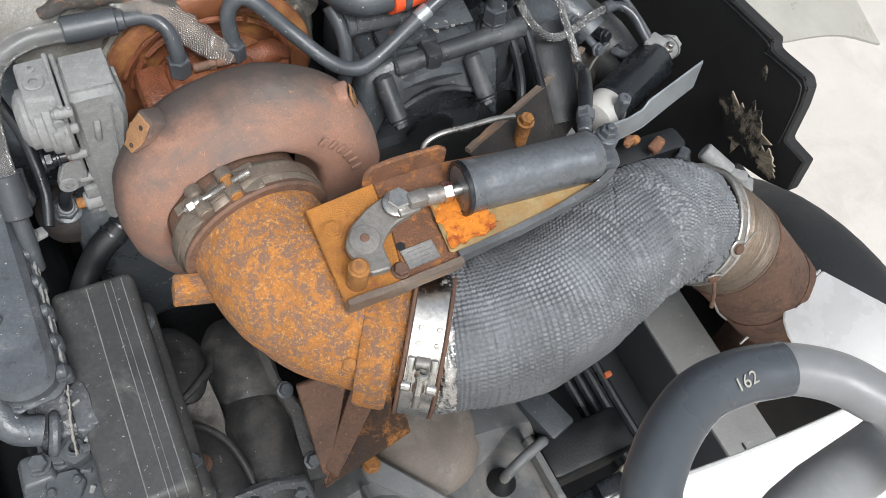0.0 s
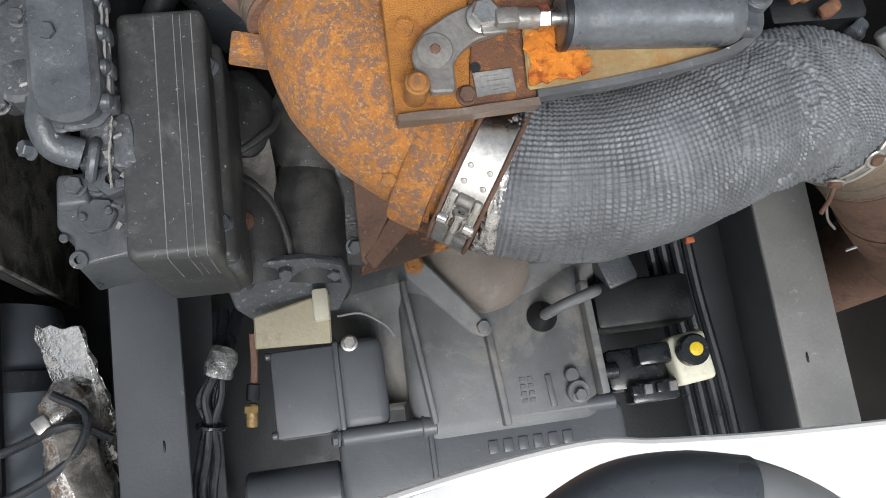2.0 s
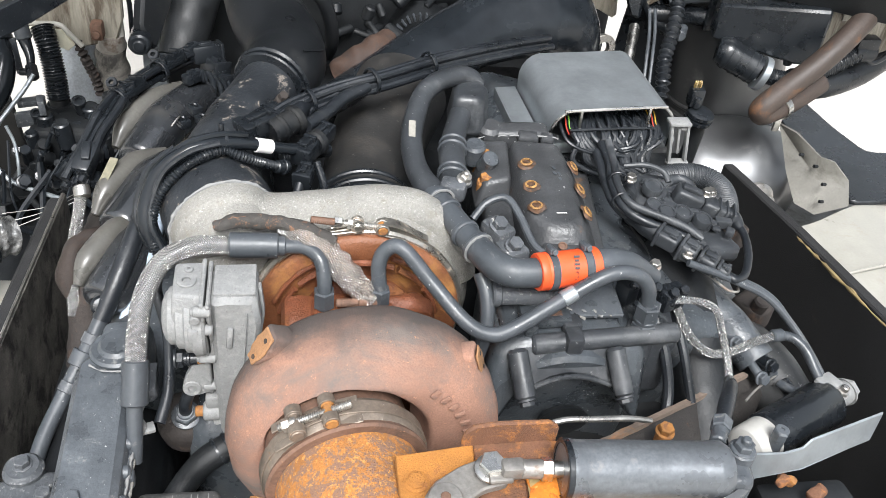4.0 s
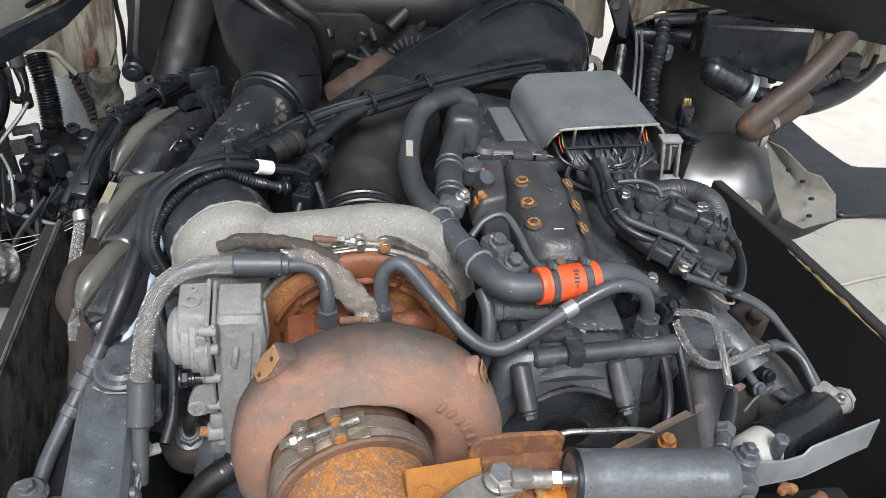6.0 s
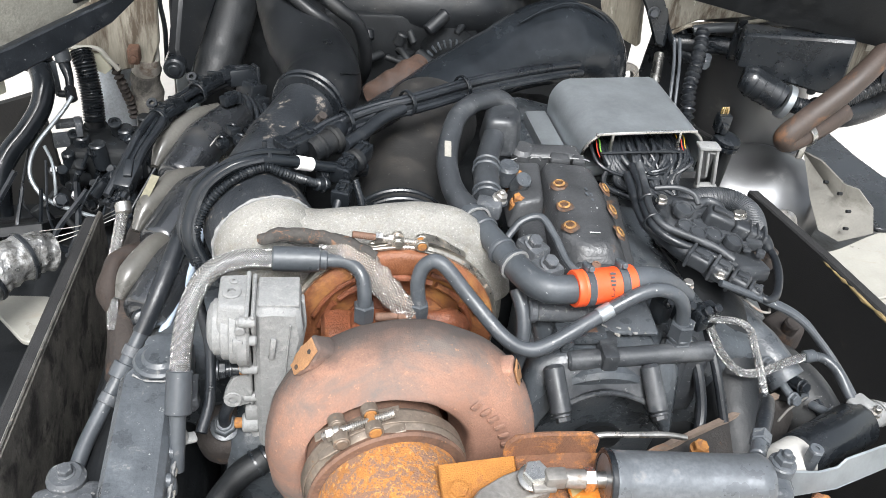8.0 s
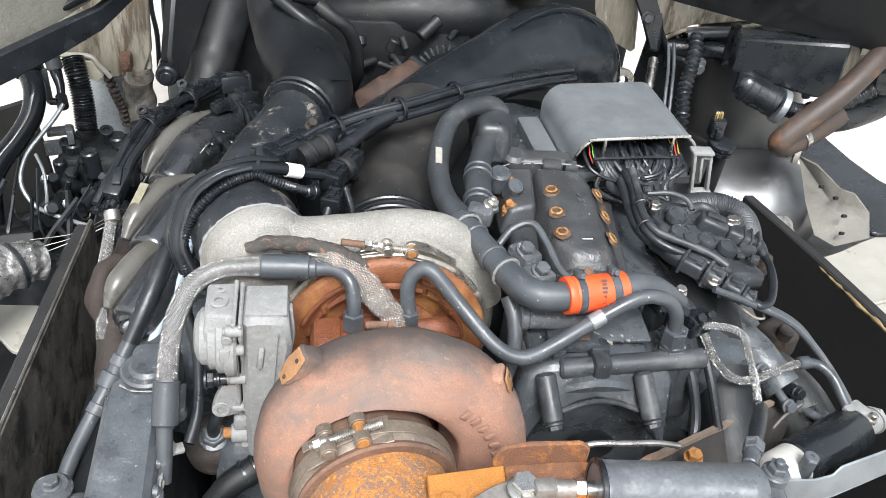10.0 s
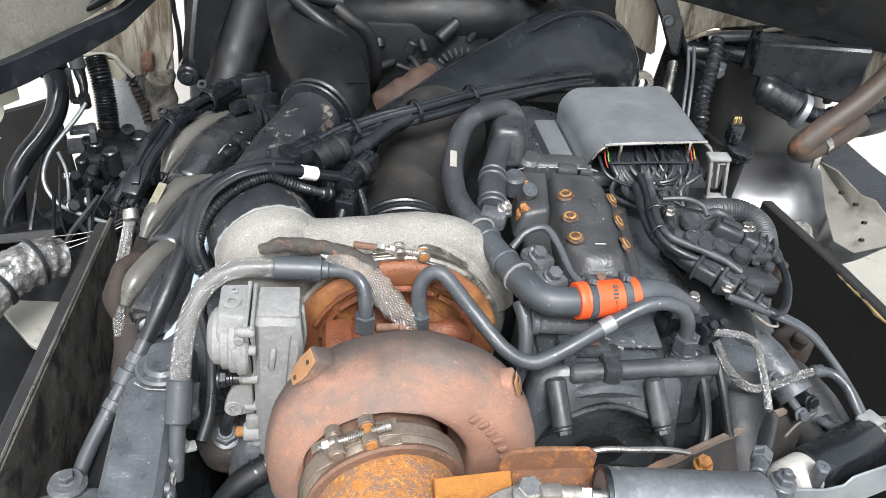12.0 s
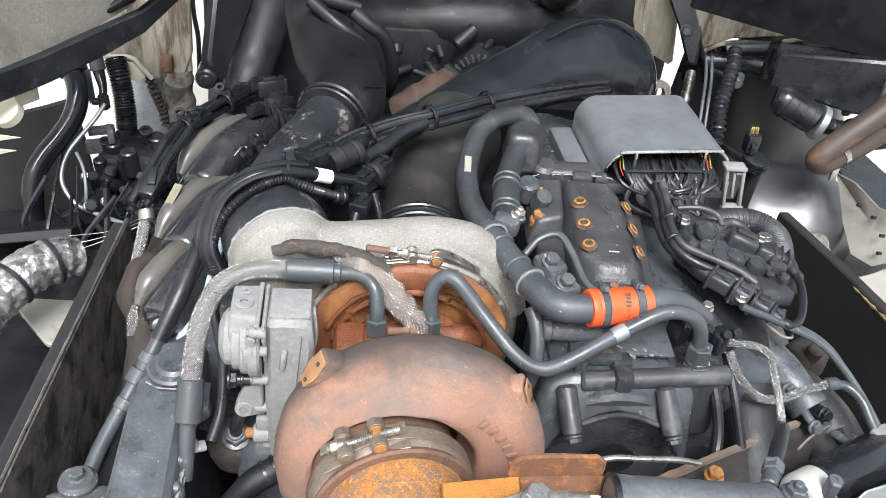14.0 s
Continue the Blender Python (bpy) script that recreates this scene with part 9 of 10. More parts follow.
part("tyre", lathe([(0.3, 0.0), (0.45, 0.0), (0.49, 0.02), (0.505, 0.05), (0.505, 0.14), (0.49, 0.17), (0.45, 0.19), (0.3, 0.19)], (1.02, 0.25, 0.515), (1, 0, 0), 64), TYRE, wt)
part("rim", lathe([(0.0, 0.06), (0.2, 0.06), (0.3, 0.02), (0.3, 0.17), (0.2, 0.14), (0.0, 0.14)], (1.02, 0.25, 0.515), (1, 0, 0), 40), STEEL, wt)

# ---- front of the bay and the tilted cab ----
fd = thing("front_fender", "cream-white inner fender with a rounded shoulder", "fender", (1.25, 1.1, 0.6))
part("shell", round_patch([[(0.985, 0.70, 1.12), (1.08, 0.70, 1.14), (1.2, 0.70, 1.14), (1.35, 0.70, 1.11), (1.52, 0.70, 1.03)], [(0.985, 0.92, 1.17), (1.08, 0.93, 1.195), (1.2, 0.95, 1.2), (1.33, 0.97, 1.18), (1.52, 0.98, 1.10)], [(1.0, 1.12, 1.205), (1.085, 1.15, 1.2), (1.20, 1.21, 1.192), (1.31, 1.25, 1.18), (1.5, 1.26, 1.13)]], 0.006), CREAM, fd)
part("seam", tube([(1.0, 0.99, 1.188), (1.09, 1.0, 1.207), (1.2, 1.02, 1.208), (1.33, 1.04, 1.188), (1.5, 1.05, 1.12)], 0.003, 8), CREAM, fd)
# CREAM darkened for the cab's shade on the flange, with dirt patches mixed in
SHADED_DIRTY_CREAM = surface("shaded_dirty_cream_paint", (0.185, 0.178, 0.158), 0.45, vary=0.25, scale=14, dirt=(0.1, 0.093, 0.08), dirt_at=(0.52, 0.7), dirt_scale=16, dirt_noise=0.7, bump=0.1, grit=0.25)
pn = part("inner_flange", sheet_through([(1.100, 1.388, 1.278), (1.110, 1.334, 1.288), (1.140, 1.279, 1.267), (1.160, 1.259, 1.268), (1.190, 1.235, 1.239), (1.190, 1.204, 1.198), (1.140, 1.225, 1.162), (1.110, 1.257, 1.167), (1.100, 1.308, 1.211)], 0.005), SHADED_DIRTY_CREAM, fd, "dented cream flange with holes")
for p in ((1.108, 1.294, 1.260), (1.128, 1.266, 1.251), (1.138, 1.234, 1.230), (1.138, 1.220, 1.198)):
    part("hole", rod((p[0] - 0.006, p[1] - 0.002, p[2] + 0.002), (p[0] + 0.004, p[1], p[2]), 0.0035, 0.0005, 14), DARK, pn)
part("arch_edge", slab(rounded([(1.2, 1.60, 1.2), (1.30, 1.63, 1.2), (1.315, 1.50, 1.2), (1.34, 1.40, 1.2), (1.55, 1.39, 1.2), (1.55, 1.23, 1.2), (1.2, 1.215, 1.196), (1.195, 1.35, 1.2)], 0.02), 0.01), PLASTIC, fd, "black wheel arch edge")
part("inner_tray", slab([(0.93, 1.12, 0.98), (1.65, 1.12, 0.98), (1.65, 1.58, 0.98), (1.34, 1.75, 0.98), (1.25, 2.0, 0.98), (0.93, 2.0, 0.98)], 0.012), SHADED_DIRTY_CREAM, fd, "dirty cream tray under the tank, darkened for shade")
tkr = thing("washer_tank", "satin grey rounded tank with a brass-tipped valve", "tank", (1.0, 1.5, 0.7))
part("lower", uneven(tube([(0.9, 1.46, 1.05), (0.98, 1.46, 1.08), (1.07, 1.45, 1.088), (1.13, 1.44, 1.08), (1.175, 1.43, 1.065), (1.195, 1.425, 1.055)], [0.11, 0.142, 0.146, 0.136, 0.095, 0.04], 44, 8), 0.002, 10), TANK, tkr)
part("upper", tube([(1.10, 1.63, 0.9), (1.098, 1.64, 1.2), (1.075, 1.66, 1.35), (1.04, 1.68, 1.55)], [0.137, 0.134, 0.122, 0.1], 44), TANK, tkr)
part("rim", merge(ring((1.098, 1.64, 1.175), (-0.05, 0.03, 1), 0.125, 0.142, 0.012, 64, 0.004), ring((1.097, 1.64, 1.20), (-0.05, 0.03, 1), 0.125, 0.138, 0.01, 64, 0.003)), TANK, tkr)
part("valve", merge(lathe([(0.03, 0), (0.03, 0.012), (0.022, 0.02), (0, 0.02)], (1.06, 1.312, 1.145), (0, -0.9, 0.35), 28), rod((1.06, 1.297, 1.152), (1.055, 1.262, 1.166), 0.0135, 0.002)), STEEL, tkr)
cn = thing("sensor_plug", "black sensor plug with yellow wires on a rubber base", "plug", (0.8, 1.18, 1.3))
part("body", merge(box((0.783, 1.19, 1.446), (0.024, 0.022, 0.034), None, 0.004), box((0.783, 1.186, 1.44), (0.012, 0.026, 0.02), None, 0.003)), PLASTIC, cn)
part("base", lathe([(0.022, 0), (0.025, 0.004), (0.025, 0.010), (0.021, 0.011), (0.024, 0.014), (0.024, 0.020), (0.018, 0.024), (0, 0.025)], (0.794, 1.18, 1.402), (0.1, -0.1, 1), 28), PLASTIC, cn)
part("stalk", merge(rod((0.8, 1.19, 1.25), (0.8, 1.18, 1.41), 0.014), box((0.74, 1.2, 1.3), (0.14, 0.05, 0.02), None, 0.004), box((0.68, 1.19, 1.32), (0.03, 0.06, 0.06), None, 0.005)), DARK, cn)
for k in range(4):
    part("wire", tube([(0.775 + 0.004 * k, 1.19, 1.46), (0.775 + 0.004 * k, 1.19, 1.47), (0.777 + 0.003 * k, 1.192, 1.475)], 0.0016, 6), YELLOW if k % 2 else BRASS, cn)
hp = thing("heater_pipe", "rusty brown steel pipe bent below the cab floor", "pipe", (1.1, 1.38, 1.35))
part("pipe", tube([(1.27, 1.46, 1.56), (1.2, 1.40, 1.505), (1.12, 1.355, 1.445), (1.04, 1.33, 1.385), (1.0, 1.318, 1.352), (1.01, 1.325, 1.335), (1.05, 1.345, 1.335), (1.10, 1.37, 1.345), (1.16, 1.40, 1.365)], 0.0225, 22), surface("brown_pipe_rust", (0.052, 0.037, 0.03), 0.62, vary=0.4, scale=14, dirt=(0.16, 0.075, 0.035), dirt_at=(0.55, 0.68), dirt_scale=12, dirt_noise=0.75), hp)
part("clip", merge(ring((1.055, 1.347, 1.336), (0.8, 0.4, 0.2), 0.0225, 0.026, 0.014, 28), box((1.056, 1.335, 1.305), (0.014, 0.006, 0.03), None, 0.002)), BRIGHT, hp)
STREAK = surface("streaked_cream", (0.3, 0.275, 0.225), 0.5, vary=0.3, scale=20, dirt=(0.09, 0.07, 0.05), dirt_at=(0.47, 0.6), dirt_scale=24, dirt_noise=0.7, bump=0.15, specks=((0.5, 0.47, 0.4), (0.62, 0.68), 60))
for node in STREAK.node_tree.nodes:
    if node.type == "MAPPING":
        node.inputs["Scale"].default_value = (1, 1, 0.14)
cbr = thing("cab_floor_frame", "dark cab floor frame with brackets and black hoses", "cab frame", (1.0, 1.5, 1.5))
part("beam", slab([(0.79, 1.62, 1.534), (0.887, 1.575, 1.526), (0.995, 1.53, 1.52), (1.144, 1.47, 1.522), (1.6, 1.30, 1.53), (1.6, 1.14, 1.9), (0.78, 1.46, 1.9)], 0.03, 0.006), DARK, cbr)
part("streaked_panel", slab([(0.80, 1.70, 1.56), (0.853, 1.64, 1.424), (0.899, 1.62, 1.457), (1.06, 1.57, 1.50), (1.06, 1.57, 1.56)], 0.01, 0.002), STREAK, cbr, "streaked cream sheet metal")
part("panel_edge", tube([(0.852, 1.625, 1.424), (0.875, 1.61, 1.447), (0.91, 1.60, 1.457), (0.97, 1.58, 1.468), (1.03, 1.555, 1.494)], 0.005, 8), STREAK, cbr)
part("box_section", slab([(0.954, 1.53, 1.42), (1.122, 1.47, 1.395), (1.154, 1.45, 1.405), (1.15, 1.455, 1.515), (0.954, 1.53, 1.492)], 0.06, 0.005), PLASTIC, cbr)
part("upper_tube", tube([(0.885, 1.60, 1.442), (0.92, 1.59, 1.452), (0.97, 1.565, 1.466), (1.01, 1.545, 1.466)], 0.011, 14), HOSE_GREY, cbr)
part("lower_tube", tube([(0.86, 1.63, 1.40), (0.91, 1.61, 1.408), (0.96, 1.575, 1.42), (1.0, 1.55, 1.42)], 0.02, 18), PLASTIC, cbr)
part("tube_strap", merge(box((0.963, 1.553, 1.445), (0.02, 0.012, 0.09), None, 0.003), hex_bolt((0.963, 1.547, 1.47), (0, -1, 0), 0.014, 0.008)), PLASTIC, cbr)
part("hanger", merge(box((0.915, 1.575, 1.385), (0.028, 0.02, 0.03), None, 0.004), rod((0.915, 1.56, 1.38), (0.915, 1.585, 1.38), 0.012, 0.003, 18)), HOSE_GREY, cbr)
part("bolt", hex_bolt((1.02, 1.50, 1.44), (-0.3, -1, 0), 0.016, 0.01), PLASTIC, cbr)
part("bolt", hex_bolt((1.075, 1.478, 1.48), (-0.3, -1, 0), 0.014, 0.008), PLASTIC, cbr)
cv = part("cover", slab([(1.175, 1.47, 1.40), (1.185, 1.48, 1.60), (1.55, 1.5, 1.66), (1.55, 1.5, 1.46), (1.3, 1.48, 1.38)], 0.1, 0.006), STREAK, cbr, "dirty cream sheet metal box")
part("label", slab([(1.20, 1.464, 1.47), (1.20, 1.468, 1.55), (1.25, 1.47, 1.555), (1.25, 1.466, 1.475)], 0.003, 0), SMUDGE, cv, "grey printed label")
part("hose", tube([(0.945, 1.455, 1.406), (0.96, 1.448, 1.404), (0.99, 1.435, 1.393), (1.024, 1.42, 1.379)], [0.022, 0.031, 0.031, 0.03], 26), PLASTIC, cbr)
for k in range(4):
    part("hose_rib", ring((0.965 + 0.016 * k, 1.446 - 0.0065 * k, 1.402 - 0.006 * k), (0.9, -0.38, -0.33), 0.029, 0.0325, 0.006, 30, 0.002), PLASTIC, cbr)
part("collar", ring((1.028, 1.418, 1.377), (0.9, -0.3, -0.28), 0.02, 0.035, 0.014, 32), ZINC, cbr)
part("thin_hose", tube([(1.035, 1.416, 1.374), (1.08, 1.41, 1.366), (1.13, 1.41, 1.37), (1.2, 1.43, 1.39), (1.26, 1.45, 1.41)], 0.0165, 18, ripple=(0.006, 0.001)), PLASTIC, cbr)
part("big_hose", tube([(1.14, 1.46, 1.33), (1.24, 1.48, 1.325), (1.36, 1.52, 1.36), (1.5, 1.6, 1.45)], 0.032, 22), RUBBER, cbr)
part("torn_tape", slab([(1.048, 1.448, 1.425), (1.071, 1.446, 1.478), (1.064, 1.448, 1.482), (1.035, 1.452, 1.432)], 0.003, 0.001), YELLOW, cbr, "torn beige tape")
part("hook", tube([(1.075, 1.445, 1.47), (1.085, 1.44, 1.44), (1.092, 1.44, 1.41), (1.10, 1.44, 1.385)], 0.009, 12), HOSE_GREY, cbr)
part("pipe_joint", merge(box((1.265, 1.452, 1.43), (0.05, 0.03, 0.03), None, 0.006), rod((1.24, 1.45, 1.41), (1.29, 1.455, 1.41), 0.02)), RUBBER, cbr)
part("loop_cable", tube([(1.27, 1.45, 1.40), (1.30, 1.455, 1.385), (1.33, 1.46, 1.40), (1.335, 1.46, 1.44)], 0.006, 10), RUBBER, cbr)
part("mesh_hose", tube([(1.20, 1.28, 1.68), (1.26, 1.28, 1.65), (1.34, 1.28, 1.64)], 0.02, 16), SLEEVE, cbr)
ct = thing("cab_strut", "streaked cream cab bracket with black hoses beside it", "strut", (0.82, 1.75, 1.2))
part("bracket", slab([(0.783, 1.78, 1.325), (0.801, 1.755, 1.358), (0.846, 1.74, 1.353), (0.82, 1.75, 1.62), (0.725, 1.80, 1.62), (0.75, 1.80, 1.42)], 0.02), STREAK, ct)
part("fold", tube([(0.80, 1.745, 1.36), (0.785, 1.755, 1.45), (0.775, 1.765, 1.6)], 0.007, 10), STREAK, ct)
part("black_arm", slab([(0.84, 1.62, 1.389), (0.821, 1.63, 1.391), (0.794, 1.66, 1.457), (0.766, 1.70, 1.514), (0.76, 1.72, 1.62), (0.81, 1.72, 1.62), (0.844, 1.64, 1.456)], 0.03, 0.005), PLASTIC, ct)
part("arm_bolt", hex_bolt((0.805, 1.64, 1.46), (-0.2, -1, 0.2), 0.018, 0.01), HOSE_GREY, ct)
part("chrome_rod", rod((0.775, 1.475, 1.345), (0.806, 1.56, 1.402), 0.011), BRIGHT, ct)
part("rod_eye", ring((0.80, 1.70, 1.285), (0.2, -1, 0.2), 0.014, 0.03, 0.014, 28), STEEL, ct)
part("spiral_hose", tube([(0.825, 1.40, 1.30), (0.834, 1.42, 1.339), (0.843, 1.46, 1.375), (0.863, 1.50, 1.407), (0.881, 1.54, 1.433), (0.89, 1.57, 1.455)], 0.0125, 14, ripple=(0.013, 0.0035)), RUBBER, ct)
for o in (0.0, 0.012):
    part("thin_line", tube([(0.815 - o, 1.44, 1.33), (0.825 - o, 1.48, 1.37), (0.84 - o, 1.53, 1.40), (0.85 - o, 1.58, 1.43)], 0.0035, 8), HOSE_GREY, ct)
part("black_curtain", slab([(0.842, 1.76, 1.10), (0.99, 1.69, 1.10), (0.985, 1.69, 1.38), (0.90, 1.70, 1.43), (0.852, 1.72, 1.43)], 0.02), PLASTIC, ct)
part("curtain_rib", box((0.875, 1.705, 1.27), (0.016, 0.02, 0.3), Matrix.Rotation(0.1, 4, "Y"), 0.004), PLASTIC, ct)
for k, pts in enumerate((((0.83, 1.70, 1.60), (0.84, 1.68, 1.52), (0.85, 1.65, 1.44), (0.872, 1.62, 1.39), (0.91, 1.6, 1.375)), ((0.845, 1.70, 1.62), (0.86, 1.68, 1.50), (0.875, 1.64, 1.43), (0.9, 1.62, 1.40)))):
    part("hose", tube(pts, 0.012 - 0.002 * k, 12), GLOSS, ct)
part("coil", tube([(0.70, 1.62, 1.40), (0.72, 1.60, 1.375), (0.735, 1.59, 1.345), (0.735, 1.58, 1.31)], 0.016, 16, ripple=(0.010, 0.003)), RUBBER, ct)
cab = thing("truck_cab", "dark underside of the forward-tilted truck cab", "cab", (0.3, 2.3, 1.2))
part("floor", slab([(-0.85, 2.42, 1.26), (1.5, 2.42, 1.26), (1.5, 1.5, 2.85), (-0.85, 1.5, 2.85)], 0.06, 0.01), DARK, cab)
part("rear_wall", slab([(-0.85, 1.5, 2.86), (1.5, 1.5, 2.86), (1.5, 2.9, 3.7), (-0.85, 2.9, 3.7)], 0.06, 0.01), WHITE, cab, "white cab rear wall")
# unseen blocks added to keep sky light off the front of the bay
for x, w, y in ((-0.72, 0.5, 1.62), (1.45, 0.4, 1.7)):
    part("side_shade_block", slab([(x, y - 0.5, 1.95), (x + w / 2, y - 0.5, 1.95), (x + w / 2, y + 0.6, 1.6), (x - w / 2, y + 0.6, 1.6), (x - w / 2, y - 0.5, 1.95)][1:], 0.5, 0.02), DARK, cab)
part("cross_beam", box((0.32, 2.2, 1.5), (2.0, 0.1, 0.12), Matrix.Rotation(radians(-30), 4, "X"), 0.01), DARK, cab)
# front, beside the valve block
cl = thing("cab_mount", "streaked dirty cream cab mounting bracket", "cab mount", (-0.33, 1.65, 1.3))
part("bracket", slab([(-0.442, 1.660, 1.329), (-0.404, 1.660, 1.320), (-0.348, 1.660, 1.317), (-0.318, 1.660, 1.279), (-0.242, 1.660, 1.293), (-0.224, 1.660, 1.342), (-0.218, 1.660, 1.520), (-0.417, 1.660, 1.506)], 0.02, 0.003), STREAK, cl)
# the vertical highlight at the bracket's right, put in as a paler fold
part("flange_fold", tube([(-0.235, 1.655, 1.30), (-0.236, 1.66, 1.40), (-0.238, 1.675, 1.6)], 0.008, 12), CREAM, cl, "pale fold in place of a highlight streak")
part("flange_fold", tube([(-0.262, 1.645, 1.31), (-0.263, 1.65, 1.40), (-0.264, 1.665, 1.6)], 0.005, 10), STREAK, cl)
part("rusty_bolt", merge(box((-0.271, 1.62, 1.328), (0.024, 0.03, 0.036), None, 0.006), rod((-0.271, 1.60, 1.325), (-0.271, 1.63, 1.325), 0.008)), RUST_DULL, cl)
part("lower_lip", tube([(-0.436, 1.655, 1.329), (-0.399, 1.64, 1.329), (-0.34, 1.612, 1.341), (-0.321, 1.607, 1.324), (-0.301, 1.607, 1.299)], 0.005, 10), CREAM, cl)
part("under_plate", slab([(-0.405, 1.63, 1.325), (-0.335, 1.61, 1.33), (-0.315, 1.61, 1.30), (-0.33, 1.615, 1.285), (-0.36, 1.62, 1.295)], 0.006, 0.001), CREAM_PLASTIC, cl, "cream lower gusset")
part("rusty_cable", tube([(-0.313, 1.62, 1.30), (-0.304, 1.62, 1.27), (-0.299, 1.63, 1.239), (-0.294, 1.64, 1.21), (-0.29, 1.645, 1.17)], 0.008, 12, ripple=(0.012, 0.003)), MANIFOLD, cl)
part("rubber_boot", uneven(tube([(-0.26, 1.67, 1.30), (-0.26, 1.665, 1.27), (-0.261, 1.665, 1.22), (-0.262, 1.665, 1.14), (-0.262, 1.665, 1.05)], [0.024, 0.03, 0.033, 0.028, 0.03], 20, 8), 0.008, 30), FELT_BROWN, cl, "oily brown boot")
part("pale_cup", lathe([(0.02, 0), (0.03, 0.02), (0.028, 0.045), (0, 0.05)], (-0.258, 1.66, 1.255), (0, 0, 1), 24), surface("stained_plastic", (0.3, 0.28, 0.25), 0.4, vary=0.3, dirt=(0.1, 0.07, 0.05), dirt_at=(0.5, 0.65)), cl)
cfl = thing("cab_floor_panel", "grey-cream underside panel of the tilted cab with a black rubber edge", "cab floor", (-0.4, 1.4, 1.45))
UNDER = surface("dusty_cream_underseal", (0.3, 0.29, 0.25), 0.6, vary=0.2, scale=8, dirt=(0.16, 0.15, 0.13), dirt_at=(0.5, 0.75), dirt_scale=14, dirt_noise=0.7, specks=((0.12, 0.11, 0.1), (0.64, 0.7), 120))
part("panel", slab([(-0.56, 1.09, 1.46), (-0.450, 1.25, 1.476), (-0.374, 1.36, 1.488), (-0.288, 1.47, 1.512), (-0.20, 1.47, 1.62), (-0.30, 1.36, 1.72), (-0.50, 1.12, 1.72)], 0.012), UNDER, cfl)
# the panel's curved shadow, laid on as a tapering dark tube
part("curved_shadow", tube([(-0.40, 1.345, 1.492), (-0.33, 1.42, 1.512), (-0.27, 1.44, 1.55), (-0.22, 1.42, 1.62)], [0.004, 0.012, 0.022, 0.03], 14, flat=0.6), DARK, cfl, "dark tube drawn as the curved shadow")
part("rubber_edge", slab([(-0.64, 0.99, 1.40), (-0.476, 1.20, 1.439), (-0.420, 1.30, 1.441), (-0.353, 1.40, 1.453), (-0.291, 1.46, 1.469), (-0.20, 1.53, 1.52), (-0.20, 1.55, 1.57), (-0.232, 1.52, 1.535), (-0.287, 1.46, 1.508), (-0.346, 1.40, 1.50), (-0.412, 1.30, 1.489), (-0.466, 1.20, 1.487), (-0.64, 1.0, 1.46)], 0.02, 0.003), RUBBER, cfl)
part("clip", merge(box((-0.43, 1.27, 1.43), (0.045, 0.02, 0.035), Matrix.Rotation(0.9, 4, "Z"), 0.004), rod((-0.455, 1.24, 1.415), (-0.45, 1.25, 1.40), 0.026)), CREAM_PLASTIC, cfl)
vb = thing("valve_block", "oily black valve block with hoses and thin lines", "valve block", (-0.33, 1.5, 0.95))
rng = random.Random(12)
part("block", uneven(box((-0.325, 1.5, 1.12), (0.13, 0.11, 0.17), None, 0.012, 2), 0.004, 40, 2), DARK, vb)
for k in range(7):
    x, y = -0.38 + 0.02 * k, 1.445 + 0.03 * (k % 3)
    part("port", rod((x, y, 1.17), (x + rng.uniform(-0.006, 0.006), y - 0.005, 1.205 + 0.022 * (k % 2)), 0.012 + 0.004 * (k % 2), 0.003, 16), PLASTIC, vb)
for k in range(8):
    p = Vector((rng.uniform(-0.38, -0.26), 1.43, rng.uniform(1.05, 1.18)))
    part("fitting", merge(rod(p, p + Vector((0, -0.03, rng.uniform(-0.01, 0.01))), 0.011, 0.002, 14), hex_bolt(p + Vector((0, -0.028, 0)), (0, -1, 0), 0.018, 0.008, False)), DARK if k % 2 else PLASTIC, vb)
part("base_bracket", merge(box((-0.31, 1.6, 1.01), (0.3, 0.42, 0.02), None, 0.004), box((-0.2, 1.6, 1.02), (0.06, 0.3, 0.06), None, 0.006)), DARK, vb)
part("corrugated_hose", tube([(-0.367, 1.60, 1.34), (-0.358, 1.58, 1.315), (-0.353, 1.57, 1.283), (-0.350, 1.56, 1.251), (-0.349, 1.55, 1.215)], 0.02, 20, ripple=(0.0055, 0.0018)), PLASTIC, vb)
part("hose_neck", merge(rod((-0.349, 1.55, 1.215), (-0.348, 1.54, 1.15), 0.018, 0.003), ring((-0.349, 1.55, 1.205), (0, 0, -1), 0.017, 0.0235, 0.012, 24)), DARK, vb)
part("hose", tube([(-0.444, 1.56, 1.36), (-0.433, 1.54, 1.336), (-0.418, 1.50, 1.315), (-0.423, 1.47, 1.282), (-0.446, 1.44, 1.249), (-0.472, 1.41, 1.222), (-0.488, 1.38, 1.189), (-0.49, 1.35, 1.12)], [0.024, 0.021, 0.02, 0.02, 0.02, 0.02, 0.02, 0.02], 20), GLOSS, vb)
part("hose_cuff", ring((-0.436, 1.548, 1.342), (0.3, -0.5, -0.6), 0.021, 0.028, 0.012, 28), PLASTIC, vb)
part("hose", tube([(-0.390, 1.55, 1.365), (-0.385, 1.54, 1.339), (-0.376, 1.52, 1.319), (-0.374, 1.50, 1.30)], [0.012, 0.011, 0.008, 0.007], 14), GLOSS, vb)
part("hose_cuff", rod((-0.392, 1.552, 1.37), (-0.386, 1.543, 1.343), 0.0145, 0.002), HOSE_GREY, vb)
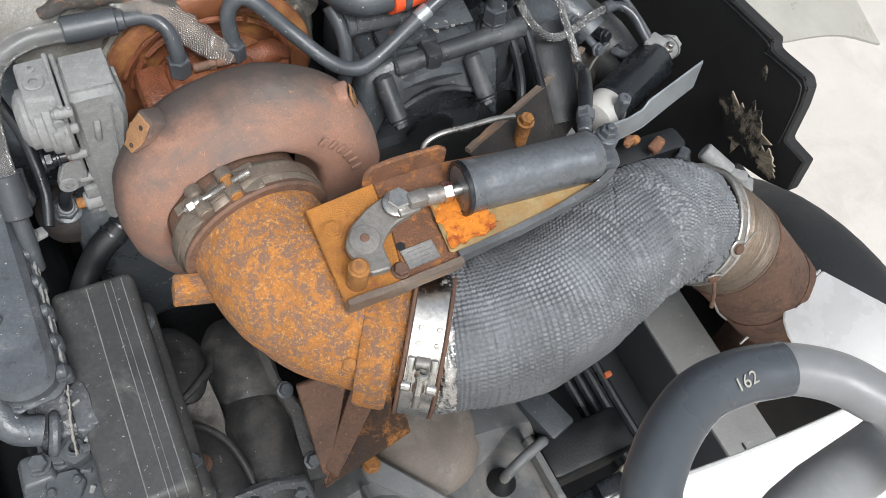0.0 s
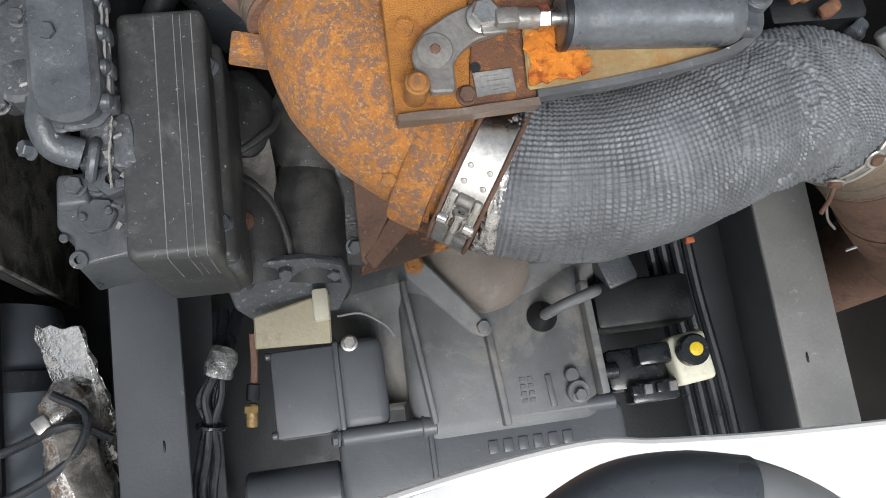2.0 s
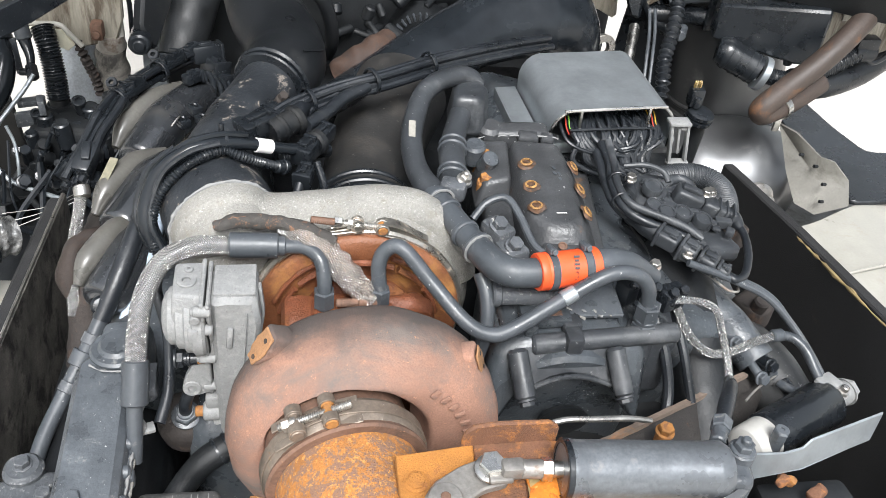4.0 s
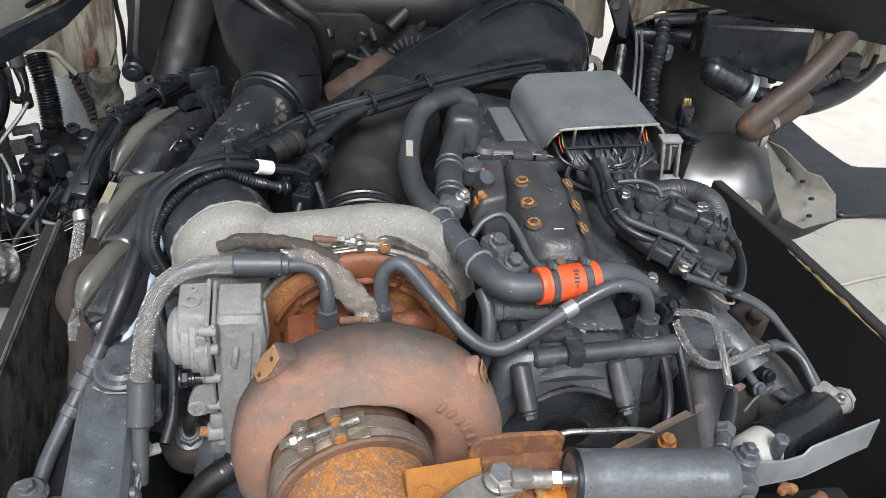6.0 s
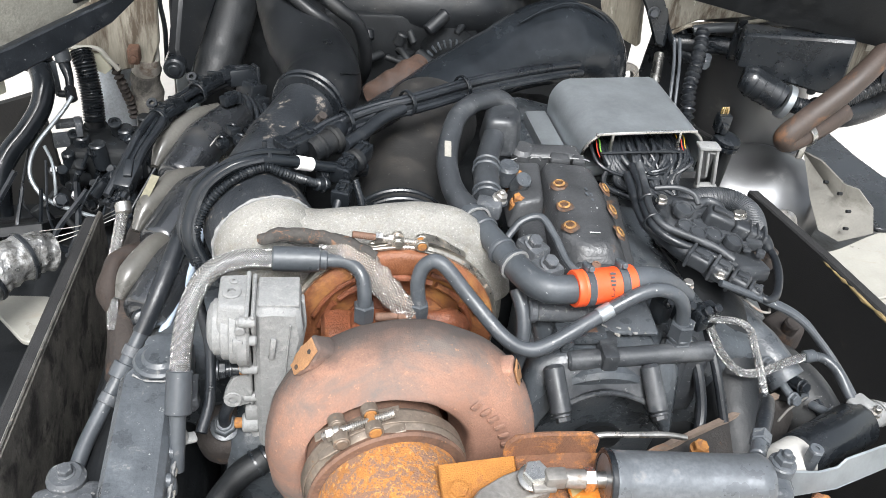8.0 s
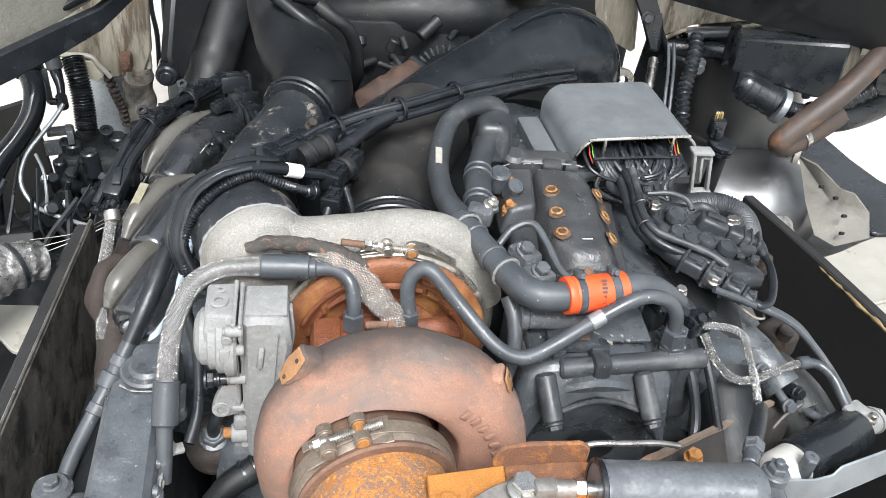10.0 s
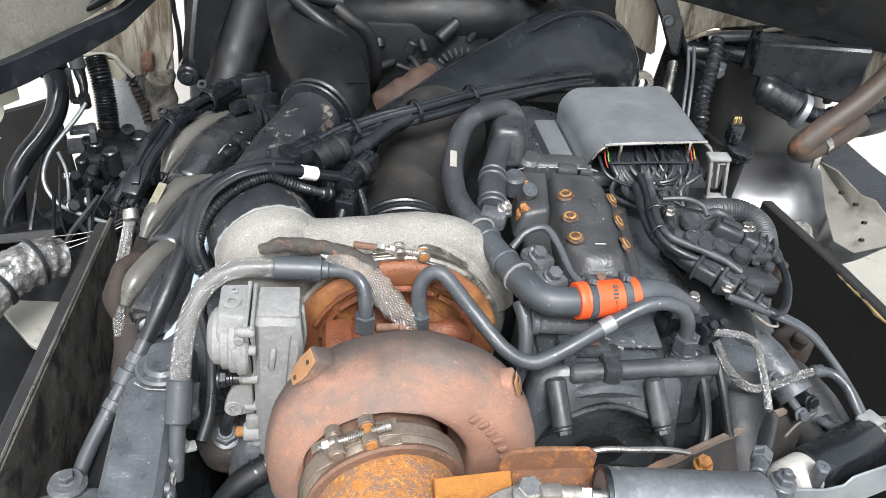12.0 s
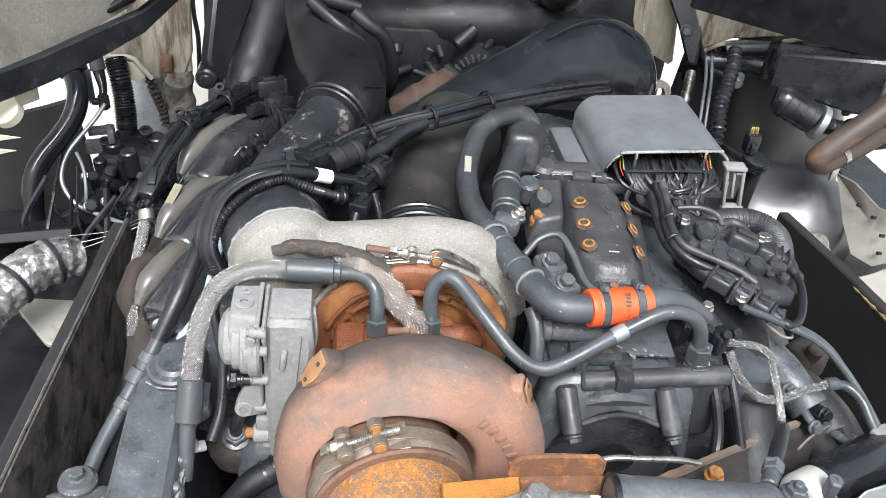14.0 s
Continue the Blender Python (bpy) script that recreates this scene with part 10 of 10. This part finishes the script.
part("strap", slab([(-0.418, 1.54, 1.345), (-0.402, 1.54, 1.345), (-0.398, 1.53, 1.285), (-0.408, 1.53, 1.275), (-0.416, 1.535, 1.31)], 0.006, 0.001), HOSE_GREY, vb)
part("joint", merge(rod((-0.374, 1.505, 1.308), (-0.366, 1.48, 1.296), 0.0105, 0.002), box((-0.38, 1.50, 1.298), (0.03, 0.012, 0.012), None, 0.003)), RUBBER, vb)
part("grey_cable", tube([(-0.365, 1.48, 1.304), (-0.380, 1.46, 1.284), (-0.405, 1.44, 1.257), (-0.428, 1.42, 1.230), (-0.440, 1.40, 1.198), (-0.434, 1.38, 1.173), (-0.406, 1.36, 1.148), (-0.344, 1.33, 1.142), (-0.31, 1.31, 1.145)], 0.0042, 10), ZINC, vb, "pale grey cable")
part("grey_cable", tube([(-0.407, 1.40, 1.243), (-0.396, 1.39, 1.212), (-0.392, 1.37, 1.175), (-0.395, 1.36, 1.14)], 0.0032, 8), ZINC, vb)
for x, y, z, r in ((-0.372, 1.47, 1.225, 0.011), (-0.335, 1.45, 1.20, 0.012), (-0.30, 1.50, 1.235, 0.013), (-0.36, 1.43, 1.17, 0.011), (-0.275, 1.46, 1.19, 0.012), (-0.285, 1.52, 1.21, 0.014)):
    part("port_ring", merge(ring((x, y, z), (0.1, -0.35, 0.9), r * 0.55, r, 0.007, 20), rod((x, y + 0.02, z - 0.05), (x, y, z), r * 0.8, 0.002, 16)), PLASTIC, vb)
for p, s in (((-0.385, 1.5, 1.235), (0.05, 0.02, 0.012)), ((-0.36, 1.47, 1.245), (0.012, 0.03, 0.03)), ((-0.395, 1.47, 1.215), (0.03, 0.01, 0.03))):
    part("pale_tag", box(p, s, Matrix.Rotation(0.3, 4, "Z"), 0.002), FLAKED, vb)
for k in range(10):
    p = Vector((rng.uniform(-0.30, -0.235), rng.uniform(1.44, 1.56), 1.15))
    part("valve_body", merge(rod(p, p + Vector((0, 0, rng.uniform(0.04, 0.075))), rng.uniform(0.011, 0.018), 0.003, 14), box(p + Vector((0, -0.012, 0.02)), (0.02, 0.02, 0.03), Matrix.Rotation(rng.uniform(-0.5, 0.5), 4, "Z"), 0.003)), DARK if k % 2 else PLASTIC, vb)
for k in range(34):
    p = Vector((rng.uniform(-0.42, -0.24), rng.uniform(1.36, 1.54), rng.uniform(1.06, 1.17)))
    q = p + Vector((rng.uniform(-0.03, 0.03), rng.uniform(-0.03, 0.02), rng.uniform(0.01, 0.06)))
    part("pipe_stub", rod(p, q, rng.uniform(0.006, 0.014), 0.002, 12), (GLOSS, PLASTIC, DARK)[k % 3], vb)
for k in range(12):
    p = Vector((rng.uniform(-0.42, -0.26), rng.uniform(1.34, 1.46), rng.uniform(1.10, 1.19)))
    part("union", hex_bolt(p, (rng.uniform(-0.4, 0.4), -0.7, 0.7), rng.uniform(0.012, 0.02), 0.012, True), GLOSS, vb)
for k in range(14):
    p0 = Vector((-0.47 + 0.02 * k, 1.30 + rng.uniform(-0.04, 0.08), 1.06 + rng.uniform(-0.02, 0.04)))
    part("thin_line", tube([p0, p0 + Vector((rng.uniform(-0.05, 0.05), rng.uniform(-0.02, 0.05), 0.05)), p0 + Vector((rng.uniform(-0.06, 0.06), rng.uniform(0.02, 0.1), 0.12))], rng.choice((0.0025, 0.004, 0.006)), 6), GLOSS if k % 2 else RUBBER, vb)
for k in range(3):
    part("bright_line", tube([(-0.40, 1.2 + 0.03 * k, 1.15), (-0.33, 1.22 + 0.03 * k, 1.17 - 0.01 * k), (-0.26, 1.25, 1.19 + 0.008 * k)], 0.0008, 6), LEVER, vb)
wa = thing("wheel_arch", "dark brown wheel arch behind the valve block", "wheel arch", (-0.6, 1.6, 0.9))
part("panel", round_patch([[(-0.9, 1.62, 1.16), (-0.645, 1.62, 1.19), (-0.551, 1.62, 1.212), (-0.465, 1.62, 1.243)], [(-0.9, 1.6, 0.8), (-0.645, 1.58, 0.85), (-0.551, 1.60, 0.9), (-0.44, 1.62, 0.95)]], 0.02), surface("brown_liner", (0.01, 0.0095, 0.009), 0.7, vary=0.3, scale=10, dirt=(0.022, 0.02, 0.018), dirt_at=(0.5, 0.75)), wa)
part("flap", slab([(-0.62, 1.25, 1.12), (-0.40, 1.28, 1.13), (-0.40, 1.45, 1.0), (-0.62, 1.45, 1.0)], 0.02), DARK, wa)
for fin in (((-0.589, 1.400, 1.316), (-0.498, 1.400, 1.300), (-0.598, 1.400, 1.272)), ((-0.592, 1.390, 1.284), (-0.497, 1.390, 1.274), (-0.599, 1.390, 1.252)), ((-0.594, 1.380, 1.258), (-0.506, 1.380, 1.252), (-0.601, 1.380, 1.224))):
    part("white_fin", slab(fin, 0.004, 0.001), CREAM_PLASTIC, wa, "cream plastic fin")
bt = thing("fluid_bottle", "pale translucent fluid bottle behind the valve block", "bottle", (-0.35, 1.78, 1.0))
part("bottle", uneven(lathe([(0.05, 0), (0.06, 0.02), (0.058, 0.13), (0.05, 0.2), (0.02, 0.24), (0, 0.24)], (-0.345, 1.74, 1.02), (0, 0, 1), 28), 0.004, 20), surface("milky_plastic", (0.62, 0.66, 0.7), 0.35, vary=0.08), bt)
fw = thing("foil_hose", "flexible hose wrapped in crinkled silver foil", "foil hose", (-0.4, 1.05, 1.2))
part("wrap", uneven(tube([(-0.335, 1.105, 1.225), (-0.365, 1.08, 1.235), (-0.41, 1.03, 1.23), (-0.46, 0.95, 1.19), (-0.50, 0.86, 1.13), (-0.52, 0.78, 1.05)], [0.03, 0.035, 0.036, 0.036, 0.034, 0.032], 60, 16, ripple=(0.024, 0.0012)), 0.004, 95), CLOTH, fw)
for p, d in (((-0.365, 1.08, 1.235), (-0.6, -0.6, 0)), ((-0.41, 1.03, 1.23), (-0.5, -0.8, -0.2))):
    part("tie", ring(p, d, 0.037, 0.0405, 0.007, 28), RUBBER, fw)
fe = thing("front_fender", "white fender skin beyond the felt panel", "fender", (-0.5, 1.0, 0.9))
part("shell", slab(rounded([(-0.442, 1.09, 1.12), (-0.436, 1.122, 1.12), (-0.355, 1.118, 1.12), (-0.352, 1.03, 1.12), (-0.361, 1.005, 1.12), (-0.376, 1.01, 1.12)], 0.006), 0.01), CREAM, fe, "pale fender corner")
part("arch_cover", slab([(-0.31, -0.3, 0.99), (-0.31, 1.56, 1.0), (-1.6, 1.56, 0.9), (-1.6, -0.3, 0.9)], 0.015), DARK, fe, "black arch cover")
bl_l = thing("cab_lift_strut", "black cab lift strut with a round pivot", "strut", (-0.16, 1.65, 1.3))
part("strut", slab([(-0.211, 1.64, 1.327), (-0.195, 1.64, 1.285), (-0.176, 1.64, 1.278), (-0.162, 1.68, 1.312), (-0.105, 1.80, 1.43), (-0.10, 1.82, 1.6), (-0.185, 1.82, 1.6)], 0.03, 0.006), SATIN, bl_l)
part("pivot", merge(rod((-0.193, 1.60, 1.306), (-0.193, 1.66, 1.306), 0.022, 0.004), rod((-0.193, 1.595, 1.306), (-0.193, 1.61, 1.306), 0.012, 0.002)), PLASTIC, bl_l)
part("back_plate", slab([(-0.24, 1.90, 1.0), (0.05, 1.90, 1.0), (0.05, 1.92, 1.62), (-0.232, 1.92, 1.62)], 0.02, 0.004), DARK, bl_l)
part("lift_cylinder", tube([(-0.125, 1.66, 1.25), (-0.108, 1.70, 1.30), (-0.086, 1.78, 1.363), (-0.067, 1.86, 1.42), (-0.05, 1.95, 1.5)], [0.044, 0.048, 0.05, 0.05, 0.05], 30), DARK, bl_l)
part("cable", tube([(-0.228, 1.72, 1.45), (-0.226, 1.71, 1.40), (-0.219, 1.70, 1.35), (-0.222, 1.70, 1.27)], 0.005, 8), RUBBER, bl_l)
part("lower_post", box((-0.185, 1.72, 1.2), (0.045, 0.03, 0.16), None, 0.005), ZINC, bl_l, "pale grey post")
# dark front: radiator shroud, hoses, alternator
rd = thing("radiator_shroud", "black radiator and fan shroud across the front of the bay", "radiator", (0.35, 2.0, 1.1))
part("shroud", uneven(box((0.34, 2.02, 1.05), (1.16, 0.1, 0.95), None, 0.02), 0.006, 8), DARK, rd)
part("header", tube([(0.08, 1.62, 1.43), (0.13, 1.60, 1.447), (0.19, 1.58, 1.462), (0.295, 1.56, 1.48), (0.407, 1.56, 1.482), (0.488, 1.60, 1.465), (0.54, 1.66, 1.44)], [0.046, 0.05, 0.052, 0.055, 0.054, 0.052, 0.05], 32), SATIN, rd)
part("upper_tube", tube([(0.2, 1.75, 1.52), (0.4, 1.72, 1.55), (0.56, 1.74, 1.53)], 0.05, 26), PLASTIC, rd)
part("thermostat", lathe([(0.05, 0), (0.055, 0.02), (0.05, 0.05), (0, 0.055)], (0.50, 1.58, 1.55), (0, -0.6, 0.8), 30), PLASTIC, rd)
for pts, r in ((((0.10, 1.31, 1.585), (0.125, 1.30, 1.57), (0.15, 1.30, 1.55), (0.165, 1.31, 1.51), (0.17, 1.33, 1.46), (0.165, 1.36, 1.42)), 0.0115), (((0.03, 1.31, 1.60), (0.075, 1.28, 1.575), (0.105, 1.275, 1.555), (0.125, 1.28, 1.52), (0.13, 1.3, 1.47)), 0.0105), (((0.0, 1.36, 1.62), (0.05, 1.33, 1.60), (0.11, 1.33, 1.585)), 0.012)):
    part("hose", tube(pts, r, 16), SATIN, rd)
al = thing("alternator", "black finned alternator at the front of the engine", "alternator", (0.34, 1.5, 1.35))
part("body", lathe([(0.0, 0), (0.04, 0), (0.056, 0.008), (0.06, 0.06), (0, 0.07)], (0.346, 1.47, 1.395), (0, 1, 0.2), 36), DARK, al)
for k in range(16):
    a = math.pi * k / 15
    part("fin", box((0.346 + 0.053 * math.cos(a), 1.467, 1.395 + 0.053 * math.sin(a)), (0.004, 0.01, 0.014), Matrix.Rotation(math.pi / 2 - a, 4, "Y"), 0.001), HOSE_GREY, al)
for k in range(3):
    part("slot", box((0.332 + 0.013 * k, 1.466, 1.415), (0.008, 0.006, 0.018), None, 0.001), RUST_DULL, al)
rh = thing("rusty_housing", "rust-brown cast housing at the front of the engine", "housing", (0.22, 1.32, 1.4))
part("casting", uneven(tube([(0.175, 1.30, 1.415), (0.21, 1.3, 1.435), (0.25, 1.33, 1.452), (0.27, 1.36, 1.455)], [0.02, 0.027, 0.025, 0.016], 24, 8), 0.006, 50), surface("dark_orange_rust", (0.055, 0.03, 0.02), 0.8, vary=0.35, scale=25, dirt=(0.05, 0.035, 0.03), dirt_at=(0.5, 0.6), dirt_scale=30, dirt_noise=0.75), rh)
ft = thing("front_fittings", "black hose fittings at the front of the engine", "hose fittings", (0.2, 1.5, 1.3))
rng = random.Random(21)
for k in range(14):
    x, y, z = rng.uniform(0.15, 0.36), 1.42 + rng.uniform(-0.03, 0.08), 1.42 + rng.uniform(-0.03, 0.06)
    part("fitting", rod((x, y, z), (x + rng.uniform(-0.04, 0.04), y + rng.uniform(0.0, 0.05), z + rng.uniform(-0.03, 0.03)), rng.uniform(0.006, 0.013), 0.003, 14), (SATIN, DARK, DARK)[k % 3], ft)
part("mount_plate", box((0.25, 1.52, 1.4), (0.3, 0.02, 0.16), None, 0.006), DARK, ft)
